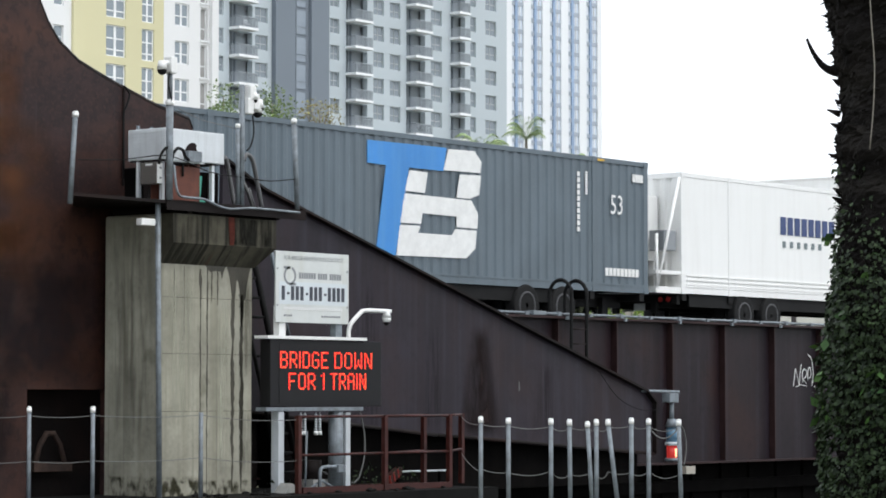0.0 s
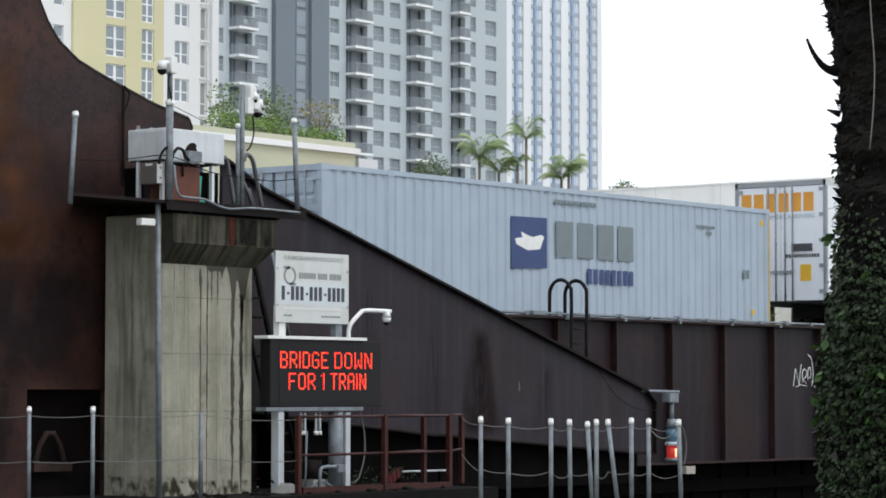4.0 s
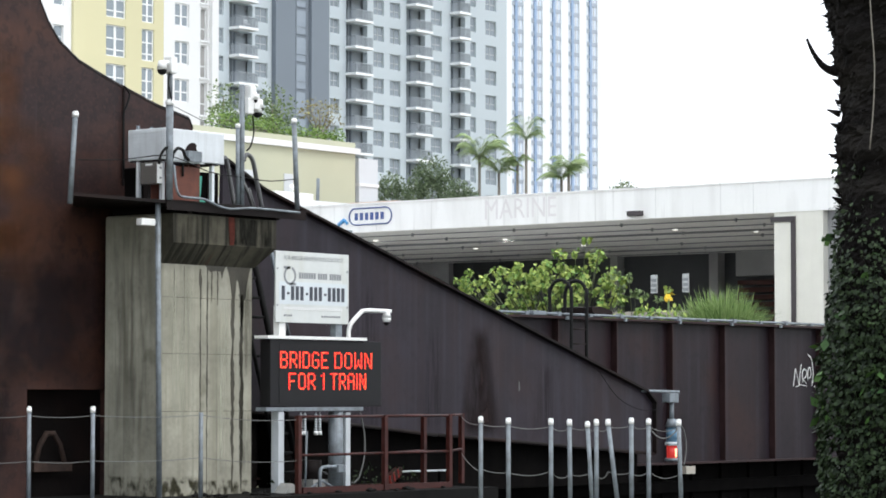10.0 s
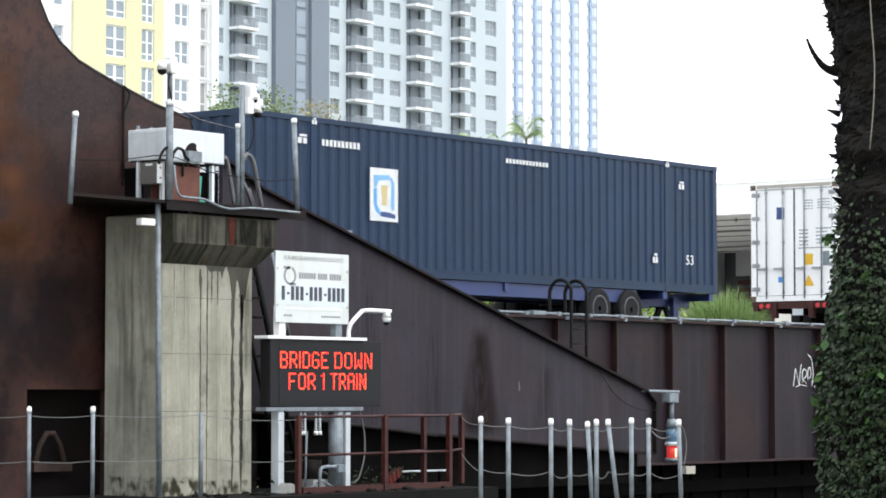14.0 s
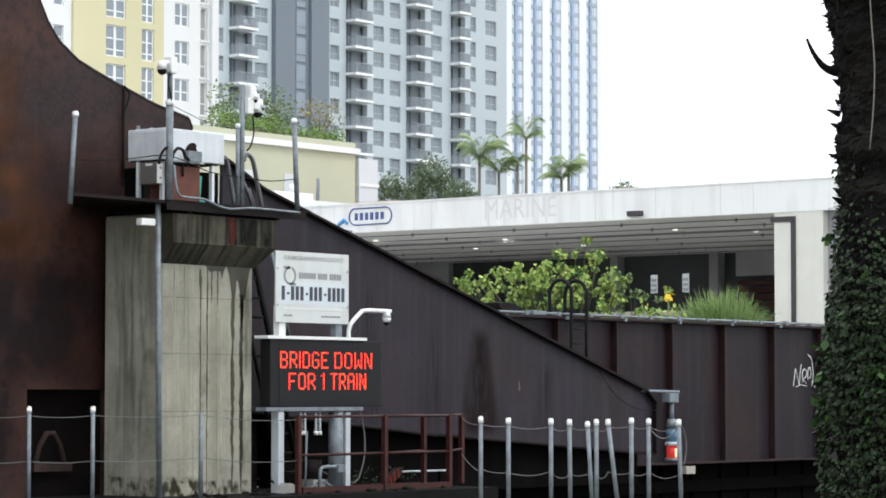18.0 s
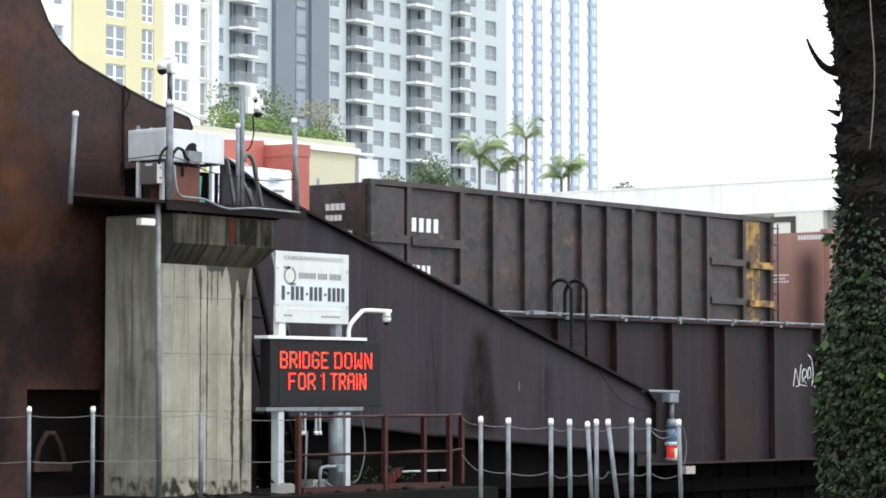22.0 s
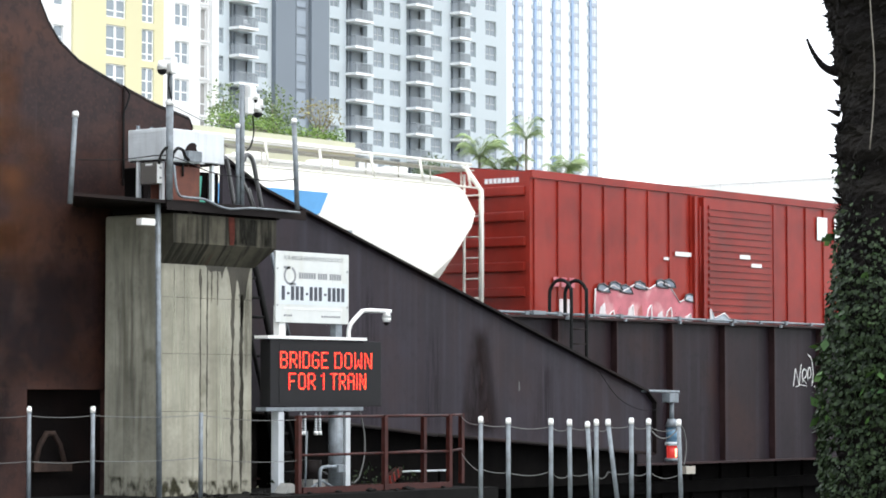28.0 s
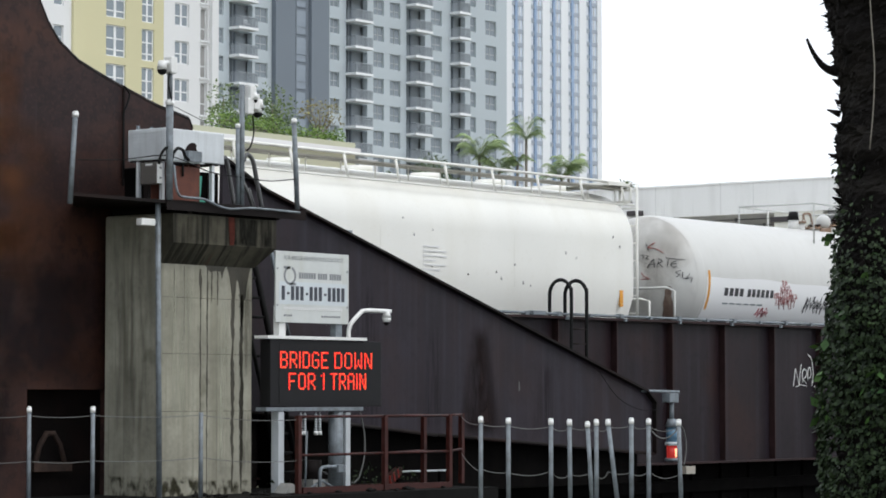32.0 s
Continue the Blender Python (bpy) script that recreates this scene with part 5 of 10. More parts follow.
# ---- pipe fence along the fender ----
def fence():
    g = "fence pipes"
    left = [(27.0, 29.6, 2.80, 0, 0), (27.55, 29.0, 2.80, 0, 0), (28.21, 28.36, 2.80, 0, 0)]
    right = [(30.34, 22.88, 2.67, 0, 0), (30.57, 22.57, 2.65, 0, 0), (30.92, 22.09, 2.64, 0, 0), (31.07, 21.88, 2.63, -0.02, 0), (31.21, 21.67, 2.60, -0.04, 0.06),
             (31.28, 21.57, 2.63, 0, 0), (31.38, 21.44, 2.63, -0.09, 0.12), (31.56, 21.17, 2.65, 0.0, 0.0), (31.69, 20.97, 2.64, 0, 0), (31.92, 20.62, 2.63, -0.03, 0.02)]
    for x, y, z, lx, ly in left + right:
        post_with_cap("fence_pipe", "grey pipe post with a white rounded cap", x - lx, y - ly, 1.32, z, 0.031, g, lean=(lx, ly))
    w = thing("fender_walkway", "dark timber fender walkway under the pipe fence", "walkway", 29.9, 24.9, 0.0, rz=math.degrees(math.atan2(20.0 - 30.2, 32.3 - 26.8)))
    box_part("beam", -6.6, 6.4, -0.5, -0.3, 0.6, 1.22, TIMBER, w)
    box_part("beam", -6.6, 6.4, 0.3, 0.5, 0.6, 1.22, TIMBER, w)
    for i in range(26):
        box_part("plank", -6.6 + i * 0.5, -6.14 + i * 0.5, -0.55, 0.55, 1.22, 1.32, TIMBER, w)
    for i in range(7):
        part("pile", bm_tube(bmesh.new(), (-6 + i * 2, 0, -1.9), (-6 + i * 2, 0, 0.7), 0.16, 8), TIMBER, w)
    c = thing("fence_cable", "slack grey cables strung between the fence pipes", "cable")
    tops = [(26.2, 30.5, 2.66)] + [(x, y, z - 0.09) for x, y, z, _, _ in left]

    def sag(a, b, drop, r=0.006):
        a, b = Vector(a), Vector(b)
        pts = [a.lerp(b, k / 8) - Vector((0, 0, drop * 4 * (k / 8) * (1 - k / 8))) for k in range(9)]
        part("strand", bm_path(bmesh.new(), pts, r, 5), CABLE, c)
    for a, b in zip(tops, tops[1:]):
        sag(a, b, 0.03)
        sag(Vector(a) - Vector((0, 0, 0.66)), Vector(b) - Vector((0, 0, 0.66)), 0.03)
    mid = (31.1, 28.9, 2.70)
    for dz in (0, 0.66):
        sag(Vector(tops[-1]) - Vector((0, 0, dz)), Vector(mid) - Vector((0, 0, dz)), 0.03)
        sag(Vector(mid) - Vector((0, 0, dz)), (33.35, 28.75, 2.62 - dz), 0.05)
        sag((39.2, 30.0, 2.62 - dz), (30.34, 22.88, 2.60 - dz), 0.05)
    rt = [(x, y, z - 0.07) for x, y, z, _, _ in right]
    for i, (a, b) in enumerate(zip(rt, rt[1:])):
        sag(a, b, 0.02 + 0.02 * (i % 3), 0.006)
        sag(Vector(a) - Vector((0, 0, 0.62 + 0.03 * (i % 2))), Vector(b) - Vector((0, 0, 0.62 + 0.03 * ((i + 1) % 2))), 0.03 + 0.025 * (i % 3), 0.006)
    sag(rt[-2], rt[-1], 0.16, 0.009)
    lp = thing("navigation_light", "hanging navigation light with a blue lens over a lit red lens", "light", 47.8, 31.05, 0)
    part("bracket_pipe", bm_tube(bmesh.new(), (-0.95, 0.1, 3.10), (0.28, 0, 3.08), 0.03, 8), GALV, lp)
    box_part("junction_box", -0.22, 0.12, -0.1, 0.1, 2.86, 3.05, GALV, lp, "grey junction box", 0.015)
    part("hanger", bm_tube(bmesh.new(), (0, 0, 2.5), (0, 0, 2.88), 0.05, 10), GALV, lp)
    part("top_cap", bm_tube(bmesh.new(), (0, 0, 2.34), (0, 0, 2.52), 0.15, 14, 0.08), GALV, lp)
    part("upper_lens", bm_tube(bmesh.new(), (0, 0, 2.04), (0, 0, 2.34), 0.12, 14), BLUE_DEV, lp, "blue glass lens")
    part("lens_collar", bm_tube(bmesh.new(), (0, 0, 1.96), (0, 0, 2.04), 0.15, 14), PAINTGREY, lp)
    lens = part("lower_lens", bm_tube(bmesh.new(), (0, 0, 1.70), (0, 0, 1.96), 0.11, 14), LAMP_RED, lp, "lit red lens")
    part("lamp_core", bm_tube(bmesh.new(), (-0.02, -0.11, 1.72), (-0.02, -0.11, 1.90), 0.022, 8), LAMP_CORE, lens, "bright lamp filament glow")
    part("base_ring", bm_tube(bmesh.new(), (0, 0, 1.64), (0, 0, 1.70), 0.15, 14), GALV, lp)
    part("feed_cable", bm_path(bmesh.new(), [Vector(p) for p in ((-2.6, 0.1, 3.55), (-1.9, 0.05, 2.95), (-1.2, 0.0, 2.72), (-0.5, 0, 2.72), (-0.2, 0, 2.9))], 0.007), CABLE_DARK, lp)
    part("feed_cable", bm_path(bmesh.new(), [Vector(p) for p in ((0.1, 0, 2.5), (0.45, 0, 2.3), (0.55, 0, 1.9), (0.45, 0, 1.5))], 0.016), CABLE, lp)
    box_part("end_block", 0.4, 0.75, -0.1, 0.1, 1.36, 1.52, SILL_TAN, lp, "tan block")
    f = thing("timber_fender", "black timber fender wall under the bridge span", "fender", kind="structure")
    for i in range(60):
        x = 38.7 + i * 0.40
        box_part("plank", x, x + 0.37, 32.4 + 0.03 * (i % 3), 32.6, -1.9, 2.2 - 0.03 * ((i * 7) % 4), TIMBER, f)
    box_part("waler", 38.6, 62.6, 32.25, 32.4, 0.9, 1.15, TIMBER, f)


# ---- the canopied marine building across the river ----
def canopy_building():
    b = thing("canopy_building", "white flat-roofed building with a deep open canopy", "building")
    X = 68.0
    fascia = part("fascia", bm_box(bmesh.new(), X, X + 0.35, 37.1, 76.0, 8.31, 9.21), CANOPY, b)
    for y in (41.3, 44.7, 49.05, 55.5, 60.2, 66.0):
        part("joint", bm_box(bmesh.new(), X - 0.004, X, y, y + 0.015, 8.33, 9.20), SOFFIT, fascia)
    part("coping", bm_box(bmesh.new(), X - 0.03, X + 0.5, 37.0, 76.0, 9.21, 9.26), CANOPY, b)
    part("roof", bm_box(bmesh.new(), X + 0.35, X + 24, 37.1, 76.0, 8.62, 9.1), CONCRETE_GREY, b)
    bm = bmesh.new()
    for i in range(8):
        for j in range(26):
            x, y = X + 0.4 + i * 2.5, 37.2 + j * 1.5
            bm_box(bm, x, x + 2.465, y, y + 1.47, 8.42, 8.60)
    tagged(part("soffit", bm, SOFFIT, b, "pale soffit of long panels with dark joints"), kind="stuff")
    for x, r in ((X + 2.8, 0.018), (X + 5.3, 0.018), (X + 7.6, 0.035), (X + 10.0, 0.018), (X + 12.8, 0.018), (X + 15.6, 0.03), (X + 18.2, 0.018)):
        part("soffit_pipe", bm_tube(bmesh.new(), (x, 37.3, 8.36), (x, 75.5, 8.36), r, 8), INKGREY, b, "dark sprinkler pipe")
        for j in range(9):
            y = 38.6 + j * 4.2 + (x % 2)
            part("sprinkler", bm_box(bmesh.new(), x - 0.03, x + 0.03, y, y + 0.06, 8.30, 8.41), INKGREY, b)
    for k, (x, y) in enumerate(((X + 5.1, 59.7), (X + 7.9, 59.7), (X + 11.4, 60.1), (X + 7.4, 55.8), (X + 12.0, 55.7), (X + 6.3, 48.1), (X + 8.7, 46.5), (X + 6.6, 42.0))):
        part("downlight", bm_tube(bmesh.new(), (x, y, 8.37), (x, y, 8.41), 0.09, 12), LAMP_WHITE, b, "lit round downlight")
        if k in (0, 3, 5, 7):
            ld = bpy.data.lights.new("downlight_lamp", "AREA")
            ld.shape, ld.size, ld.energy, ld.color = "DISK", 0.10, 30, (1.0, 0.96, 0.9)
            new("downlight_lamp", ld).matrix_world = pose(x, y, 8.36)
    col = part("column", bm_box(bmesh.new(), X + 0.02, X + 0.9, 39.0, 40.62, 1.4, 8.34), CREAM, b, "cream painted column")
    part("column_trim", bm_box(bmesh.new(), X - 0.02, X + 0.02, 39.9, 40.05, 1.4, 8.05), BROWNTRIM, col)
    part("column_trim", bm_box(bmesh.new(), X - 0.02, X + 0.02, 39.9, 40.72, 8.03, 8.18), BROWNTRIM, col)
    part("side_wall", bm_box(bmesh.new(), X + 0.3, X + 3.0, 37.0, 39.0, 1.4, 8.34), INNERGREY, b)
    XB = X + 20.0
    part("back_wall", bm_box(bmesh.new(), XB, XB + 0.3, 37.0, 67.77, 1.4, 8.45), DARKROOM, b, "dark glazed back wall")
    part("back_wall", bm_box(bmesh.new(), XB - 0.3, XB + 0.3, 67.77, 76.0, 1.4, 8.45), INNERGREY, b, "pale grey back wall")
    for y0, y1 in ((59.33, 59.66), (54.74, 55.13)):
        part("inner_column", bm_box(bmesh.new(), XB - 0.5, XB, y0, y1, 1.4, 8.45), INNERGREY, b)
    part("inner_wall", bm_box(bmesh.new(), XB - 0.4, XB, 50.0, 54.0, 7.5, 8.45), INNERGREY, b)
    for i in range(6):
        part("louvre", bm_box(bmesh.new(), XB - 0.6, XB - 0.4, 50.5, 53.8, 5.75 + i * 0.28, 5.93 + i * 0.28), RAIL_RED, b)
    part("low_wall", bm_box(bmesh.new(), X + 0.6, X + 0.9, 42.2, 47.6, 1.4, 5.55), SILL_TAN, b, "low tan concrete wall")
    for y, h in ((45.15, 0.55), (44.02, 0.56)):
        n = part("notice", bm_box(bmesh.new(), X + 0.55, X + 0.6, y - 0.11, y + 0.11, 6.09, 6.09 + h), PRINT, b, "small white notice")
        for k in range(3):
            part("notice_line", bm_box(bmesh.new(), X + 0.54, X + 0.55, y - 0.09, y + 0.09, 6.13 + k * 0.15, 6.22 + k * 0.15), INKGREY, n)
    part("wall_lamp", bm_box(bmesh.new(), X - 0.16, X, 45.15, 45.65, 8.40, 8.55), BROWNTRIM, b, "dark wall lamp on the fascia")
    words("faded_sign", "MARINE", 2.75, 0.62, FADED_SIGN, b, on_end(X - 0.008, 51.1, 8.52), 0.004)
    bm = bmesh.new()
    pill = []
    for k in range(24):
        a = 2 * math.pi * k / 24
        pill.append((math.copysign(0.62, math.cos(a)) + 0.27 * math.cos(a), 0.27 * math.sin(a)))
    for (a0, b0), (a1, b1) in zip(pill, pill[1:] + pill[:1]):
        bm_tube(bm, (X - 0.02, 55.75 - a0, 8.82 + b0), (X - 0.02, 55.75 - a1, 8.82 + b1), 0.022, 5)
    part("oval_logo", bm, LOGO_BLUE, b, "navy oval outline of a trade mark")
    end_bars("logo_bar", 56.42, 8.70, 1.3, 0.24, 6, X, LOGO_BLUE, b, 0.35)
    bm = bmesh.new()
    bm_tube(bm, (X - 0.02, 57.1, 8.58), (X - 0.02, 56.85, 8.74), 0.06, 6)
    bm_tube(bm, (X - 0.02, 56.85, 8.74), (X - 0.02, 56.7, 8.6), 0.05, 6)
    part("wave_logo", bm, D_HBLUE, b)
    part("end_wall", bm_box(bmesh.new(), X + 0.4, X + 24, 75.6, 76.0, 1.4, 8.6), OFFWHITE, b)


# ---- facades ----
def facade(name, parent, x0, x1, z0, z1, y, depth, holes, material):
    """A wall in the plane y with real openings; holes are (x0, x1, z0, z1)."""
    xs = sorted({x0, x1, *[h[0] for h in holes], *[h[1] for h in holes]})
    zs = sorted({z0, z1, *[h[2] for h in holes], *[h[3] for h in holes]})
    cells = {}
    for i in range(len(xs) - 1):
        for j in range(len(zs) - 1):
            cx, cz = (xs[i] + xs[i + 1]) / 2, (zs[j] + zs[j + 1]) / 2
            cells[i, j] = not any(h[0] < cx < h[1] and h[2] < cz < h[3] for h in holes)
    verts, faces = [], []

    def quad(*pts):
        faces.append(tuple(range(len(verts), len(verts) + 4)))
        verts.extend(pts)
    for (i, j), full in cells.items():
        if not full:
            continue
        a, b, c, d = xs[i], xs[i + 1], zs[j], zs[j + 1]
        quad((a, y, c), (b, y, c), (b, y, d), (a, y, d))
        if not cells.get((i - 1, j), False):
            quad((a, y + depth, c), (a, y, c), (a, y, d), (a, y + depth, d))
        if not cells.get((i + 1, j), False):
            quad((b, y, c), (b, y + depth, c), (b, y + depth, d), (b, y, d))
        if not cells.get((i, j - 1), False):
            quad((a, y + depth, c), (b, y + depth, c), (b, y, c), (a, y, c))
        if not cells.get((i, j + 1), False):
            quad((a, y, d), (b, y, d), (b, y + depth, d), (a, y + depth, d))
    me = bpy.data.meshes.new(name)
    me.from_pydata(verts, [], faces)
    me.materials.append(material)
    return part(name, me, material, parent)


WINDOW_MESH = {}


def window(parent, x0, x1, z0, z1, y, frame_mat, pane_mat, cols=2, rows=2, bar=0.06, mid=0.0, split=()):
    """A framed window set into an opening; alike windows share their meshes."""
    w, h = round(x1 - x0, 2), round(z1 - z0, 2)
    key = (w, h, frame_mat.name, pane_mat.name, cols, rows, split)
    if key not in WINDOW_MESH:
        xs = [0.0] + [w * k / cols for k in range(1, cols)] + [w]
        zs = [0.0] + [h * f for f in split or [0.42 if rows == 2 else k / rows for k in range(1, rows)]] + [h]
        lip = bar / 2
        rows = len(zs) - 1
        holes = [(max(xs[i] + lip, lip * 2 if i == 0 else 0), min(xs[i + 1] - lip, w - lip * 2 if i == cols - 1 else w), max(zs[j] + lip, lip * 2 if j == 0 else 0), min(zs[j + 1] - lip, h - lip * 2 if j == rows - 1 else h)) for i in range(cols) for j in range(rows)]
        if mid:
            holes = [(a if a < w / 4 else a + mid / 2, b - mid / 2 if a < w / 4 else b, c, d) for a, b, c, d in holes]
        ob = facade("window_frame", None, 0.0, w, 0.0, h, 0.0, 0.08, holes, frame_mat)
        bm = bmesh.new()
        bm.from_mesh(ob.data)
        bmesh.ops.remove_doubles(bm, verts=bm.verts[:], dist=0.0005)
        bpy.data.objects.remove(ob)
        fr = mesh_of(bm, "window_frame", frame_mat)
        pn = mesh_of(bm_box(bmesh.new(), 0.01, w - 0.01, 0.04, 0.06, 0.01, h - 0.01), "pane", pane_mat)
        WINDOW_MESH[key] = (fr, pn)
    fr, pn = WINDOW_MESH[key]
    f = part("window", fr, frame_mat, parent)
    f.location = (x0, y, z0)
    part("pane", pn, pane_mat, f)
    return f


BALCONY_MESH = {}


def balcony(parent, x0, x1, z, y, out):
    """A slab with a barred railing along its front and its far end."""
    w = round(x1 - x0, 2)
    if w not in BALCONY_MESH:
        slab = mesh_of(bm_box(bmesh.new(), 0.0, w, -out, 0.0, -0.26, 0.0), "balcony", SLABWHITE)
        bm = bmesh.new()
        n = int(w / 0.13)
        for k in range(n + 1):
            x = 0.06 + (w - 0.14) * k / n
            bm_box(bm, x - 0.018, x + 0.018, -out + 0.06, -out + 0.1, 0.0, 1.05)
        for x in (0.03, w - 0.1):
            for k in range(9):
                bm_box(bm, x, x + 0.03, -out + 0.14 + k * (out - 0.2) / 9, -out + 0.18 + k * (out - 0.2) / 9, 0.0, 1.05)
            bm_box(bm, x - 0.01, x + 0.05, -out + 0.1, 0.0, 1.02, 1.1)
        bm_box(bm, 0.02, w - 0.02, -out + 0.05, -out + 0.11, 1.02, 1.1)
        bm_box(bm, 0.02, w - 0.02, -out + 0.06, -out + 0.10, 0.06, 0.1)
        BALCONY_MESH[w] = (slab, mesh_of(bm, "railing", RAILGLASS))
    s, r = BALCONY_MESH[w]
    b = part("balcony", s, SLABWHITE, parent)
    b.location = (x0, y, z)
    part("railing", r, RAILGLASS, b)


def grey_tower():
    t = thing("apartment_tower", "tall grey apartment tower with stacked white-edged balconies", "building")
    Y, F, top = 190.0, 2.93, 62.0
    base = 38.35  # a balcony floor level
    floors = [base + F * k for k in range(-6, 8)]
    # window columns: x0, x1, sill above the balcony floor, head
    win = [(224.75, 226.3, 1.25, 2.87), (232.2, 234.05, 1.15, 2.84), (235.1, 237.0, 1.12, 2.85), (242.55, 244.6, 1.12, 2.85), (249.98, 251.05, 1.12, 2.84), (252.92, 255.05, 1.03, 2.74)]
    # recess and slab of each balcony column
    bal = [(227.45, 231.15, 227.33, 230.4), (238.1, 241.5, 238.0, 241.1), (246.25, 249.0, 246.1, 248.2)]

    def recess(a, b, z):
        m = a + (b - a) * 0.40
        window(t, a + 0.1, m, z + 0.05, z + 2.45, Y + 1.2, FRAME_G, PANE, 2, 1)
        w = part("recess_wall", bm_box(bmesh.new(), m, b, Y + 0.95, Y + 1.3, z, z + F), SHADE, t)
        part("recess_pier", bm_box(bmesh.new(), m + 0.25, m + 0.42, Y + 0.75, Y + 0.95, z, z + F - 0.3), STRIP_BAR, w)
    holes = []
    for z in floors:
        for a, b, s, h in win:
            holes.append((a, b, z + s, z + h))
        for a, b, _, _ in bal:
            holes.append((a, b, z + 0.02, z + F - 0.3))
    facade("wall", t, 224.6, 257.1, 1.4, top, Y, 0.7, holes, STUCCO)
    for k, z in enumerate(floors):
        for a, b, s, h in win:
            window(t, a, b, z + s, z + h, Y + 0.18, FRAME_G, PANE, 1 if b - a < 1.2 else 2, 2, 0.07)
        for a, b, sa, sb in bal:
            balcony(t, sa, sb, z, Y, 1.5)
            recess(a, b, z)
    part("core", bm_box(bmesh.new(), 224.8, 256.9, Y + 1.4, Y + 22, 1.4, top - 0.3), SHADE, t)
    part("side_return", bm_box(bmesh.new(), 256.8, 257.1, Y + 0.7, Y + 22, 1.4, top), STUCCO, t)
    # two dark slabs between the fronts, the first with a strip of stair windows
    part("dark_slab", bm_box(bmesh.new(), 215.15, 220.5, Y - 0.6, Y + 20, 1.4, top + 3), STUCCO_DARK, t, "slate-grey wall with a stair window strip")
    part("dark_slab", bm_box(bmesh.new(), 220.5, 223.45, Y - 1.0, Y + 20, 1.4, top + 3), STUCCO_DARK, t, "slate-grey blank wall")
    part("slab_return", bm_box(bmesh.new(), 223.45, 224.6, Y - 0.02, Y + 1.0, 1.4, top + 3), STUCCO_DARK, t)
    for k in range(-5, 8):
        window(t, 218.35, 220.1, base + F * k + 0.35, base + F * k + 3.1, Y - 0.66, STRIP_BAR, STRIP_PANE, 1, 2, 0.09, split=(0.3,))
    # left wing
    holes = []
    win2 = [(206.2, 207.6, 1.11, 2.70), (212.5, 214.5, 1.0, 2.58)]
    for z in floors:
        z += 0.12
        for a, b, s, h in win2:
            holes.append((a, b, z + s, z + h))
        holes.append((208.5, 212.1, z + 0.02, z + F - 0.3))
    facade("wall", t, 203.0, 215.15, 1.4, top, Y, 0.7, holes, STUCCO)
    for z in floors:
        z += 0.12
        for a, b, s, h in win2:
            window(t, a, b, z + s, z + h, Y + 0.15, FRAME_G, PANE, 1 if b - a < 1.5 else 2, 2, 0.07)
        balcony(t, 208.4, 211.4, z, Y, 1.5)
        recess(208.5, 212.1, z)
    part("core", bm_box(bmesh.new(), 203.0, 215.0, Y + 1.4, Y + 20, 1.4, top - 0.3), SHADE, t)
    # chairs and a table left out on two balconies
    for x, z in ((209.6, base + 0.12 + 2 * F), (210.7, base + 0.12 + 2 * F), (210.4, base + 0.12 + F)):
        ch = thing("balcony_chair", "pale plastic chair on a tower balcony", "chair", x, Y - 0.75, z, "chairs on the balconies")
        part("seat", bm_box(bmesh.new(), -0.25, 0.25, -0.25, 0.25, 0.40, 0.46), SLABWHITE, ch)
        part("backrest", bm_box(bmesh.new(), -0.25, 0.25, 0.2, 0.26, 0.46, 0.95), SLABWHITE, ch)
        for dx in (-0.22, 0.18):
            for dy in (-0.22, 0.18):
                part("leg", bm_box(bmesh.new(), dx, dx + 0.04, dy, dy + 0.04, 0.0, 0.40), SLABWHITE, ch)


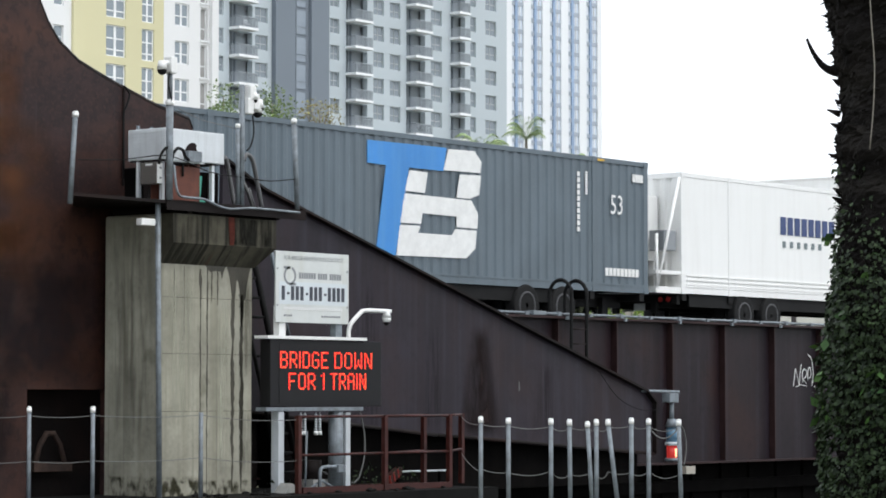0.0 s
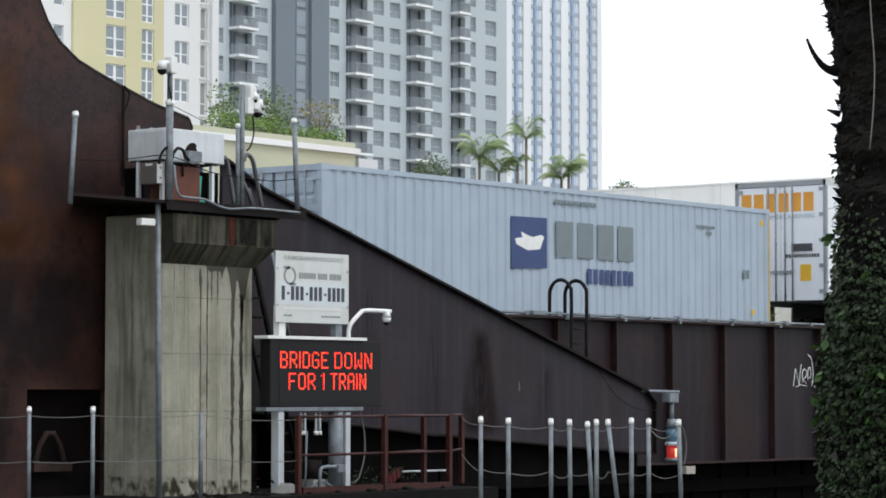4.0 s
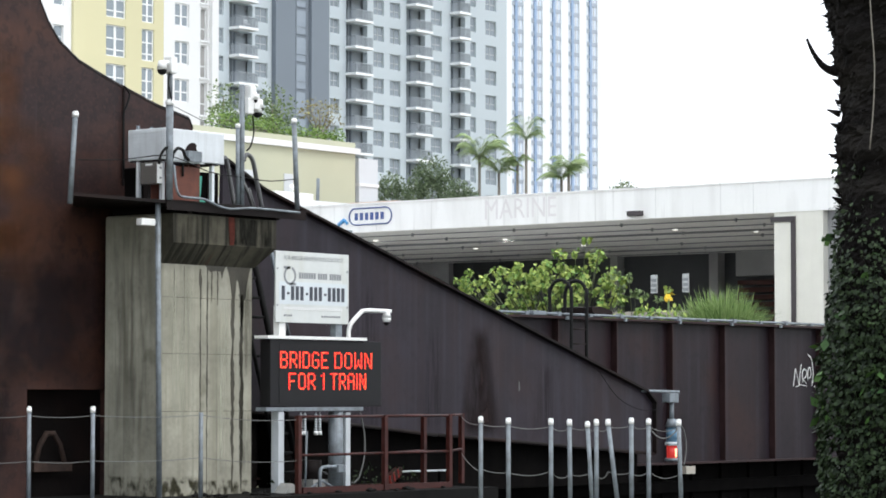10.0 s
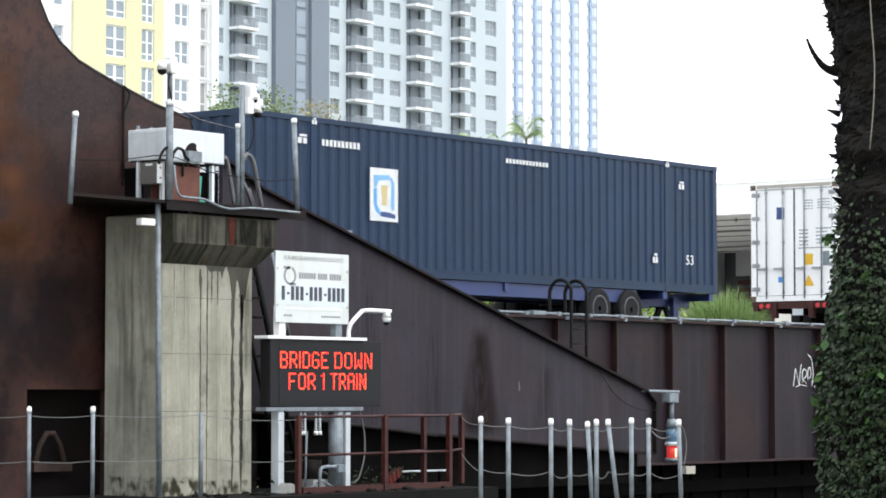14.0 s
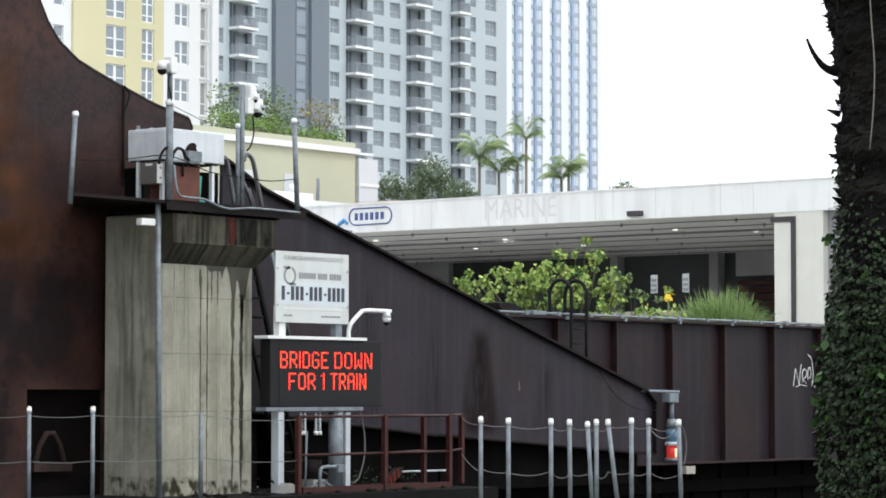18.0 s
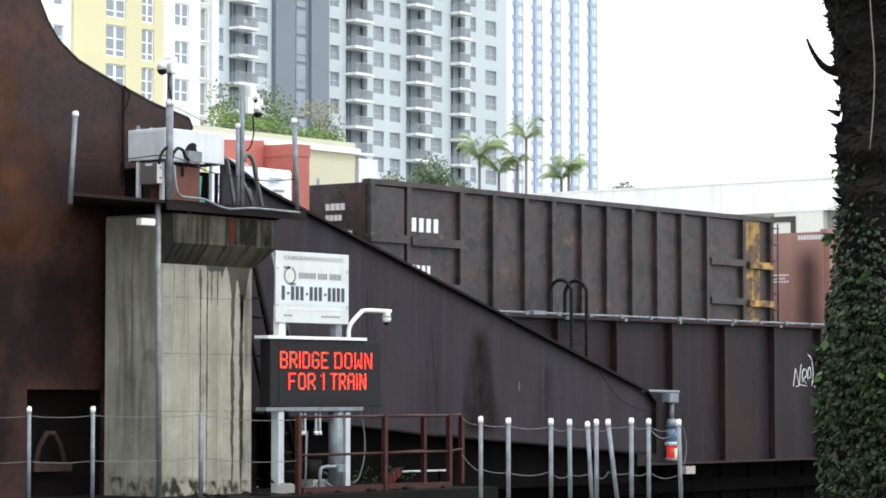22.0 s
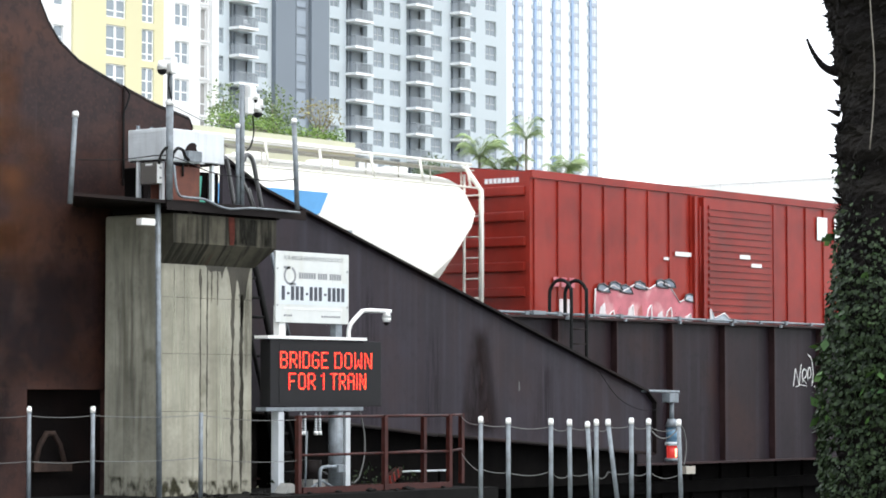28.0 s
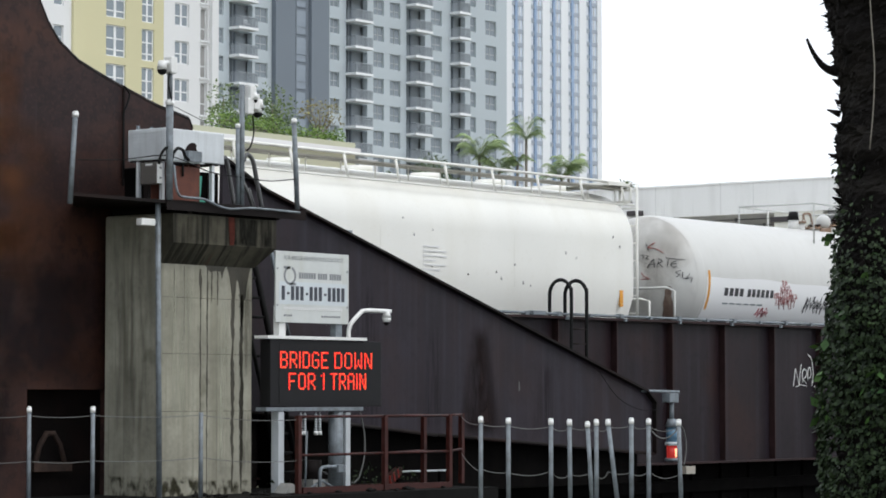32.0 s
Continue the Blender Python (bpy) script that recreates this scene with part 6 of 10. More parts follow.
def yellow_block():
    t = thing("yellow_apartment_block", "pale yellow and white apartment block with white-framed windows", "building")
    Y, F, top = 145.0, 2.96, 48.0
    z0 = 28.05
    floors = [z0 + F * k for k in range(-5, 7)]
    wide, tall, white, slot = (145.35, 147.45, 0.60, 3.0), (149.2, 150.55, 0.60, 3.05), (152.85, 154.45, 0.73, 2.54), (155.75, 156.55, -0.12, 2.46)
    holes = [(a, b, z + s, z + h) for z in floors for a, b, s, h in (wide, tall)]
    facade("wall", t, 141.75, 151.6, 1.4, top, Y, 0.4, holes, YELLOW)
    holes = [(a, b, z + s, z + h) for z in floors for a, b, s, h in (white, slot)]
    facade("wall", t, 151.6, 157.35, 1.4, top, Y - 0.01, 0.4, holes, OFFWHITE)
    facade("wall", t, 130.0, 141.75, 1.4, top, Y - 0.01, 0.4, [(139.9, 140.9, z + 0.9, z + 2.4) for z in floors], OFFWHITE)
    for z in floors:
        for (a, b, s, h), split, mid in ((wide, (0.22, 0.58), 0.16), (tall, (0.22, 0.58), 0.08), (white, (0.44,), 0.12)):
            window(t, a, b, z + s, z + h, Y + 0.12, FRAME_W, PANE, 2, 2, 0.10, mid, split)
        a, b, s, h = slot
        window(t, a, b, z + s, z + h, Y + 0.2, FRAME_W, PANE_BROWN, 1, 2, 0.07, 0.0, (0.36,))
        window(t, 139.9, 140.9, z + 0.9, z + 2.4, Y + 0.12, FRAME_W, PANE, 1, 2, 0.08)
        part("sill", bm_box(bmesh.new(), 155.65, 156.7, Y - 0.12, Y + 0.1, z + s - 0.14, z + s - 0.02), FRAME_W, t)
    part("pilaster", bm_box(bmesh.new(), 156.75, 157.5, Y - 0.35, Y + 0.4, 1.4, top), OFFWHITE, t)
    part("corner_pier", bm_box(bmesh.new(), 141.7, 142.9, Y - 0.25, Y, 1.4, top), YELLOW, t)
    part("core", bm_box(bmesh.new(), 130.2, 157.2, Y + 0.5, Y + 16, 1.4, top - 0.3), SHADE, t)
    part("side_return", bm_box(bmesh.new(), 157.1, 157.35, Y + 0.4, Y + 16, 1.4, top), OFFWHITE, t)


def white_tower():
    t = thing("white_tower", "far white high-rise with blue window strips and grey spandrels", "building")
    Y, F, top = 345.0, 2.966, 118.0
    strips = [468.74 + 7.045 * k for k in range(5)]
    floors = [39.79 + F * k for k in range(25)]
    part("core", bm_box(bmesh.new(), 463.5, 501.6, Y + 0.6, Y + 25, 1.4, top), TOWERWHITE, t)
    part("side_wing", bm_box(bmesh.new(), 501.6, 505.3, Y + 1.6, Y + 25, 1.4, top), TOWERWHITE, t)
    edges = [463.5] + [e for s in strips for e in (s, s + 4.34)] + [501.6]
    for a, b in zip(edges[::2], edges[1::2]):
        part("pier", bm_box(bmesh.new(), a, b, Y, Y + 0.6, 1.4, top), TOWERWHITE, t)
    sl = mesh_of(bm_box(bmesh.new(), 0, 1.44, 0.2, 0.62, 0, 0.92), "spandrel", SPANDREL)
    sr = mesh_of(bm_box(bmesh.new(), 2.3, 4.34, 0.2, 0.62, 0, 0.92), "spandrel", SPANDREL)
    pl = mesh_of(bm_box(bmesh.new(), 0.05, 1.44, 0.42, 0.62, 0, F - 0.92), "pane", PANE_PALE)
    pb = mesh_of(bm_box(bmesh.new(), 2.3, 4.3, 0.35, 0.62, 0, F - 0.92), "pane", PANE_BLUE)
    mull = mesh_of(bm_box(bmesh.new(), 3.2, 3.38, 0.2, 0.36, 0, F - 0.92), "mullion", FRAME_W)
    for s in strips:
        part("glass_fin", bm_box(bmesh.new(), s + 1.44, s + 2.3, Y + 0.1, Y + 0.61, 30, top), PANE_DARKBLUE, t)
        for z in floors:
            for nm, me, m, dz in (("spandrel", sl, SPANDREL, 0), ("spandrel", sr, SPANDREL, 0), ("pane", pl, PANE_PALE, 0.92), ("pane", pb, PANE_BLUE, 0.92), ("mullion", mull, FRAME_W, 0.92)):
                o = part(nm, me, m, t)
                o.location = (s, Y, z + dz)


def green_block():
    t = thing("sage_green_building", "sage green flat-roofed building with a white cornice", "building")
    part("wall", bm_box(bmesh.new(), 66.0, 90.42, 75.0, 92.0, 1.4, 13.45), OLIVE, t)
    part("cornice", bm_box(bmesh.new(), 65.8, 90.56, 74.8, 92.2, 13.45, 13.7), OFFWHITE, t)
    part("parapet", bm_box(bmesh.new(), 66.0, 90.42, 75.0, 75.3, 13.7, 13.95), OLIVE, t)
    part("annex", bm_box(bmesh.new(), 90.56, 91.85, 74.9, 90.0, 1.4, 13.3), PALEGREY, t)
    part("annex_band", bm_box(bmesh.new(), 90.55, 91.9, 74.85, 90.1, 12.08, 12.22), OFFWHITE, t)
    for x in (83.2, 85.72):
        part("service_panel", bm_box(bmesh.new(), x, x + 0.56, 74.96, 75.0, 11.4, 12.33), PALEGREY, t)
    t2 = thing("low_roof_building", "low white and coral building behind the canopy", "building")
    part("wall", bm_box(bmesh.new(), 78.0, 110.0, 70.0, 73.0, 1.4, 10.75), OFFWHITE, t2)
    part("roof", bm_box(bmesh.new(), 86.5, 96.0, 69.6, 73.4, 10.75, 11.0), CORAL, t2)
    u = thing("roof_unit", "white roof-top air-conditioning unit", "air conditioner", 80.2, 70.6, 10.75)
    box_part("body", 0, 2.3, 0, 1.4, 0, 0.32, WHITE, u, bev=0.03)
    part("vent_pipe", bm_tube(bmesh.new(), (2.9, 0.3, 0), (2.95, 0.3, 1.0), 0.07, 8), GALV, u)
    part("dish", bm_tube(bmesh.new(), (1.2, 0.2, 0.32), (1.0, 0.0, 0.57), 0.05, 10, 0.1), WHITE, u)


# ---- plants ----
def leaf_cloud(centres, count, size, spread, material, name, parent, droop=0.2, label="", slim=0.5, rounded=False):
    """Many small folded leaves round the given (x, y, z, radius) clumps, in one mesh."""
    rng = np.random.default_rng(int(abs(centres[0][0]) * 13) + count)
    c = np.array([p[:3] for p in centres])
    rad = np.array([p[3] for p in centres])
    weight = rad ** 2 / (rad ** 2).sum()
    pick = rng.choice(len(c), count, p=weight)
    d = rng.normal(size=(count, 3))
    d /= np.linalg.norm(d, axis=1)[:, None]
    pos = c[pick] + d * (rad[pick] * rng.uniform(0.45, 1.0 + spread, count))[:, None]
    along = d * 0.7 + rng.normal(size=(count, 3)) * 0.6 - np.array([0, 0, droop])
    along /= np.linalg.norm(along, axis=1)[:, None]
    side = np.cross(along, rng.normal(size=(count, 3)))
    side /= np.linalg.norm(side, axis=1)[:, None]
    nrm = np.cross(along, side)
    ln = (size * rng.uniform(0.6, 1.3, count))[:, None]
    wd = ln * slim
    v = np.stack([pos, pos + along * ln * 0.5 + side * wd * 0.5 - nrm * ln * 0.08, pos + along * ln - nrm * ln * 0.12, pos + along * ln * 0.5 - side * wd * 0.5 - nrm * ln * 0.08], 1).reshape(-1, 3)
    f = [(4 * i, 4 * i + 1, 4 * i + 2, 4 * i + 3) for i in range(count)]
    if rounded:
        rows = [pos] + [pos + along * ln * a + side * wd * b - nrm * ln * c for a, b, c in ((0.12, 0.42, 0.05), (0.5, 0.55, 0.10), (0.82, 0.32, 0.2), (1.0, 0.0, 0.3), (0.82, -0.32, 0.2), (0.5, -0.55, 0.10), (0.12, -0.42, 0.05))]
        v = np.stack(rows, 1).reshape(-1, 3)
        f = [tuple(range(8 * i, 8 * i + 8)) for i in range(count)]
    me = bpy.data.meshes.new(name)
    me.from_pydata(v.tolist(), [], f)
    me.materials.append(material)
    return tagged(part(name, me, material, parent, label), kind="stuff")


def shrub(name, label, x, y, z, clumps, count, size, material, base, group="", spread=0.25, rounded=False, slim=0.5, droop=0.2):
    t = thing(name, label, "shrub" if "shrub" in name else "tree", x, y, base, group)
    bm = bmesh.new()
    for cx, cy, cz, r in clumps:
        top = Vector((cx, cy, z + cz - base))
        mid = Vector((cx * 0.35, cy * 0.35, (z - base + cz) * 0.55))
        thin = 0.4 if rounded else 1.0
        bm_tube(bm, (cx * 0.1, cy * 0.1, 0), mid, 0.07 * thin, 6, 0.05 * thin)
        bm_tube(bm, mid, top, 0.05 * thin, 6, 0.02 * thin)
    part("trunk", bm, STEM if rounded else BARK_PALE, t)
    leaf_cloud([(cx, cy, z + cz - base, r) for cx, cy, cz, r in clumps], count, size, spread, material, "crown", t, droop, "", slim, rounded)
    return t


def palm(x, y, z, base, r, n, seed):
    t = thing("palm_tree", "slender palm with arching feathered green fronds", "palm", x, y, base, "palms behind the canopy")
    part("trunk", bm_tube(bmesh.new(), (0, 0, 0), (0.1, 0, z - base - r * 0.25), 0.16, 8, 0.11), BARK_PALE, t)
    rng = random.Random(seed)
    top = Vector((0.1, 0, z - base - r * 0.25))
    verts, faces = [], []
    for k in range(n):
        a = 2 * math.pi * k / n + rng.uniform(-0.25, 0.25)
        lift = rng.uniform(0.65, 2.1)
        out = Vector((math.cos(a), math.sin(a), 0))
        side = Vector((-math.sin(a), math.cos(a), 0))
        ln = r * rng.uniform(0.7, 1.12)
        prev = None
        for j in range(27):
            f = j / 26
            p = top + out * (ln * f * (1 - 0.15 * f)) + Vector((0, 0, ln * (lift * f - (lift * 0.5 + 0.48) * f * f)))
            lf = ln * 0.36 * rng.uniform(0.8, 1.15) * math.sin(math.pi * min(1, 0.12 + f * 0.88)) + 0.05
            for sgn in (-1, 1):
                i = len(verts)
                tip = p + side * sgn * lf * 0.8 + out * lf * 0.45 - Vector((0, 0, lf * 0.5))
                verts.extend([p, p + out * ln * 0.032, tip])
                faces.append((i, i + 1, i + 2))
    me = bpy.data.meshes.new("crown")
    me.from_pydata([v[:] for v in verts], [], faces)
    me.materials.append(LEAF_PALM)
    tagged(part("crown", me, LEAF_PALM, t), kind="stuff")


def plants():
    for i, (x, y, z, r, n) in enumerate(((175.6, 132.6, 23.2, 2.8, 22), (177.8, 129.5, 24.5, 2.3, 18), (176.5, 131.3, 21.8, 2.4, 20), (177.4, 130.1, 22.4, 1.8, 14), (179.5, 127.2, 21.3, 2.6, 22), (179.8, 126.7, 22.0, 2.0, 14))):
        palm(x, y, z, 1.4, r, n, 40 + i)
    g = "trees behind the canopy"
    shrub("tree", "rounded dark green tree behind the canopy roof", 170.0, 133.0, 20.5, [(0, 0, 0.3, 1.1), (-0.7, 0.7, -0.4, 0.8), (0.6, -0.7, -0.6, 0.8), (0.0, 0.0, -1.3, 1.0), (-1.1, 1.0, -1.5, 0.8)], 3800, 0.24, LEAF_TREE, 1.4, g, spread=0.35)
    shrub("tree", "small dark green tree behind the canopy roof", 168.0, 135.6, 19.7, [(0, 0, 0.1, 0.8), (-0.5, 0.6, -0.7, 0.7), (0.6, -0.6, -0.7, 0.7)], 2000, 0.22, LEAF_TREE, 1.4, g, spread=0.35)
    shrub("tree", "small dark green tree behind the canopy roof", 170.6, 130.8, 19.1, [(0, 0, 0.1, 0.7), (0.6, -0.7, -0.3, 0.5), (-0.5, 0.6, -0.5, 0.6)], 1700, 0.22, LEAF_TREE, 1.4, g, spread=0.35)
    shrub("tree", "far dark treetop above the canopy roof", 178.3, 120.2, 19.3, [(0, 0, 0, 0.6), (0.4, -0.6, -0.25, 0.5), (-0.4, 0.6, -0.35, 0.55), (0, 0, -0.6, 0.7)], 1300, 0.22, LEAF_G, 1.4, g)
    # roof garden of the sage green building
    g = "roof garden shrubs"
    for x, y, z, cl, n, s in ((83.5, 76.4, 15.3, [(0, 0, 0.2, 0.5), (0.3, 0, -0.5, 0.5), (-0.35, 0, -0.7, 0.45)], 520, 0.17),
                              (86.8, 76.6, 15.2, [(0, 0, 0.3, 0.65), (0.6, 0, 0.0, 0.55), (-0.6, 0, -0.4, 0.6), (0.1, 0, -0.6, 0.7)], 900, 0.17),
                              (89.7, 76.4, 15.1, [(0, 0, 0.2, 0.45), (-0.6, 0, 0.3, 0.35), (0.6, 0, 0.35, 0.35), (1.0, 0, 0.1, 0.3), (0.2, 0, -0.4, 0.4), (-1.0, 0, 0.15, 0.25)], 420, 0.15)):
        dry = x > 89
        shrub("roof_shrub", "sparse brown-leaved shrub on the roof terrace" if dry else "small airy green shrub on the roof terrace", x, y, z, cl, n, s, LEAF_DRY if dry else LEAF_G, 13.7, g, 0.45)
    shrub("roof_hedge_shrub", "low bright green hedge along the roof edge", 86.6, 75.9, 14.25, [(-4.0 + 0.45 * k, 0.0, 0.10 * math.sin(k * 1.9) + (0.1 if k < 9 else -0.12), 0.42) for k in range(18)], 3600, 0.13, LEAF_HEDGE, 13.7, g, 0.1)
    # yellow-green shrubs on the far bank
    g = "bank shrubs"
    crest = [(48.9, 6.40), (48.24, 6.62), (47.62, 6.40), (47.2, 6.70), (46.59, 6.80), (45.98, 6.68), (45.58, 6.5), (45.08, 7.12), (44.69, 6.98), (44.39, 7.1), (44.04, 7.46), (43.75, 6.95), (43.55, 7.08), (43.3, 6.6), (42.7, 6.3)]
    clumps = [(random.uniform(-0.3, 0.3), y - 44.6, z - 5.8, random.uniform(0.10, 0.14)) for y, z in crest]
    for k in range(190):
        y = random.uniform(42.6, 48.6) if k % 3 else random.uniform(43.2, 46.8)
        for (ya, za), (yb, zb) in zip(crest, crest[1:]):
            if yb <= y <= ya:
                top = za + (zb - za) * (ya - y) / (ya - yb)
                clumps.append((random.uniform(-0.7, 0.7), y - 44.6, top - 5.95 - 1.7 * random.random() ** (1.0 if y < 46.8 else 1.6), random.uniform(0.075, 0.14)))
    shrub("bank_shrub", "tall yellow-green broad-leaved shrub on the far bank", 63.4, 44.6, 5.8, clumps, 3900, 0.115, LEAF_Y, 1.4, g, 0.15, True, 0.85, 1.0)
    shrub("bank_shrub", "sparse green shrub with pale leaves on the bank", 63.4, 42.3, 6.0, [(0, 0.75, 0.4, 0.12), (0, 0.3, 0.35, 0.12), (0, 0.1, -0.1, 0.12), (0, 0.5, -0.3, 0.14), (0, -0.2, -0.15, 0.11), (0.3, -0.5, -0.3, 0.1), (0, 0.6, 0.0, 0.12)], 200, 0.10, LEAF_G, 1.4, g, 0.2, True, 0.8, 0.9)
    shrub("bank_shrub", "low yellow-green seedlings at the bridge end", 63.2, 41.55, 5.35, [(0, 0.3, 0.0, 0.22), (0, 0.05, -0.12, 0.2), (0, -0.7, 0.05, 0.18), (0, -0.2, -0.25, 0.25)], 150, 0.14, LEAF_Y, 1.4, g, 0.2, True, 0.8, 0.9)
    f = thing("yellow_seedling", "single seedling with yellowed leaves behind the bridge end", "plant", 63.3, 41.21, 1.4)
    part("stem", bm_tube(bmesh.new(), (0, 0, 0), (0, 0, 4.3), 0.03, 6), LEAF_G, f)
    leaf_cloud([(0, 0, 4.42, 0.07), (0, 0.04, 4.32, 0.06)], 12, 0.17, 0.2, FLOWER, "flower_head", f, 1.2, "", 0.8, True)
    leaf_cloud([(0, 0, 4.55, 0.07)], 8, 0.15, 0.2, LEAF_Y, "leaves", f, 0.6, "", 0.8, True)
    g = thing("tall_grass", "clump of tall arching green grass", "grass", 64.2, 40.05, 1.4)
    verts, faces = [], []
    rng = random.Random(5)
    for k in range(2600):
        a, r = rng.uniform(0, 2 * math.pi), rng.uniform(0, 1.0) ** 0.6
        base = Vector((math.cos(a) * r * 0.5, math.sin(a) * r * 0.78, 0))
        out = Vector((math.cos(a) + rng.uniform(-0.5, 0.5), math.sin(a) * 1.2 + rng.uniform(-0.5, 0.5), 0)) * (0.35 + 0.5 * r)
        h = rng.uniform(3.85, 5.05) - 0.55 * r * r
        arch = rng.uniform(0.3, 1.5)
        w = Vector((rng.uniform(-1, 1), rng.uniform(-1, 1), 0)).normalized() * 0.010
        spine = [base + out * (0.25 * f + 0.55 * arch * max(0.0, f - 0.62) ** 1.6 * 5) + Vector((0, 0, h * (f - 0.35 * arch * max(0.0, f - 0.72) ** 1.5 * 2.2))) for f in (0.0, 0.55, 0.75, 0.86, 0.94, 1.0)]
        i = len(verts)
        for p in spine[:-1]:
            verts.extend([p - w, p + w])
        verts.append(spine[-1])
        faces.extend([(i + 2 * q, i + 2 * q + 1, i + 2 * q + 3, i + 2 * q + 2) for q in range(4)] + [(i + 8, i + 9, i + 10)])
    me = bpy.data.meshes.new("blades")
    me.from_pydata([v[:] for v in verts], [], faces)
    me.materials.append(GRASS)
    tagged(part("blades", me, GRASS, g), kind="stuff")
    vine_trunk()


def trunk_radius(z):
    """The palm's girth, waisted under the flaring leaf bases."""
    return float(np.interp(z, (0.0, 2.4, 2.55, 2.63, 2.75, 2.83, 2.95, 3.13, 3.2, 3.3, 3.45, 4.2), (0.275, 0.262, 0.253, 0.25, 0.268, 0.262, 0.238, 0.258, 0.282, 0.286, 0.325, 0.40)))


def vine_trunk():
    """The near palm trunk with old leaf bases above and vines below."""
    cx, cy = 10.57, 5.68
    t = thing("vine_covered_palm", "dark palm trunk with ragged leaf bases, vine-covered below", "palm trunk", cx, cy, 1.3)
    bm = bmesh.new()
    rings, seg = [], 72
    rng = random.Random(11)
    nz = 300
    for k in range(nz + 1):
        z = k / nz * 4.2
        ring = []
        for s in range(seg):
            a = 2 * math.pi * s / seg
            v = Vector((math.cos(a), math.sin(a), 0))
            r = trunk_radius(z) + 0.008 * math.sin(z * 37 + a * 2) + 0.016 * noise.noise(v * 2 + Vector((0, 0, z * 7))) + 0.016 * noise.noise(v * 5 + Vector((0, 0, z * 19))) + 0.012 * noise.noise(v * 9 + Vector((3, 0, z * 60)))
            ring.append(bm.verts.new((r * math.cos(a), r * math.sin(a), z)))
        rings.append(ring)
    for a, b in zip(rings, rings[1:]):
        for s in range(seg):
            bm.faces.new((a[s], a[(s + 1) % seg], b[(s + 1) % seg], b[s]))
    part("trunk", bm, BARK, t)
    # torn leaf bases
    for k in range(290):
        z = rng.uniform(1.75, 4.15)
        a = rng.uniform(0, 2 * math.pi)
        ln, w = rng.uniform(0.010, 0.035) + (0.016 if k % 17 == 0 else 0), rng.uniform(0.012, 0.05)
        out = Vector((math.cos(a), math.sin(a), 0))
        sd = Vector((-math.sin(a), math.cos(a), 0))
        p = out * (trunk_radius(z) - 0.005) + Vector((0, 0, z))
        tip = p + out * ln + Vector((0, 0, ln * rng.uniform(-0.6, 0.7)))
        bm = bmesh.new()
        th = rng.uniform(0.008, 0.022)
        v = [bm.verts.new(q) for q in (p - sd * w - Vector((0, 0, th)), p + sd * w - Vector((0, 0, th * rng.uniform(0.3, 1.4))), p + sd * w * 0.7 + Vector((0, 0, th)), p - sd * w * 0.7 + Vector((0, 0, th * rng.uniform(0.3, 1.4))), tip + sd * w * rng.uniform(-0.5, 0.5))]
        for f in ((0, 1, 2, 3), (0, 1, 4), (1, 2, 4), (2, 3, 4), (3, 0, 4)):
            bm.faces.new([v[i] for i in f])
        part("leaf_base", bm, BARK, t)
    verts, faces = [], []
    for k in range(2600):
        z, a = rng.uniform(1.7, 4.2), rng.uniform(0, 2 * math.pi)
        out, sd = Vector((math.cos(a), math.sin(a), 0)), Vector((-math.sin(a), math.cos(a), 0))
        p = out * (trunk_radius(z) - 0.013) + Vector((0, 0, z))
        q = p + out * rng.uniform(0.015, 0.05) + sd * rng.uniform(-0.06, 0.06) + Vector((0, 0, rng.uniform(-0.035, 0.03)))
        w = rng.uniform(0.004, 0.012)
        i = len(verts)
        verts.extend([p - Vector((0, 0, w)) - sd * w, p + Vector((0, 0, w)) + sd * w, q])
        faces.append((i, i + 1, i + 2))
    me = bpy.data.meshes.new("bark_fibre")
    me.from_pydata([v[:] for v in verts], [], faces)
    me.materials.append(BARK)
    tagged(part("bark_fibre", me, BARK, t), kind="stuff")
    # the long curled stub and the smaller ones against the sky
    left = Vector((-math.sin(0.52), math.cos(0.52), 0))
    bm = bmesh.new()
    base, n = Vector((0, 0, 3.12)), 12
    for k in range(n):
        def spot(f):
            return left * (0.24 + 0.165 * f - 0.012 * f * f) + base + Vector((0, 0, 0.145 * f ** 2.6))
        bm_tube(bm, spot(k / n), spot((k + 1.15) / n), 0.026 - 0.02 * (k / n), 7, 0.026 - 0.02 * ((k + 1) / n))
    part("curled_stub", bm, BARK, t)
    for z, ln in ((3.44, 0.05), (2.945, 0.035), (2.885, 0.02), (2.99, 0.0), (3.08, 0.01), (2.75, 0.03), (2.60, 0.01), (2.56, 0.015)):
        part("leaf_base", bm_tube(bmesh.new(), left * 0.25 + Vector((0, 0, z - 0.01)), left * (0.275 + ln) + Vector((0, 0, z + 0.01)), 0.018, 5, 0.003), BARK, t)
    # hanging aerial roots
    for a, z0, z1 in ((3.3, 2.75, 4.2), (3.75, 3.0, 4.2)):
        o = Vector((math.cos(a), math.sin(a), 0)) * 0.345
        part("aerial_root", bm_path(bmesh.new(), [o * 0.97 + Vector((0.01 * math.sin(z * 9), 0.012 * math.cos(z * 7), z)) for z in np.linspace(z0, z1, 9)], 0.003, 5), BARK_PALE, t)
    # vines
    pale = []
    g = np.random.default_rng(3)
    n = 74000
    z = 2.72 * g.random(n) ** 0.85
    a = g.uniform(0, 2 * math.pi, n)
    z += 0.015 * np.sin(a * 5 + z * 3)
    band = np.sin(2 * math.pi * z / 0.062 + 1.3 * np.sin(a * 3) + 0.8 * np.sin(z * 11) + 2.0 * np.sin(a * 7 + z * 4))
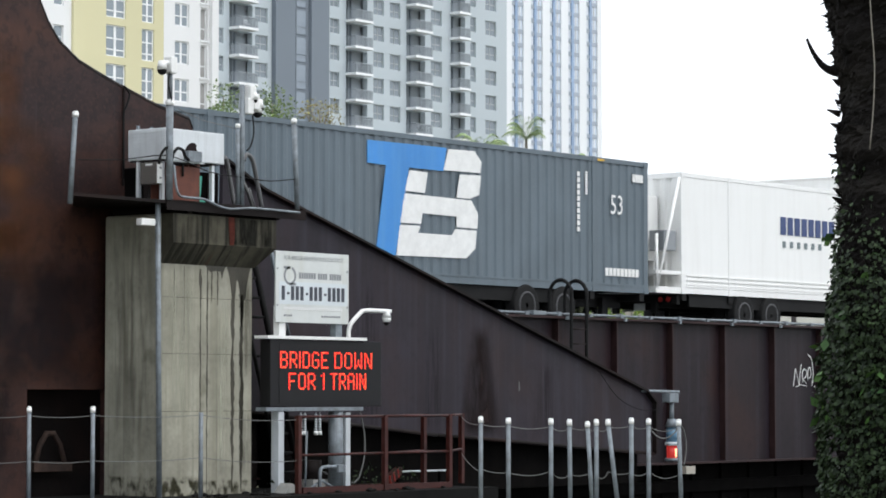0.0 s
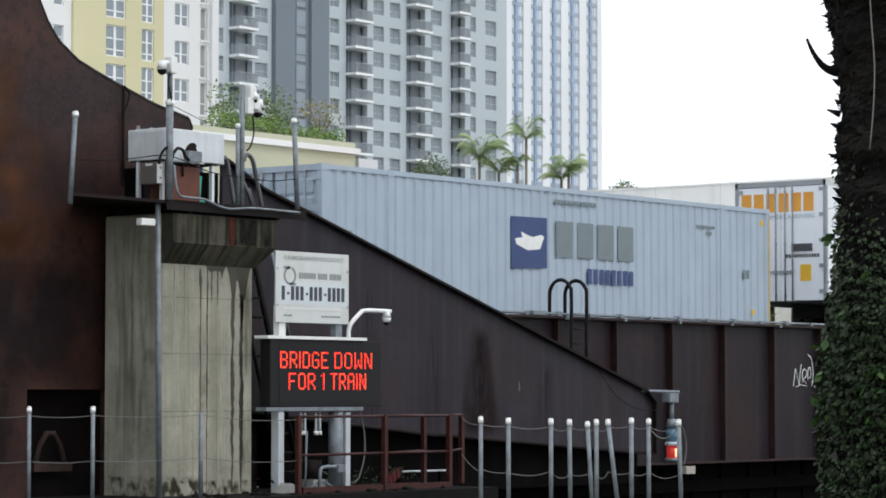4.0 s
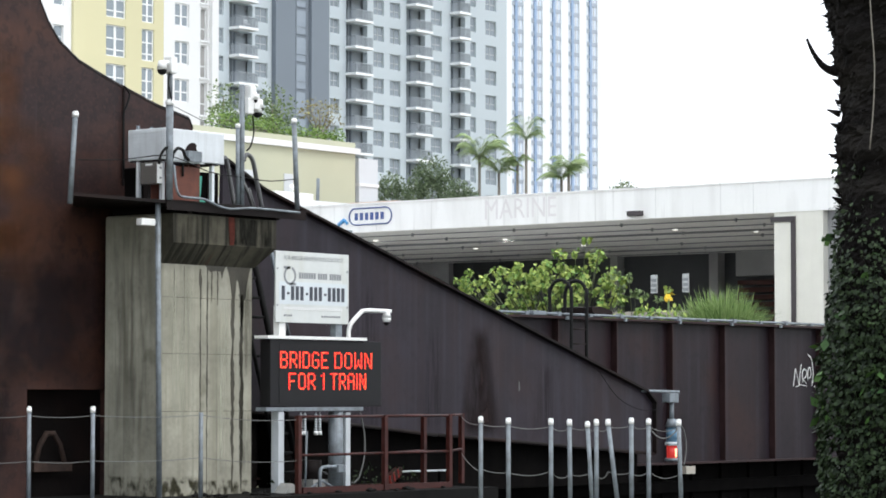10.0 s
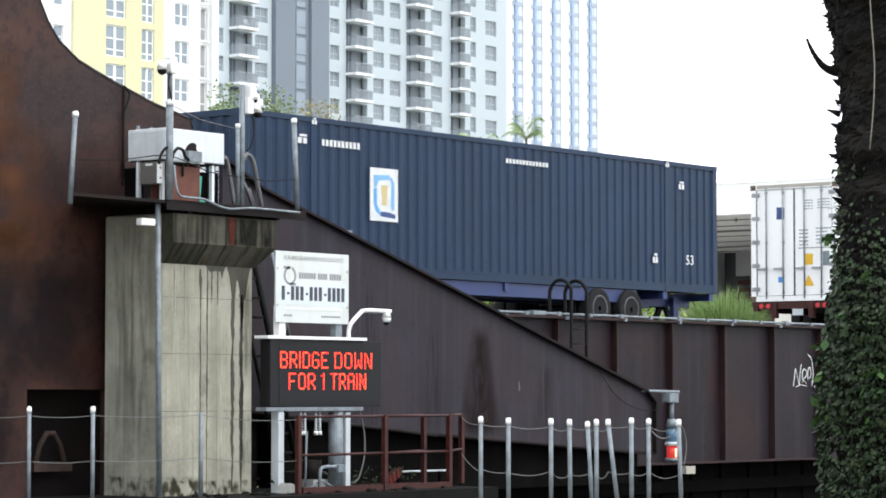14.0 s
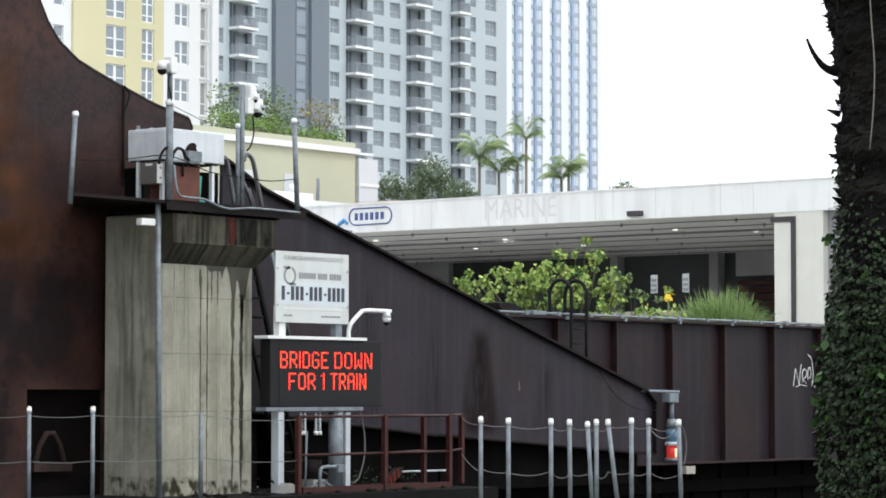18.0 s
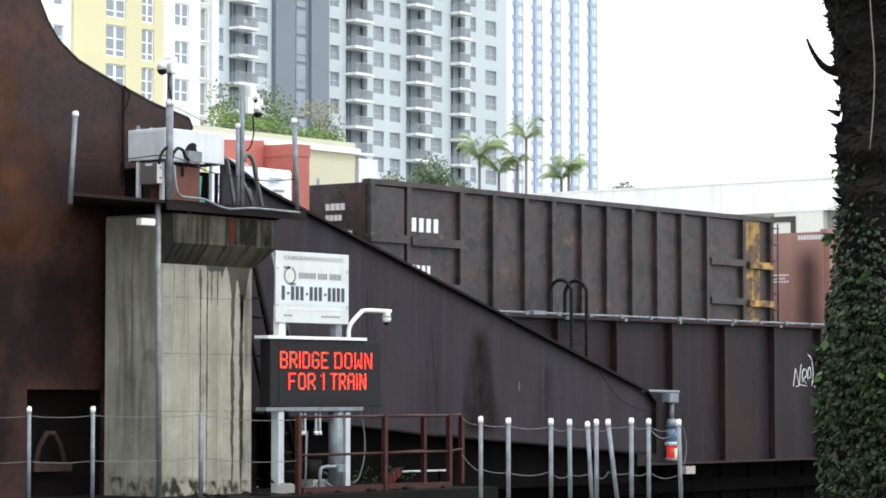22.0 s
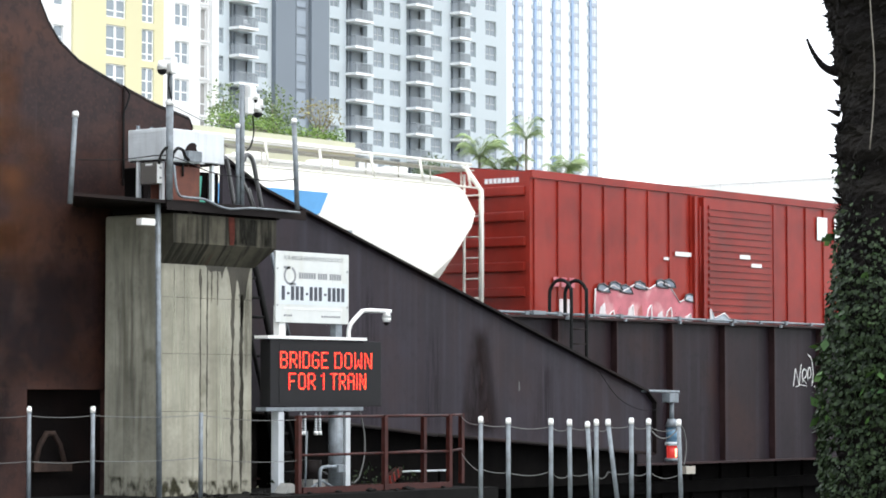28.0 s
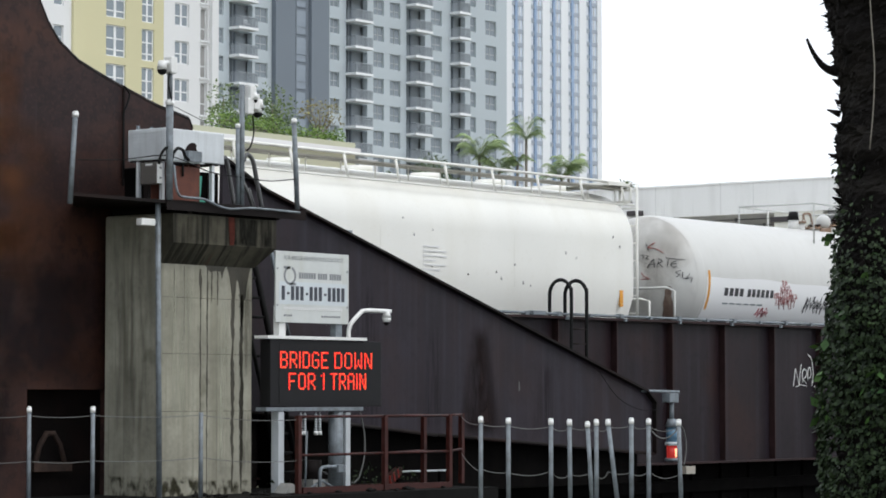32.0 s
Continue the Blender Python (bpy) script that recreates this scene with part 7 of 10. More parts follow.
    patch = np.sin(a * 6 + 3 * np.sin(z * 7)) * np.sin(z * 17 + 2 * np.sin(a * 4)) + 0.5 * np.sin(a * 17 + z * 23)
    keep = (g.random(n) < 0.64 + 0.30 * band + 0.24 * patch) & (g.random(n) < np.clip((2.5 - z) * 1.8, 0.05, 1.0))
    z, a, band, patch = z[keep], a[keep], band[keep], patch[keep]
    n = len(z)
    r = 0.290 + 0.010 * band + 0.010 * patch + 0.025 * np.sin(a * 3 + z * 5) + np.where(z < 2.0, 0.035, 0.035 - 0.075 * np.clip((z - 2.0) / 0.6, 0, 1)) + g.uniform(-0.015, 0.012, n)
    out = np.stack([np.cos(a), np.sin(a), np.zeros(n)], 1)
    tan = np.stack([-np.sin(a), np.cos(a), np.zeros(n)], 1)
    pos = out * r[:, None] + np.stack([np.zeros(n), np.zeros(n), z], 1)
    along = np.array([0, 0, -0.75]) + out * g.uniform(0.2, 1.1, n)[:, None] + tan * g.normal(0, 0.6, n)[:, None] + g.normal(0, 0.15, (n, 3))
    along /= np.linalg.norm(along, axis=1)[:, None]
    side = np.cross(along, out + 0.5 * g.normal(size=(n, 3)))
    side /= np.linalg.norm(side, axis=1)[:, None]
    ln = (0.0215 * g.uniform(0.5, 1.45, n))[:, None]
    v = np.stack([pos, pos + along * ln * 0.45 + side * ln * 0.4, pos + along * ln, pos + along * ln * 0.45 - side * ln * 0.4], 1).reshape(-1, 3)
    me = bpy.data.meshes.new("vine_leaves")
    me.from_pydata(v.tolist(), [], [(4 * i, 4 * i + 1, 4 * i + 2, 4 * i + 3) for i in range(n)])
    me.materials.append(LEAF_IVY)
    tagged(part("vine_leaves", me, LEAF_IVY, t, "dense small-leaved climbing vine"), kind="stuff")
    for k in range(46):
        z, a = rng.uniform(0.5, 2.6), rng.uniform(1.9, 5.2)
        r = trunk_radius(z) + (0.055 if z < 2.1 else 0.012)
        pale.append((r * math.cos(a), r * math.sin(a), z, 0.05))
    leaf_cloud(pale, 130, 0.055, 0.1, LEAF_IVY_PALE, "young_vine_leaves", t, 0.4, slim=0.6)
    sprigs = [tuple(left * 0.34 + Vector((0, 0, z))) + (0.014,) for z in (1.911, 1.694)]
    sprigs += [(math.cos(a) * 0.36, math.sin(a) * 0.36, z, 0.016) for a, z in ((3.35, 1.8), (3.6, 1.672), (3.75, 2.072))]
    leaf_cloud(sprigs, 34, 0.05, 0.2, LEAF_IVY_PALE, "vine_sprig", t, 0.1, "bright young vine leaves", 0.55)


# ---- the train: every car and load keeps its place u along one string ----
TRAIN = []
NEAR = -1.22   # the near side of a container, seen from the track's middle


def rolling(name, label, category, u, z, group=""):
    t = thing(name, label, category, u, TRACK, z, group)
    TRAIN.append((t, u, z))
    return t


def corrugated(a0, a1, z0, z1, level, depth, pitch, axis):
    """A ribbed steel sheet; axis 'x' runs along the side, 'y' across an end. depth is signed, towards the inside."""
    n = max(2, round((a1 - a0) / pitch))
    p = (a1 - a0) / n
    prof = []
    for i in range(n):
        b = a0 + i * p
        prof += [(b, level), (b + 0.36 * p, level), (b + 0.5 * p, level + depth), (b + 0.86 * p, level + depth)]
    prof.append((a1, level))
    pt = (lambda a, l, z: (a, l, z)) if axis == "x" else (lambda a, l, z: (l, a, z))
    verts = [pt(a, l, z) for z in (z0, z1) for a, l in prof]
    k = len(prof)
    return verts, [(i, i + 1, k + i + 1, k + i) for i in range(k - 1)]


def sheet(name, verts, faces, material, parent, label=""):
    me = bpy.data.meshes.new(name)
    me.from_pydata(verts, [], faces)
    me.materials.append(material)
    return part(name, me, material, parent, label)


def lock_rods(parent, ys, z0, z1, x=-0.03, metal=None):
    metal = metal or STEELBAR
    for y in ys:
        r = part("lock_rod", bm_tube(bmesh.new(), (x, y, z0), (x, y, z1), 0.02, 8), metal, parent)
        for z in (z0 + 0.15, z0 + (z1 - z0) * 0.5, z1 - 0.15):
            part("rod_guide", bm_box(bmesh.new(), x - 0.01, x + 0.03, y - 0.028, y + 0.028, z - 0.03, z + 0.03), metal, r)
        part("handle", bm_box(bmesh.new(), x - 0.03, x, y - 0.02, y + 0.26, z0 + 0.72, z0 + 0.76), metal, r)
        part("handle_hub", bm_box(bmesh.new(), x - 0.035, x, y - 0.035, y + 0.035, z0 + 0.70, z0 + 0.78), metal, r)


def container(label, u, z, L, H, paint, doors, flush=False, pitch=0.28, category="container"):
    c = rolling("shipping_container", label, category, u, z)
    W = 1.22
    posts = [0.0, L - 0.16]
    if L > 13:
        posts += [1.98, L - 2.14]
    for y in (-W, W):
        s = 1 if y < 0 else -1
        v, f = corrugated(0.16, L - 0.16, 0.16, H - 0.10, y + s * 0.012, s * (0.0008 if flush else 0.030), pitch, "x")
        sheet("side_panel", v, f, paint, c)
        for x in posts:
            box_part("corner_post" if x in (0.0, L - 0.16) else "stacking_post", x, x + 0.16, min(y, y + s * 0.14) - (0.004 if x not in (0.0, L - 0.16) else 0), max(y, y + s * 0.14), 0, H, paint, c)
        box_part("top_rail", 0.16, L - 0.16, min(y, y + s * 0.08), max(y, y + s * 0.08), H - 0.10, H - 0.005, paint, c)
        box_part("bottom_rail", 0.16, L - 0.16, min(y, y + s * 0.1), max(y, y + s * 0.1), 0.01, 0.17, paint, c)
        box_part("rail_lip", 0.16, L - 0.16, min(y - s * 0.012, y), max(y - s * 0.012, y), 0.15, 0.19, paint, c)
        for x in posts:
            for zz in (0.0, H - 0.12):
                box_part("corner_casting", x - 0.005, x + 0.17, min(y - s * 0.008, y + s * 0.15), max(y - s * 0.008, y + s * 0.15), zz, zz + 0.122, paint, c)
    v, f = corrugated(0.1, L - 0.1, -W + 0.05, W - 0.05, 0, 0, 0.5, "x")
    part("roof", bm_box(bmesh.new(), 0.1, L - 0.1, -W + 0.06, W - 0.06, H - 0.05, H - 0.03), paint, c)
    part("floor", bm_box(bmesh.new(), 0.05, L - 0.05, -W + 0.1, W - 0.1, 0.05, 0.15), P_DEEP, c)
    v, f = corrugated(-W + 0.14, W - 0.14, 0.12, H - 0.08, L - 0.02, -0.04, 0.3, "y")
    sheet("front_panel", v, f, paint, c)
    box_part("end_header", 0.0, 0.12, -W + 0.14, W - 0.14, H - 0.12, H - 0.005, paint, c)
    box_part("end_sill", 0.0, 0.12, -W + 0.14, W - 0.14, 0.0, 0.13, paint, c)
    if not doors:
        v, f = corrugated(-W + 0.15, W - 0.15, 0.12, H - 0.1, 0.015, 0.045, 0.3, "y")
        sheet("rear_panel", v, f, paint, c)
    else:
        for y0, y1 in ((-W + 0.15, -0.01), (0.01, W - 0.15)):
            d = box_part("door", 0.03, 0.07, y0, y1, 0.13, H - 0.12, paint, c)
            if not flush:
                n, za, zb = 7, 0.24, H - 0.24
                prof = [(0.029, za)]
                for k in range(n):
                    zk, p = za + (zb - za) * k / n, (zb - za) / n
                    prof += [(0.029, zk + 0.04 * p), (0.013, zk + 0.16 * p), (0.013, zk + 0.84 * p), (0.029, zk + 0.96 * p)]
                q = len(prof)
                sheet("door_swage", [(x, yy, zz) for yy in (y0 + 0.08, y1 - 0.08) for x, zz in prof], [(i, i + 1, q + i + 1, q + i) for i in range(q - 1)], paint, d)
                for yy in (y0 + 0.004, y1 - 0.02):
                    box_part("gasket", 0.024, 0.03, yy, yy + 0.016, 0.13, H - 0.12, D_DARK, d, "black door gasket")
            lock_rods(d, (y0 + (0.28 if not flush else 0.3), y1 - 0.28), 0.06, H - 0.06, 0.0, DULLROD if flush else None)
            if flush:
                for ya in (y0 - 0.004, y1 - 0.012):
                    box_part("gasket", 0.022, 0.03, ya, ya + 0.016, 0.13, H - 0.12, D_DARK, d, "black door gasket")
                for za in (0.128, H - 0.132):
                    box_part("gasket", 0.022, 0.03, y0, y1, za, za + 0.014, D_DARK, d, "black door gasket")
            hinge = -W + 0.13 if y0 < -0.5 else W - 0.13
            for k in range(5):
                zz = 0.25 + k * (H - 0.55) / 4
                box_part("hinge", -0.012, 0.03, hinge - 0.1, hinge + 0.1, zz, zz + 0.10, DULLROD if flush else paint, d)
    return c


def chassis(label, u, z, L, paint, wheels=(2.6, 3.8), deck=4.43, nose=0.2, rear=None):
    c = rolling("container_chassis", label, "trailer chassis", u, deck)
    h = z - deck
    for y in (-0.55, 0.55):
        box_part("main_rail", 0.1, L - nose, y - 0.06, y + 0.06, h - 0.30, h, paint, c)
    for x in (0.05, 2.0, L * 0.5, L - nose - 2.0, L - nose - 0.1):
        box_part("bolster", x, x + 0.16, -1.2, 1.2, h - 0.16, h - 0.002, paint, c)
    box_part("side_skirt", 0.4, L - nose - 3.0, -1.16, -1.12, h - 0.28, h - 0.004, paint, c)
    b = box_part("bumper", -0.05, 0.05, -1.12, 1.12, h - 0.19, h - 0.03, rear or paint, c, "rear bumper with lamps")
    for yy in (-1.14, -0.58, 0.46, 0.98):
        box_part("bumper_bracket", -0.08, 0.04, yy, yy + 0.14, h - 0.42 if abs(yy) < 0.6 else h - 0.24, h - 0.02, rear or paint, b)
    box_part("plate_holder", -0.09, -0.08, -0.3, 0.0, h - 0.36, h - 0.2, PAINTGREY, b)
    for y in (-0.9, -0.7, 0.7, 0.9):
        part("tail_lamp", bm_tube(bmesh.new(), (-0.08, y, h - 0.12), (-0.06, y, h - 0.12), 0.06, 10), D_RED, c)
    for k in range(0 if paint in (P_DEEP, P_CHBLUE) else 9):
        box_part("marker_plate", 3.9 + k * 0.85, 4.1 + k * 0.85, -1.166, -1.16, h - 0.24, h - 0.19, PRINT, c)
    for x in wheels:
        part("axle", bm_tube(bmesh.new(), (x, -1.1, 0.43), (x, 1.1, 0.43), 0.07, 8), P_DEEP, c)
        for y in (-1.12, -0.78, 0.78, 1.12):
            w = part("tyre", tyre_mesh(), TYRE, c)
            w.location = (x, y, 0.43)
            part("rim", rim_mesh(), RIM, w)
    for y in (-0.7, 0.7):
        box_part("landing_leg", L - nose - 0.9, L - nose - 0.7, y - 0.06, y + 0.06, 0.0, h - 0.1, paint, c)
    x = L - nose - 0.5 if nose > 1 else L - 1.5
    for y in (-0.42, 0.34):
        part("hitch_leg", bm_prism(bmesh.new(), [(x, 0.0), (x + 0.14, 0.0), (x + 0.55, h - 0.18), (x + 0.39, h - 0.18)], y, y + 0.08), P_DEEP, c)
        part("hitch_leg", bm_prism(bmesh.new(), [(x + 0.95, 0.0), (x + 1.09, 0.0), (x + 0.6, h - 0.18), (x + 0.46, h - 0.18)], y, y + 0.08), P_DEEP, c)
    box_part("hitch_head", x + 0.15, x + 0.9, -0.5, 0.5, h - 0.18, h - 0.02, P_DEEP, c)
    return c


TYRES = {}


def tyre_mesh():
    if "t" not in TYRES:
        bm = bm_tube(bmesh.new(), (0, -0.14, 0), (0, 0.14, 0), 0.43, 28)
        bevel(bm, 0.04, 2)
        TYRES["t"] = mesh_of(bm, "tyre", TYRE)
        bm, seg = bmesh.new(), 20
        rings = [[bm.verts.new((r * math.cos(2 * math.pi * k / seg), y, r * math.sin(2 * math.pi * k / seg))) for k in range(seg)] for r, y in ((0.29, -0.12), (0.285, -0.15), (0.25, -0.15), (0.21, -0.06), (0.12, -0.05), (0.11, -0.13), (0.05, -0.14))]
        for ra, rb in zip(rings, rings[1:]):
            for k in range(seg):
                bm.faces.new((ra[k], ra[(k + 1) % seg], rb[(k + 1) % seg], rb[k])).smooth = True
        bm.faces.new(rings[-1])
        TYRES["r"] = mesh_of(bm, "rim", RIM)
    return TYRES["t"]


def rim_mesh():
    tyre_mesh()
    return TYRES["r"]


BOGIE = {}


def bogies(car, xs, z=0.0):
    """Side frames and wheels under a car; z is the rail head in the car's own space."""
    if not BOGIE:
        bm = bmesh.new()
        for y in (-0.95, 0.95):
            bm_prism(bm, [(-1.2, 0.35), (-0.9, 0.62), (-0.35, 0.75), (0.35, 0.75), (0.9, 0.62), (1.2, 0.35), (0.7, 0.25), (0.35, 0.42), (-0.35, 0.42), (-0.7, 0.25)], y - 0.08, y + 0.08)
        bm_box(bm, -0.2, 0.2, -0.95, 0.95, 0.45, 0.7)
        BOGIE["f"] = mesh_of(bm, "bogie", P_DEEP)
        bm = bmesh.new()
        for y in (-0.74, 0.74):
            bm_tube(bm, (0, y - 0.06, 0), (0, y + 0.06, 0), 0.42, 18)
        bm_tube(bm, (0, -0.7, 0), (0, 0.7, 0), 0.08, 8)
        BOGIE["w"] = mesh_of(bm, "wheelset", RAILSTEEL)
    for x in xs:
        b = part("bogie", BOGIE["f"], P_DEEP, car)
        b.location = (x, 0, z)
        for dx in (-0.85, 0.85):
            w = part("wheelset", BOGIE["w"], RAILSTEEL, b)
            w.location = (dx, 0, 0.42)


def platform_car(u0, u1, hitch=False):
    L = u1 - u0
    c = rolling("platform_car", "low dark steel intermodal platform car" + (" with a folded trailer hitch, empty" if hitch else ""), "rail car", u0, RAIL, "platform cars")
    top = 4.43 - RAIL
    box_part("deck", 0.3, L - 0.3, -1.3, 1.3, top - 0.12, top, P_DEEP, c)
    for y in (-1.3, 1.22):
        box_part("side_sill", 0.3, L - 0.3, y, y + 0.08, top - 0.45, top - 0.12, P_DEEP, c)
    box_part("centre_sill", -0.2, L + 0.2, -0.25, 0.25, top - 0.6, top - 0.13, P_DEEP, c)
    bogies(c, (1.5, L - 1.5))
    if hitch:
        x = L - 0.85
        for y in (-0.3, 0.24):
            part("hitch_cheek", bm_prism(bmesh.new(), [(x - 0.27, top + 0.42), (x + 0.30, top + 0.44), (x + 0.27, top + 0.30), (x + 0.25, top + 0.002), (x + 0.06, top + 0.002), (x + 0.05, top + 0.22), (x - 0.07, top + 0.22), (x - 0.08, top + 0.002), (x - 0.24, top + 0.002), (x - 0.23, top + 0.30)], y, y + 0.06), RUST_EDGE, c, "rusty hitch cheek plate")
        part("hitch_plate", bm_prism(bmesh.new(), [(x - 0.36, top + 0.50), (x - 0.33, top + 0.40), (x - 0.2, top + 0.33), (x + 0.3, top + 0.36), (x + 0.44, top + 0.33), (x + 0.46, top + 0.41), (x + 0.30, top + 0.46), (x - 0.05, top + 0.52)], -0.42, 0.42), RUST_DARK, c)
        part("lift_strut", bm_tube(bmesh.new(), (x - 1.0, 0, top + 0.04), (x - 0.2, 0, top + 0.3), 0.05, 6), RUST_DARK, c)
    return c


def outline_part(name, pts, y, material, parent, label="", thick=0.006):
    return part(name, bm_prism(bmesh.new(), pts, y - thick, y + 0.001), material, parent, label)


def end_plate(name, y0, y1, z0, z1, x, material, parent, label=""):
    return box_part(name, x - 0.006, x, y0, y1, z0, z1, material, parent, label)


def round_logo(parent, x, z, w, h, y):
    """A pale panel with an open squared ring and a tan bar."""
    p = box_part("logo_panel", x, x + w, y - 0.004, y, z, z + h, LOGO_PALE, parent, "pale decal with an open blue ring")
    for pts, m in (([(0.12, 0.86), (0.70, 0.88), (0.70, 0.80), (0.30, 0.76), (0.24, 0.66), (0.14, 0.62)], D_SKY), ([(0.12, 0.60), (0.23, 0.63), (0.24, 0.30), (0.36, 0.18), (0.36, 0.09), (0.18, 0.20), (0.12, 0.36)], D_HBLUE),
                   ([(0.38, 0.09), (0.38, 0.18), (0.60, 0.18), (0.90, 0.14), (0.90, 0.06)], D_NAVY), ([(0.76, 0.86), (0.86, 0.74), (0.86, 0.24), (0.76, 0.20), (0.74, 0.34), (0.76, 0.72), (0.70, 0.80)], D_SKY)):
        part("ring", bm_prism(bmesh.new(), [(x + w * a, z + h * b) for a, b in pts], y - 0.008, y - 0.004), m, p)
    outline_part("logo_centre", [(x + w * a, z + h * b) for a, b in ((0.42, 0.30), (0.58, 0.30), (0.62, 0.68), (0.40, 0.68))], y - 0.004, OCHRE, p)
    return p


def intermodal():
    # white reefer box on its chassis, machinery end trailing
    platform_car(50.2, 68.0)
    chassis("black skeletal chassis under a white reefer", 51.0, 5.27, 16.1, P_DEEP)
    c = container("white refrigerated container with a machinery end", 51.0, 5.27, 16.1, 2.72, P_WHITE, False, flush=True)
    f = box_part("cooling_unit", -1.05, 0.0, -0.6, 1.1, 0.75, 2.2, P_WHITE, c, "white cooling unit", 0.04)
    box_part("unit_grille", -1.06, -1.05, -0.3, 0.8, 1.3, 2.0, D_GREY, f)
    for y in (-1.18, 1.1):
        part("end_brace", bm_tube(bmesh.new(), (-0.95, y, 0.1), (0.0, y, 2.6), 0.035, 8), P_WHITE, c)
        part("end_brace", bm_tube(bmesh.new(), (-0.95, y, 0.1), (-0.95, y, 1.3), 0.035, 8), P_WHITE, c)
    box_part("control_box", -0.6, -0.1, -1.15, -0.75, 0.95, 1.4, STEELBAR, c, "grey control box", 0.02)
    box_part("end_frame", -1.0, 0.0, -1.2, 1.2, 0.0, 0.14, P_WHITE, c)
    box_part("end_frame", -1.0, 0.0, -1.2, 1.2, 0.42, 0.5, P_WHITE, c)
    bars("company_mark", 4.3, 1.52, 2.6, 0.42, 8, NEAR, D_NAVY, c, 0.25)
    bars("company_mark", 4.4, 1.22, 2.0, 0.15, 6, NEAR, D_GREY, c, 0.6)
    for k in range(3):
        box_part("rub_rail", 0.2, 15.9, NEAR - 0.012, NEAR, 0.2 + k * 0.1, 0.23 + k * 0.1, P_WHITE, c)

    # blue-grey container with the large two-colour emblem
    platform_car(32.7, 50.2)
    chassis("black skeletal chassis under a blue-grey container", 33.5, 5.22, 16.15, P_DEEP, (11.6, 12.9))
    c = container("blue-grey corrugated long container with a large blue and white emblem", 33.5, 5.22, 16.15, 2.88, P_TB, False, pitch=0.3)
    y = NEAR
    outline_part("emblem_blue", [(6.46, 2.67), (8.93, 2.69), (8.84, 2.22), (7.74, 2.22), (7.33, 0.49), (6.72, 0.52), (7.03, 2.22), (6.46, 2.23)], y, D_TBLUE, c, "sky-blue slanted emblem bar")
    for pts in ([(8.99, 2.67), (9.86, 2.69), (10.09, 2.48), (10.05, 2.26), (8.84, 2.24)], [(7.76, 2.17), (8.33, 2.16), (8.24, 1.75), (7.60, 1.76)], [(9.37, 2.19), (10.07, 2.21), (10.01, 1.82), (9.71, 1.72), (9.26, 1.72)],
                [(7.59, 1.71), (9.75, 1.69), (9.97, 1.44), (9.95, 1.13), (9.26, 1.13), (9.26, 1.34), (8.17, 1.35), (8.12, 1.14), (7.46, 1.13)],
                [(7.45, 1.09), (8.10, 1.10), (8.03, 0.96), (9.11, 0.96), (9.22, 1.09), (9.93, 1.09), (9.88, 0.73), (9.58, 0.52), (7.36, 0.49)]):
        outline_part("emblem_white", pts, y, D_WHITE, c, "white emblem block")
    words("length_mark", "53", 0.45, 0.42, D_WHITE, c, on_side(14.7, y - 0.004, 1.68))
    words("length_mark", "53", 0.42, 0.42, D_WHITE, c, on_end(-0.002, 0.28, 1.95))
    bars("owner_mark", 15.55, 2.42, 0.42, 0.17, 4, y, D_WHITE, c, 0.15)
    bars("owner_mark", 0.45, 2.45, 0.55, 0.16, 4, y, D_WHITE, c, 0.15)
    bars("blue_print", 0.75, 2.08, 1.0, 0.16, 8, y, D_TBLUE, c, 0.2)
    bars("small_print", 0.75, 1.85, 0.8, 0.08, 6, y, D_WHITE, c, 0.15)
    bars("small_print", 0.75, 0.30, 1.1, 0.16, 9, y, D_WHITE, c, 0.2)
    bars("small_print", 14.5, 0.35, 1.3, 0.17, 9, y, D_WHITE, c, 0.2)
    for k in range(10):
        box_part("upright_print", 13.45, 13.55, y - 0.005, y, 1.25 + k * 0.13, 1.35 + k * 0.13, D_WHITE, c)
        box_part("upright_print", 13.75, 13.83, y - 0.005, y, 2.05 + k * 0.05, 2.09 + k * 0.05, D_WHITE, c)
        end_plate("upright_print", -0.62, -0.57, 1.1 + k * 0.12, 1.2 + k * 0.12, 0.0, D_WHITE, c)
    for x in (0.2, 14.2):
        box_part("yellow_mark", x, x + 0.25, y - 0.012, y - 0.008, 2.80, 2.84, D_YELLOW, c)
    box_part("corner_fitting", -0.12, 0.25, -1.22, -1.0, -0.16, 0.0, D_YELLOW, c, "yellow twist-lock fitting")

    # white dry-van trailer
    platform_car(13.9, 31.9)
    t = rolling("semi_trailer", "white box semi-trailer with amber lettering blocks", "trailer", 14.65, 4.43)
    L, z0, z1, W = 16.15, 0.80, 3.80, 1.27
    body = box_part("body", 0.06, L, -W, W, z0 + 0.12, z1 - 0.14, P_TRAILER, t)
    for k in range(1, 14):
        x = 0.62 + (k - 1) * 1.19
        box_part("panel_seam", x, x + 0.012, -W - 0.003, -W, z0 + 0.14, z1 - 0.15, SEAM, body)
    for yy in (-W, W - 0.06):
        box_part("top_rail", 0.0, L, yy - 0.012, yy + 0.072, z1 - 0.14, z1, ALU, t, "dull aluminium top rail")
        box_part("bottom_rail", 0.0, L, yy - 0.012, yy + 0.072, z0, z0 + 0.12, ALU, t, "dull aluminium bottom rail")
        box_part("rear_post", 0.0, 0.09, yy - 0.01, yy + 0.07, z0, z1, STEELBAR, t)
    part("roof", bm_box(bmesh.new(), 0.05, L - 0.02, -W + 0.07, W - 0.07, z1 - 0.04, z1 - 0.01), P_TRAILER, t)
    box_part("rear_header", 0.0, 0.08, -W, W, z1 - 0.12, z1 - 0.002, STEELBAR, t)
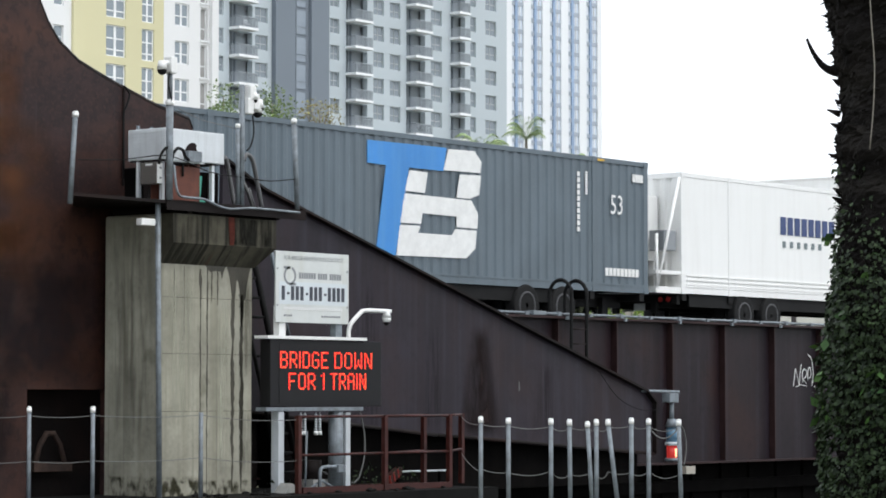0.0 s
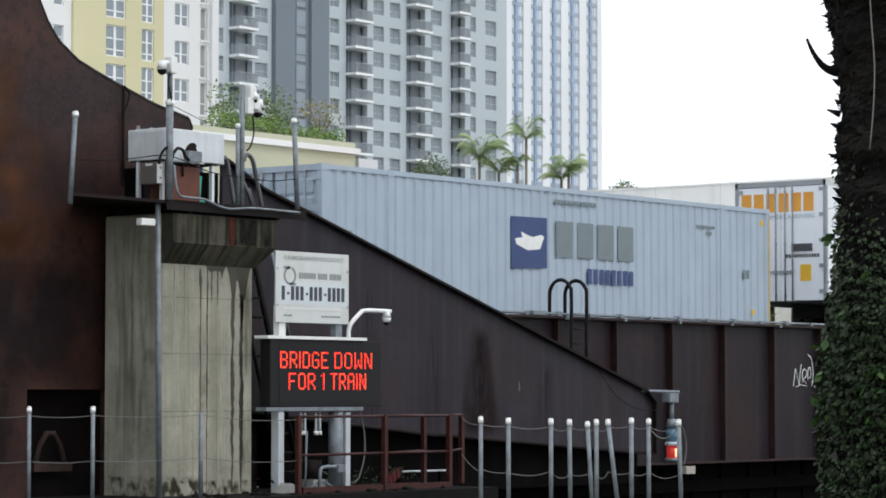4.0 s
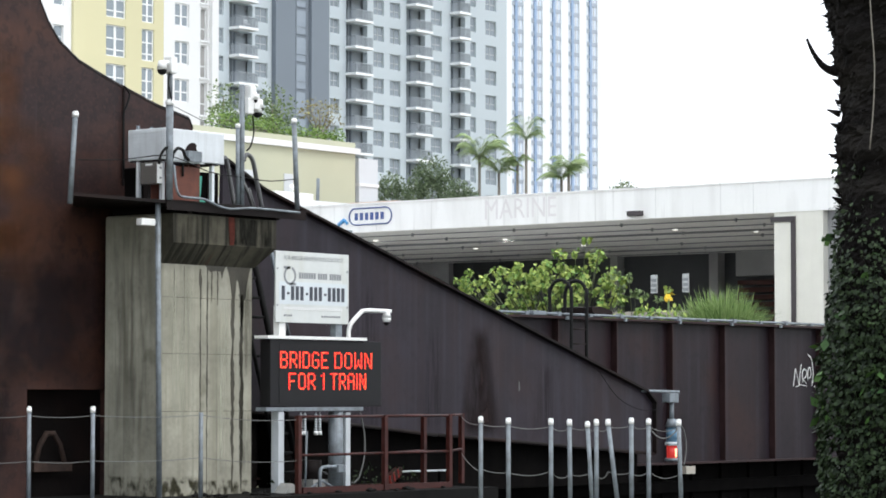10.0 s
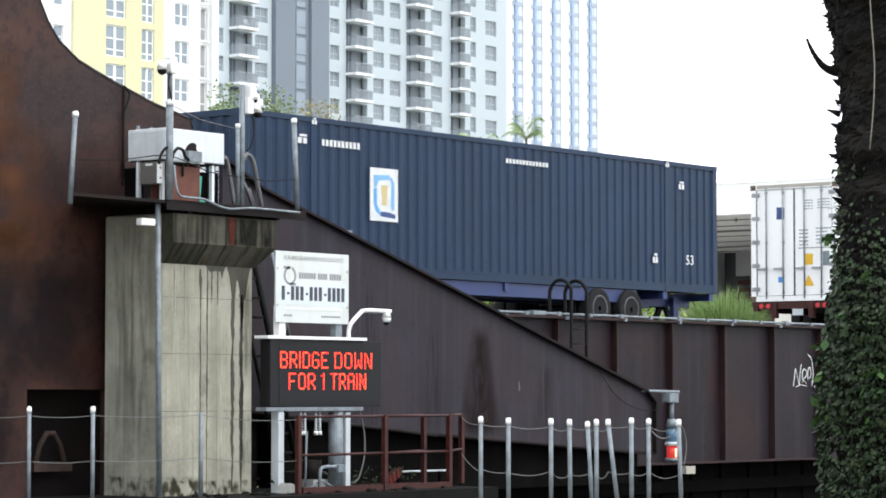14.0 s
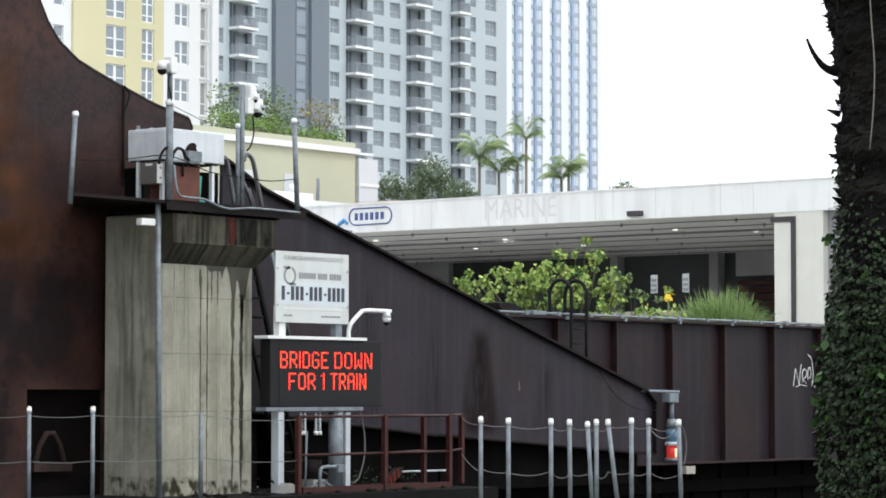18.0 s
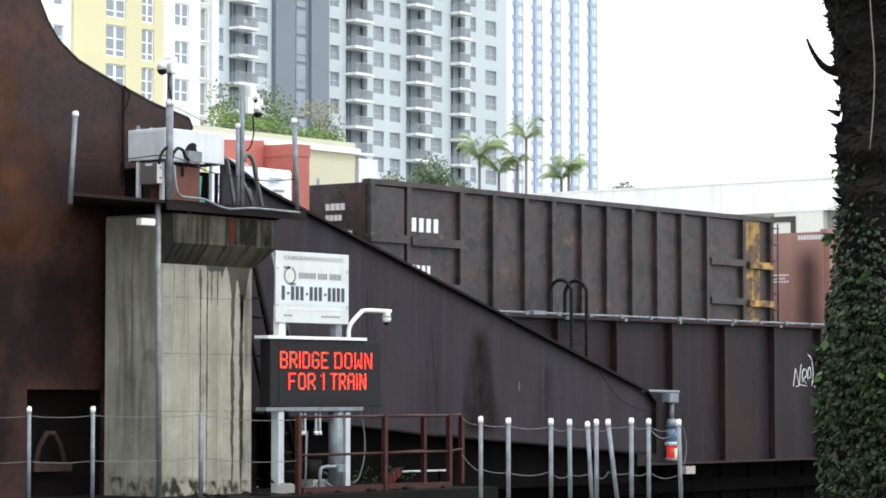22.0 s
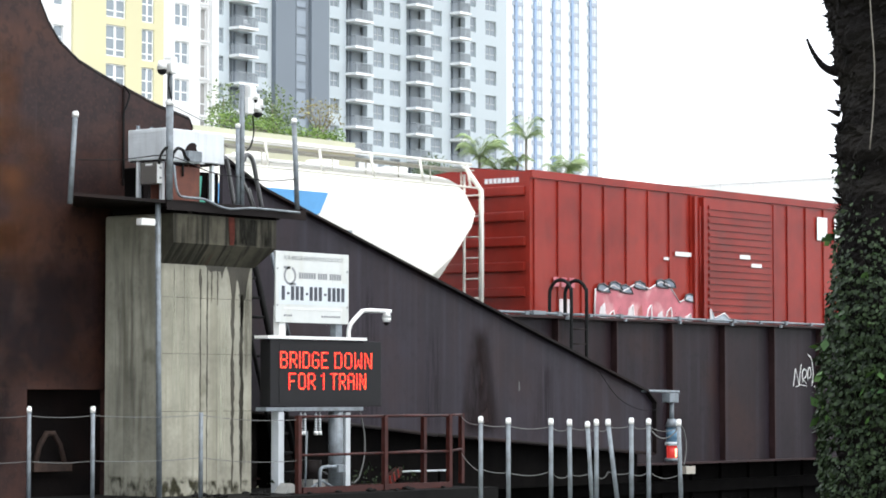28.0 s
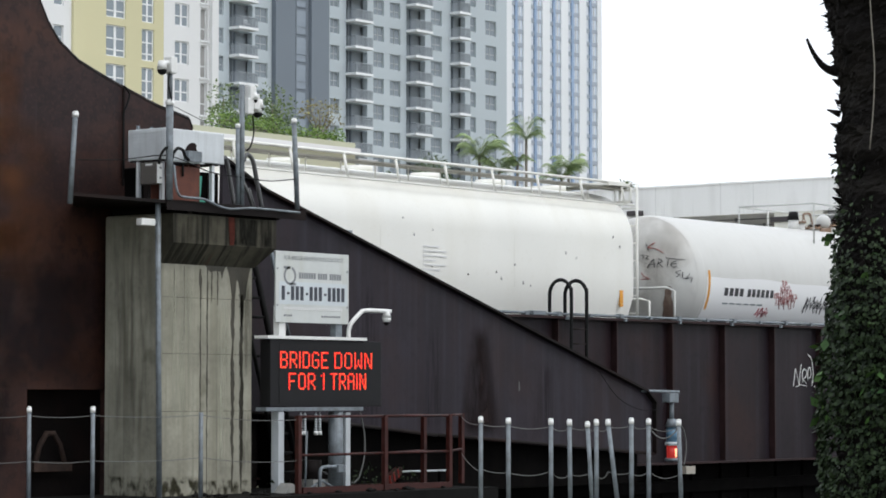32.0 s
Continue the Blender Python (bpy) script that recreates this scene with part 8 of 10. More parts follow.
    for y0, y1 in ((-W + 0.08, -0.01), (0.01, W - 0.08)):
        d = box_part("door", 0.02, 0.058, y0, y1, z0 + 0.08, z1 - 0.13, P_TRAILER, t)
        lock_rods(d, (y0 + (0.85 if y0 < -0.5 else 0.12), y1 - (0.12 if y0 < -0.5 else 0.85)), z0 + 0.05, z1 - 0.1, 0.0)
        for k in range(5):
            hy = -W + 0.1 if y0 < -0.5 else W - 0.1
            box_part("hinge", -0.01, 0.02, hy - 0.1, hy + 0.08, z0 + 0.25 + k * 0.62, z0 + 0.34 + k * 0.62, STEELBAR, d)
        box_part("lock_cover", -0.008, 0.02, y0 + 0.3, y1 - 0.3, z0 + 1.28, z0 + 1.46, D_DARK, d)
    bars("company_mark", 12.4, z0 + 1.95, 3.66, 0.62, 6, -W, D_ORANGE, t, 0.3)
    tagged(words("slogan", "WE KEEP AMERICA MOVING", 3.35, 0.19, D_STEELBLUE, t, on_side(12.65, -W - 0.004, z0 + 1.60)), kind="stuff")
    bars("web_mark", 2.05, z0 + 0.38, 2.35, 0.2, 15, -W, D_DARK, t, 0.25)
    end_bars("company_mark", 1.1, z0 + 2.25, 2.1, 0.46, 6, 0.018, D_ORANGE, t, 0.2)
    tagged(words("slogan", "WE KEEP AMERICA MOVING", 1.95, 0.11, D_STEELBLUE, t, on_end(0.014, 1.0, z0 + 2.08)), kind="stuff")
    end_bars("web_mark", -0.15, z0 + 1.12, 0.95, 0.09, 12, 0.018, D_DARK, t, 0.3)
    end_plate("warning_label", -0.85, -0.55, z0 + 0.55, z0 + 0.95, 0.018, D_YELLOW, t, "amber square label")
    for k in range(13):
        box_part("reflector", 1.3 + k * 1.12, 1.62 + k * 1.12, -W - 0.006, -W, z0 + 0.14, z0 + 0.19, D_RED, t)
    bm = bmesh.new()
    for (xa, za), (xb, zb) in zip([(8.6, 0.5), (8.78, 0.75), (8.96, 0.5), (8.78, 0.25), (8.6, 0.5)], [(8.78, 0.75), (8.96, 0.5), (8.78, 0.25), (8.6, 0.5), (8.96, 0.5)]):
        bm_tube(bm, (xa, -W - 0.002, z0 + za + 0.05), (xb, -W - 0.002, z0 + zb + 0.05), 0.008, 4)
    part("placard_holder", bm, STEELBAR, t, "diamond placard frame")
    box_part("side_slot", 14.4, 14.42, -W - 0.006, -W, z0 + 0.75, z0 + 0.98, D_DARK, t)
    for x in (3.1, 4.35):
        part("axle", bm_tube(bmesh.new(), (x, -1.1, 0.43), (x, 1.1, 0.43), 0.07, 8), P_DEEP, t)
        for yy in (-1.12, -0.78, 0.78, 1.12):
            w = part("tyre", tyre_mesh(), TYRE, t)
            w.location = (x, yy, 0.43)
            part("rim", rim_mesh(), RIM, w)
    box_part("slider_frame", 1.6, 6.0, -0.6, 0.6, 0.5, z0, P_DEEP, t)
    box_part("side_fairing", 6.0, 12.0, -1.24, -1.2, 0.2, z0, P_DEEP, t, "black side skirt")
    for yy in (-0.9, 0.9):
        box_part("landing_leg", 12.6, 12.74, yy - 0.07, yy + 0.07, 0.0, z0, P_DEEP, t)
    for xa, xb in ((12.1, 12.65), (13.3, 12.72)):
        part("leg_brace", bm_tube(bmesh.new(), (xa, -0.85, z0), (xb, -0.85, 0.25), 0.035, 6), P_DEEP, t)
    for xa, xb in ((14.3, 14.9), (15.3, 14.9)):
        part("hitch_strut", bm_tube(bmesh.new(), (xa, 0.0, 0.0), (xb, 0.0, z0), 0.08, 6), P_DEEP, t)
    box_part("mud_flap", 1.9, 1.93, -1.2, -0.6, 0.15, z0, D_DARK, t)

    # pale blue-grey container straight on its platform
    platform_car(-4.9, 13.0)
    c = container("pale blue-grey long container with a navy square emblem", -4.05, 4.45, 16.15, 2.90, P_TOTE, True, pitch=0.3)
    outline_part("emblem", [(5.95, 2.22), (7.22, 2.24), (7.22, 1.20), (5.97, 1.15)], y, D_NAVY, c, "navy square emblem")
    outline_part("emblem_shape", [(6.09, 1.77), (6.35, 1.80), (6.30, 1.92), (6.5, 1.86), (6.71, 1.82), (7.0, 1.88), (7.11, 1.84), (6.96, 1.58), (6.54, 1.54), (6.14, 1.65)], y - 0.006, D_WHITE, c, "white curved emblem shape")
    bars("company_mark", 7.56, 1.45, 3.05, 0.75, 4, y, D_GREY, c, 0.22)
    bars("company_mark", 8.7, 0.92, 1.8, 0.32, 8, y, D_NAVY, c, 0.3)
    bars("small_print", 7.5, 2.55, 1.55, 0.10, 13, y, D_GREY, c, 0.3)
    bars("small_print", 13.0, 2.32, 0.8, 0.07, 6, y, D_GREY, c, 0.3)
    bars("small_print", 13.4, 2.18, 0.25, 0.07, 3, y, D_GREY, c, 0.3)
    bars("number_mark", 15.0, 1.25, 0.3, 0.2, 2, y, D_GREY, c, 0.4)
    words("length_mark", "53'", 0.42, 0.22, D_GREY, c, on_end(0.024, -0.45, 0.55))
    end_plate("door_label", 0.35, 0.65, 2.0, 2.3, 0.024, D_NAVY, c, "navy square label")
    for x, zz in ((15.35, 0.42), (15.75, 2.5)):
        box_part("yellow_mark", x, x + 0.12, y - 0.006, y, zz, zz + 0.12, D_YELLOW, c)
    box_part("yellow_post", 16.08, 16.155, y - 0.012, y - 0.004, 0.1, 2.7, OCHRE, c, "faded yellow edge")

    # bright blue container
    platform_car(-20.3, -6.6)
    c = container("bright blue corrugated container with a yellow mark", -19.5, 4.43, 12.19, 2.90, P_BLUE, True)
    bars("company_mark", 0.43, 2.26, 1.5, 0.33, 5, y, D_YELLOW, c, 0.2)
    for k in range(14):
        box_part("upright_print", 11.05, 11.13, y - 0.005, y, 1.05 + k * 0.11, 1.14 + k * 0.11, D_WHITE, c)
    for k in range(6):
        box_part("upright_print", 11.32, 11.40, y - 0.005, y, 2.0 + k * 0.1, 2.07 + k * 0.1, D_WHITE, c)
    outline_part("warning_label", [(11.28, 1.05), (11.5, 1.05), (11.38, 1.28)], y, D_YELLOW, c)
    box_part("yellow_mark", 11.28, 11.42, y - 0.006, y, 1.72, 1.85, D_YELLOW, c)
    for k in range(3):
        end_bars("door_print", -0.26, 2.22 - k * 0.16, 0.62 - 0.2 * k, 0.07, 6 - k, 0.008, FADED, c, 0.4)
        end_bars("door_print", -0.30, 1.62 - k * 0.13, 0.24, 0.05, 4, 0.008, FADED, c, 0.4)
        end_bars("door_print", -0.62, 1.62 - k * 0.13, 0.28, 0.05, 4, 0.008, FADED, c, 0.4)
    end_plate("door_label", -0.88, -0.68, 0.8, 1.15, 0.008, D_GREY, c)
    bm = bmesh.new()
    for k in range(22):
        bm_box(bm, 0.0, 0.10, -1.15 + k * 0.105, -1.10 + k * 0.105, 2.895, 2.92)
    part("header_strip", bm, STEELBAR, c, "pale dashed header strip")

    # black-green container on an orange-red chassis
    platform_car(-41.3, -23.4)
    chassis("orange-red container chassis with red lamps", -40.45, 5.25, 16.15, P_ORANGE, nose=3.5)
    c = container("black-green long container with stained doors", -40.45, 5.25, 16.15, 2.88, P_XF, True, pitch=0.3)
    round_logo(c, 12.05, 0.98, 0.85, 1.05, y)
    words("length_mark", "53", 0.34, 0.27, D_WHITE, c, on_side(0.72, y - 0.004, 0.72))
    words("length_mark", "53", 0.30, 0.26, D_WHITE, c, on_side(14.85, y - 0.004, 0.72))
    for x, zz, w, h in ((1.28, 2.02, 0.24, 0.34), (2.18, 0.65, 0.28, 0.32), (15.2, 2.05, 0.3, 0.3), (2.0, 2.74, 0.18, 0.14), (13.9, 2.74, 0.18, 0.14)):
        bars("decal", x, zz, w, h * 0.55, 2, y - 0.012, FADED, c, 0.35)
        box_part("decal", x + 0.04, x + w - 0.06, y - 0.02, y - 0.012, zz + h * 0.65, zz + h * 0.85, FADED, c)
    bars("small_print", 6.9, 2.3, 1.35, 0.09, 12, y, PRINT, c, 0.4)
    for x, zz in ((6.6, 1.85), (7.1, 1.82), (6.85, 1.5)):
        outline_part("torn_decal", [(x, zz), (x + 0.12, zz + 0.1), (x + 0.2, zz + 0.02), (x + 0.26, zz - 0.08), (x + 0.15, zz - 0.16), (x + 0.12, zz - 0.05)], y, PRINT, c, "torn white sticker")
    bars("owner_mark", 13.6, 2.3, 0.8, 0.12, 8, y, FADED, c, 0.4)
    end_bars("number_mark", -0.10, 2.08, 0.52, 0.13, 4, 0.006, D_WHITE, c, 0.35)
    end_bars("number_mark", -0.10, 1.88, 0.74, 0.13, 6, 0.006, D_WHITE, c, 0.35)
    for k in range(4):
        end_bars("door_print", -0.14, 1.66 - k * 0.09, 0.34 - 0.05 * (k % 2), 0.045, 5, 0.006, FADED, c, 0.35)
        end_bars("door_print", -0.55, 1.66 - k * 0.09, 0.24, 0.045, 4, 0.006, FADED, c, 0.35)
    p = end_plate("door_emblem", 0.62, 0.95, 1.75, 2.18, 0.006, STAINED, c, "stained white decal with a ring")
    bm = bmesh.new()
    for k in range(12):
        a0, a1 = math.radians(30 * k), math.radians(30 * k + 30)
        bm.faces.new([bm.verts.new((-0.006, 0.785 + r * math.cos(a), 1.97 + r * 1.2 * math.sin(a))) for r, a in ((0.09, a0), (0.13, a0), (0.13, a1), (0.09, a1))])
    part("ring", bm, D_GREY, p)
    for y0, y1, a, b, m in ((0.36, 0.52, 2.16, 2.28, STAINED), (0.62, 0.96, 1.06, 1.28, STAINED), (0.62, 0.98, 1.46, 1.54, STAINED), (0.1, 0.52, 1.46, 1.52, FADED), (-0.9, -0.6, 0.86, 1.08, D_YELLOW), (0.62, 0.9, 0.55, 0.95, DOORRUST), (0.42, 0.5, 0.85, 1.05, STAINED), (0.1, 0.2, 0.8, 1.0, DOORRUST)):
        end_plate("door_decal", y0, y1, a, b, 0.006, m, c)
    box_part("corner_strip", -0.004, 0.0, -1.16, -1.10, 1.9, 2.6, D_WHITE, c)
    box_part("corner_strip", -0.004, 0.0, 1.10, 1.15, 1.95, 2.4, D_WHITE, c)
    for y0 in (-1.0, 0.6):
        end_plate("door_strip", y0, y0 + 0.32, 2.70, 2.74, -0.006, D_WHITE, c)
        end_plate("red_strip", y0 - 0.05, y0 + 0.4, 0.15, 0.19, 0.006, P_CB, c)

    platform_car(-57.1, -41.5, False)
    platform_car(-74.9, -57.15, True)

    # white refrigerated container
    platform_car(-93.0, -74.95, True)
    chassis("dark skeletal chassis under a white container", -92.1, 5.33, 12.19, P_DEEP, (2.4, 3.65), rear=RAIL_RED)
    c = container("white refrigerated container with grey door hardware", -92.1, 5.33, 12.19, 2.89, P_WHITE, True, flush=True)
    bars("company_mark", 0.38, 2.27, 1.58, 0.33, 5, y, D_RED, c, 0.2)
    for yy in (-1.228, 1.08):
        for x0, zz in ((-0.009, 0.0), (-0.009, 2.765)):
            box_part("casting_rust", x0, x0 + 0.05, yy, yy + 0.148, zz, zz + 0.127, DOORRUST, c, "rusty corner casting")
    box_part("header_grime", -0.006, 0.0, -1.05, 1.05, 2.80, 2.886, SILL_TAN, c, "dirty door header")
    part("reefer_grime", bm_film(0.02, 12.1, y - 0.016, y - 0.016, 0.02, 0.22), LOW_GRIME, c, "brown road dirt along the bottom rail")
    end_plate("door_label", 0.34, 0.46, 0.46, 0.60, 0.028, D_TBLUE, c, "small blue round label")
    box_part("rub_rail", 0.2, 12.0, NEAR - 0.014, NEAR, 0.2, 0.23, P_WHITE, c)
    box_part("rub_rail", 0.2, 12.0, NEAR - 0.014, NEAR, 0.30, 0.32, P_WHITE, c)
    bars("owner_mark", 11.0, 2.28, 0.75, 0.16, 5, y, FADED, c, 0.2)
    box_part("small_mark", 11.4, 11.5, y - 0.005, y, 2.0, 2.2, FADED, c)
    outline_part("warning_label", [(11.35, 1.52), (11.62, 1.52), (11.48, 1.85)], y, D_ORANGE, c)
    box_part("small_mark", 11.75, 11.86, y - 0.005, y, 1.5, 1.7, FADED, c)
    box_part("header_mark", 11.7, 12.1, y - 0.02, y - 0.008, 2.78, 2.82, D_ORANGE, c)
    end_plate("door_label", 0.28, 0.5, 2.02, 2.32, 0.028, D_NAVY, c, "navy square label")
    end_plate("door_label", -0.52, -0.27, 0.88, 1.15, 0.028, D_YELLOW, c, "yellow label")
    end_plate("door_label", -0.98, -0.8, 0.85, 1.2, 0.028, D_GREY, c)
    bm = bmesh.new()
    va, vb = [[bm.verts.new((x, yy, zz)) for yy, zz in ((-0.55, 0.36), (-0.25, 0.36), (-0.40, 0.64))] for x in (0.022, 0.028)]
    bm.faces.new(va), bm.faces.new(vb[::-1])
    for k in range(3):
        bm.faces.new((va[k], va[(k + 1) % 3], vb[(k + 1) % 3], vb[k]))
    part("warning_triangle", bm, D_YELLOW, c)
    for k in range(5):
        end_bars("door_print", -0.62, 1.75 - 0.09 * k, 0.42 - 0.1 * (k % 2), 0.03, 6, 0.028, D_GREY, c, 0.25)
        end_bars("door_print", -0.14, 1.72 - 0.09 * k, 0.26, 0.03, 4, 0.028, D_GREY, c, 0.25)
    end_bars("door_print", -0.12, 1.28, 1.0, 0.025, 22, 0.028, D_GREY, c, 0.25)
    for k in range(4):
        end_bars("door_print", -0.3, 2.45 - 0.07 * k, 0.25, 0.025, 3, 0.028, D_GREY, c, 0.35)
        end_bars("door_print", -0.66, 2.46 - 0.07 * k, 0.36, 0.03, 6, 0.028, D_GREY, c, 0.35)

    # navy container with ring decals
    platform_car(-114.6, -96.7)
    chassis("navy skeletal chassis under a navy container", -113.75, 5.30, 16.15, P_CHBLUE, (11.4, 12.6))
    c = container("navy blue long container with white ring decals", -113.75, 5.30, 16.15, 2.90, P_DKB, False, pitch=0.3)
    round_logo(c, 3.72, 1.05, 0.85, 1.02, y)
    p = end_plate("logo_panel", -0.4, 0.42, 1.1, 1.98, -0.002, D_WHITE, c, "white decal with a blue ring")
    bm = bmesh.new()
    for k in range(14):
        a0, a1 = math.radians(40 + k * 22), math.radians(62 + k * 22)
        v = [bm.verts.new((-0.012, 0.01 - r * math.cos(a), 1.54 + r * 1.05 * math.sin(a))) for r, a in ((0.24, a0), (0.32, a0), (0.32, a1), (0.24, a1))]
        bm.faces.new(v)
    part("ring", bm, D_NAVY, p)
    words("length_mark", "53", 0.34, 0.22, D_WHITE, c, on_side(1.15, y - 0.004, 0.62))
    words("length_mark", "53", 0.30, 0.22, D_WHITE, c, on_side(14.85, y - 0.004, 0.62))
    bars("owner_mark", 2.3, 2.38, 1.15, 0.12, 10, y, FADED, c, 0.4)
    bars("small_print", 8.1, 2.45, 1.5, 0.09, 13, y, FADED, c, 0.4)
    for x, zz, w, h in ((1.6, 2.38, 0.3, 0.2), (2.35, 0.6, 0.26, 0.24), (13.5, 0.62, 0.22, 0.24), (14.55, 2.3, 0.26, 0.2), (2.0, 2.76, 0.16, 0.14), (14.02, 2.76, 0.16, 0.14)):
        bars("decal", x, zz, w, h * 0.55, 2, y - 0.012, FADED, c, 0.35)
        box_part("decal", x + 0.04, x + w - 0.06, y - 0.02, y - 0.012, zz + h * 0.65, zz + h * 0.85, FADED, c)
    for k in range(12):
        end_plate("upright_print", 0.82, 0.92, 0.95 + k * 0.115, 1.04 + k * 0.115, -0.002, D_WHITE, c)
        end_plate("upright_print", -0.72, -0.64, 1.15 + k * 0.105, 1.23 + k * 0.105, -0.002, FADED, c)
    for k in range(5):
        end_plate("upright_print", -1.2, -1.08, 0.25 + k * 0.14, 0.36 + k * 0.14, -0.002, D_WHITE, c)
    platform_car(-129.3, -114.7, False)
    platform_car(-146.8, -129.35, True)
    platform_car(-166.8, -146.85, True)


def gondola(name, label, u, L, top, paint, ribs, W=1.40):
    c = rolling(name, label, "gondola car", u, RAIL)
    h0, h1 = 0.95, top - RAIL
    for y in (-W, W - 0.05):
        box_part("side_wall", 0.1, L - 0.1, y + 0.0, y + 0.05, h0, h1 - 0.08, paint, c)
        o = y - 0.10 if y < 0 else y + 0.05
        for x in ribs:
            bm = bmesh.new()
            bm_prism(bm, [(x, h0), (x + 0.13, h0), (x + 0.13, h1 - 0.08), (x, h1 - 0.08)], o, o + 0.10)
            part("rib", bm, paint, c)
        box_part("top_chord", 0.0, L, min(o, y) - 0.005, max(o, y) + 0.105, h1 - 0.10, h1, paint, c)
        box_part("side_sill", 0.0, L, min(o, y), max(o, y) + 0.1, h0 - 0.25, h0, paint, c)
    for x in (0.05, L - 0.1):
        box_part("end_wall", x, x + 0.05, -W + 0.05, W - 0.05, h0, h1 - 0.06, paint, c)
    part("floor", bm_box(bmesh.new(), 0.1, L - 0.1, -W + 0.05, W - 0.05, h0 - 0.1, h0), P_DEEP, c)
    box_part("centre_sill", -0.6, L + 0.6, -0.2, 0.2, 0.55, h0 - 0.1, P_DEEP, c)
    bogies(c, (1.5, L - 1.5))
    return c


def spray(name, pts, y, material, parent, edge=None):
    p = outline_part(name, pts, y, material, parent, "", 0.004)
    if edge:
        bm = bmesh.new()
        part("spray_outline", bm_rail(bm, [Vector((x, y - 0.006, z)) for x, z in pts + pts[:1]], 0.022, 4), edge, p)


def scrawl(parent, pts, y, material, r=0.014):
    part("scrawl", bm_path(bmesh.new(), [Vector((x, y, z)) for x, z in pts], r, 4), material, parent)


def freight():
    # faded red gondola with painted letters shapes
    L = 10.15
    c = gondola("gondola_car", "faded oxide-red gondola car with spray-painted side", -179.7, L, 7.0, P_GON, [0.1 + (L - 0.32) * k / 10 for k in range(11)])
    y = -1.40
    base = 1.0
    # four joined letter forms, pale above and blue below, with a dark outline
    letters = ([(2.94, 1.1), (2.81, 1.71), (3.0, 2.15), (3.21, 2.25), (4.11, 2.26), (4.2, 2.04), (4.16, 1.75), (4.25, 1.6), (4.1, 1.1)],
               [(4.3, 1.1), (4.27, 2.07), (4.6, 2.17), (5.01, 2.33), (5.26, 2.25), (5.4, 2.05), (6.06, 1.77), (6.03, 1.1)],
               [(5.7, 2.12), (6.55, 2.17), (6.63, 1.87), (6.5, 1.1), (6.1, 1.1), (6.06, 1.86), (5.76, 2.03)],
               [(6.63, 2.11), (8.67, 2.21), (8.72, 1.93), (8.36, 1.86), (8.7, 1.1), (8.0, 1.1), (7.82, 1.72), (7.35, 1.74), (7.29, 1.1), (6.89, 1.1), (6.83, 1.82), (6.6, 1.93)])
    for k, pts in enumerate(letters):
        d = y - 0.004 - 0.004 * (k % 2)
        spray("spray_letter", pts, d, D_FADEBLUE, c, SPRAY_BLACK)
        for low, m, lift in ((1.55, SPRAY_BLUE, 0.003), (1.82, SPRAY_PALE, 0.006)):
            crest = [(x, max(z, low + 0.04 * math.sin(7 * x))) for x, z in pts]
            spray("spray_fade", crest, d - lift, m, c)
    for pts in ([(3.42, 1.78), (3.68, 1.78), (3.68, 1.50), (3.44, 1.48)], [(4.3, 1.52), (4.7, 1.85), (5.09, 1.94), (5.25, 1.77), (5.19, 1.12), (4.32, 1.12)], [(7.9, 1.12), (8.15, 1.62), (8.3, 1.5), (8.34, 1.12)]):
        spray("spray_gap", pts, y - 0.016, SPRAY_SLATE, c)
    for pts in ([(4.45, 1.12), (4.7, 1.42), (4.95, 1.3), (5.05, 1.12)], [(3.0, 1.12), (3.05, 1.35), (3.3, 1.3), (3.3, 1.12)], [(7.4, 1.12), (7.45, 1.5), (7.75, 1.4), (7.8, 1.12)]):
        spray("spray_shape", pts, y - 0.019, SPRAY_BLUE, c, SPRAY_PALE)
    for k in range(3, 9):
        x = 0.1 + (L - 0.32) * k / 10
        top = 2.15 + 0.05 * (k % 3)
        box_part("painted_rib", x + 0.005, x + 0.125, y - 0.104, y - 0.10, 1.13, 1.72, D_FADEBLUE, c)
        box_part("painted_rib", x + 0.005, x + 0.125, y - 0.104, y - 0.10, 1.72, top, SPRAY_PALE if k % 2 else SPRAY_BLUE, c)
        box_part("painted_rib_edge", x + 0.004, x + 0.126, y - 0.105, y - 0.10, top, top + 0.05, SPRAY_BLACK, c)
    box_part("yellow_strip", 0.35, 0.5, y - 0.006, y, 1.1, 1.95, D_YELLOW, c, "yellow reflector strip")
    box_part("yellow_strip", 9.25, 9.4, y - 0.006, y, 1.2, 1.75, D_YELLOW, c, "yellow reflector strip")
    bars("number_mark", 1.24, 2.0, 0.55, 0.26, 3, y, D_WHITE, c, 0.35)
    bars("number_mark", 2.14, 2.0, 0.3, 0.24, 2, y, D_WHITE, c, 0.35)
    bars("owner_mark", 1.24, 2.3, 0.56, 0.26, 3, y, D_WHITE, c, 0.35)
    part("soot_film", bm_film(0.044, 0.044, -0.5, -1.36, 0.9, 3.4), END_SOOT, c, "soft black soot smear")
    end_bars("end_print", -0.65, 3.46, 0.72, 0.11, 9, 0.05, FADED, c, 0.3)
    for k in range(3):
        end_bars("end_print", 0.22 - 0.1 * (k % 2), 2.6 - 0.08 * k, 0.62 - 0.2 * (k % 2), 0.045, 8, 0.05, FADED, c, 0.3)
    for k in range(4):
        part("end_rung", bm_tube(bmesh.new(), (-0.03, 0.75, 1.3 + k * 0.4), (-0.03, 1.2, 1.3 + k * 0.4), 0.014, 6), P_GON, c)

    # black-brown gondola
    L = 14.85
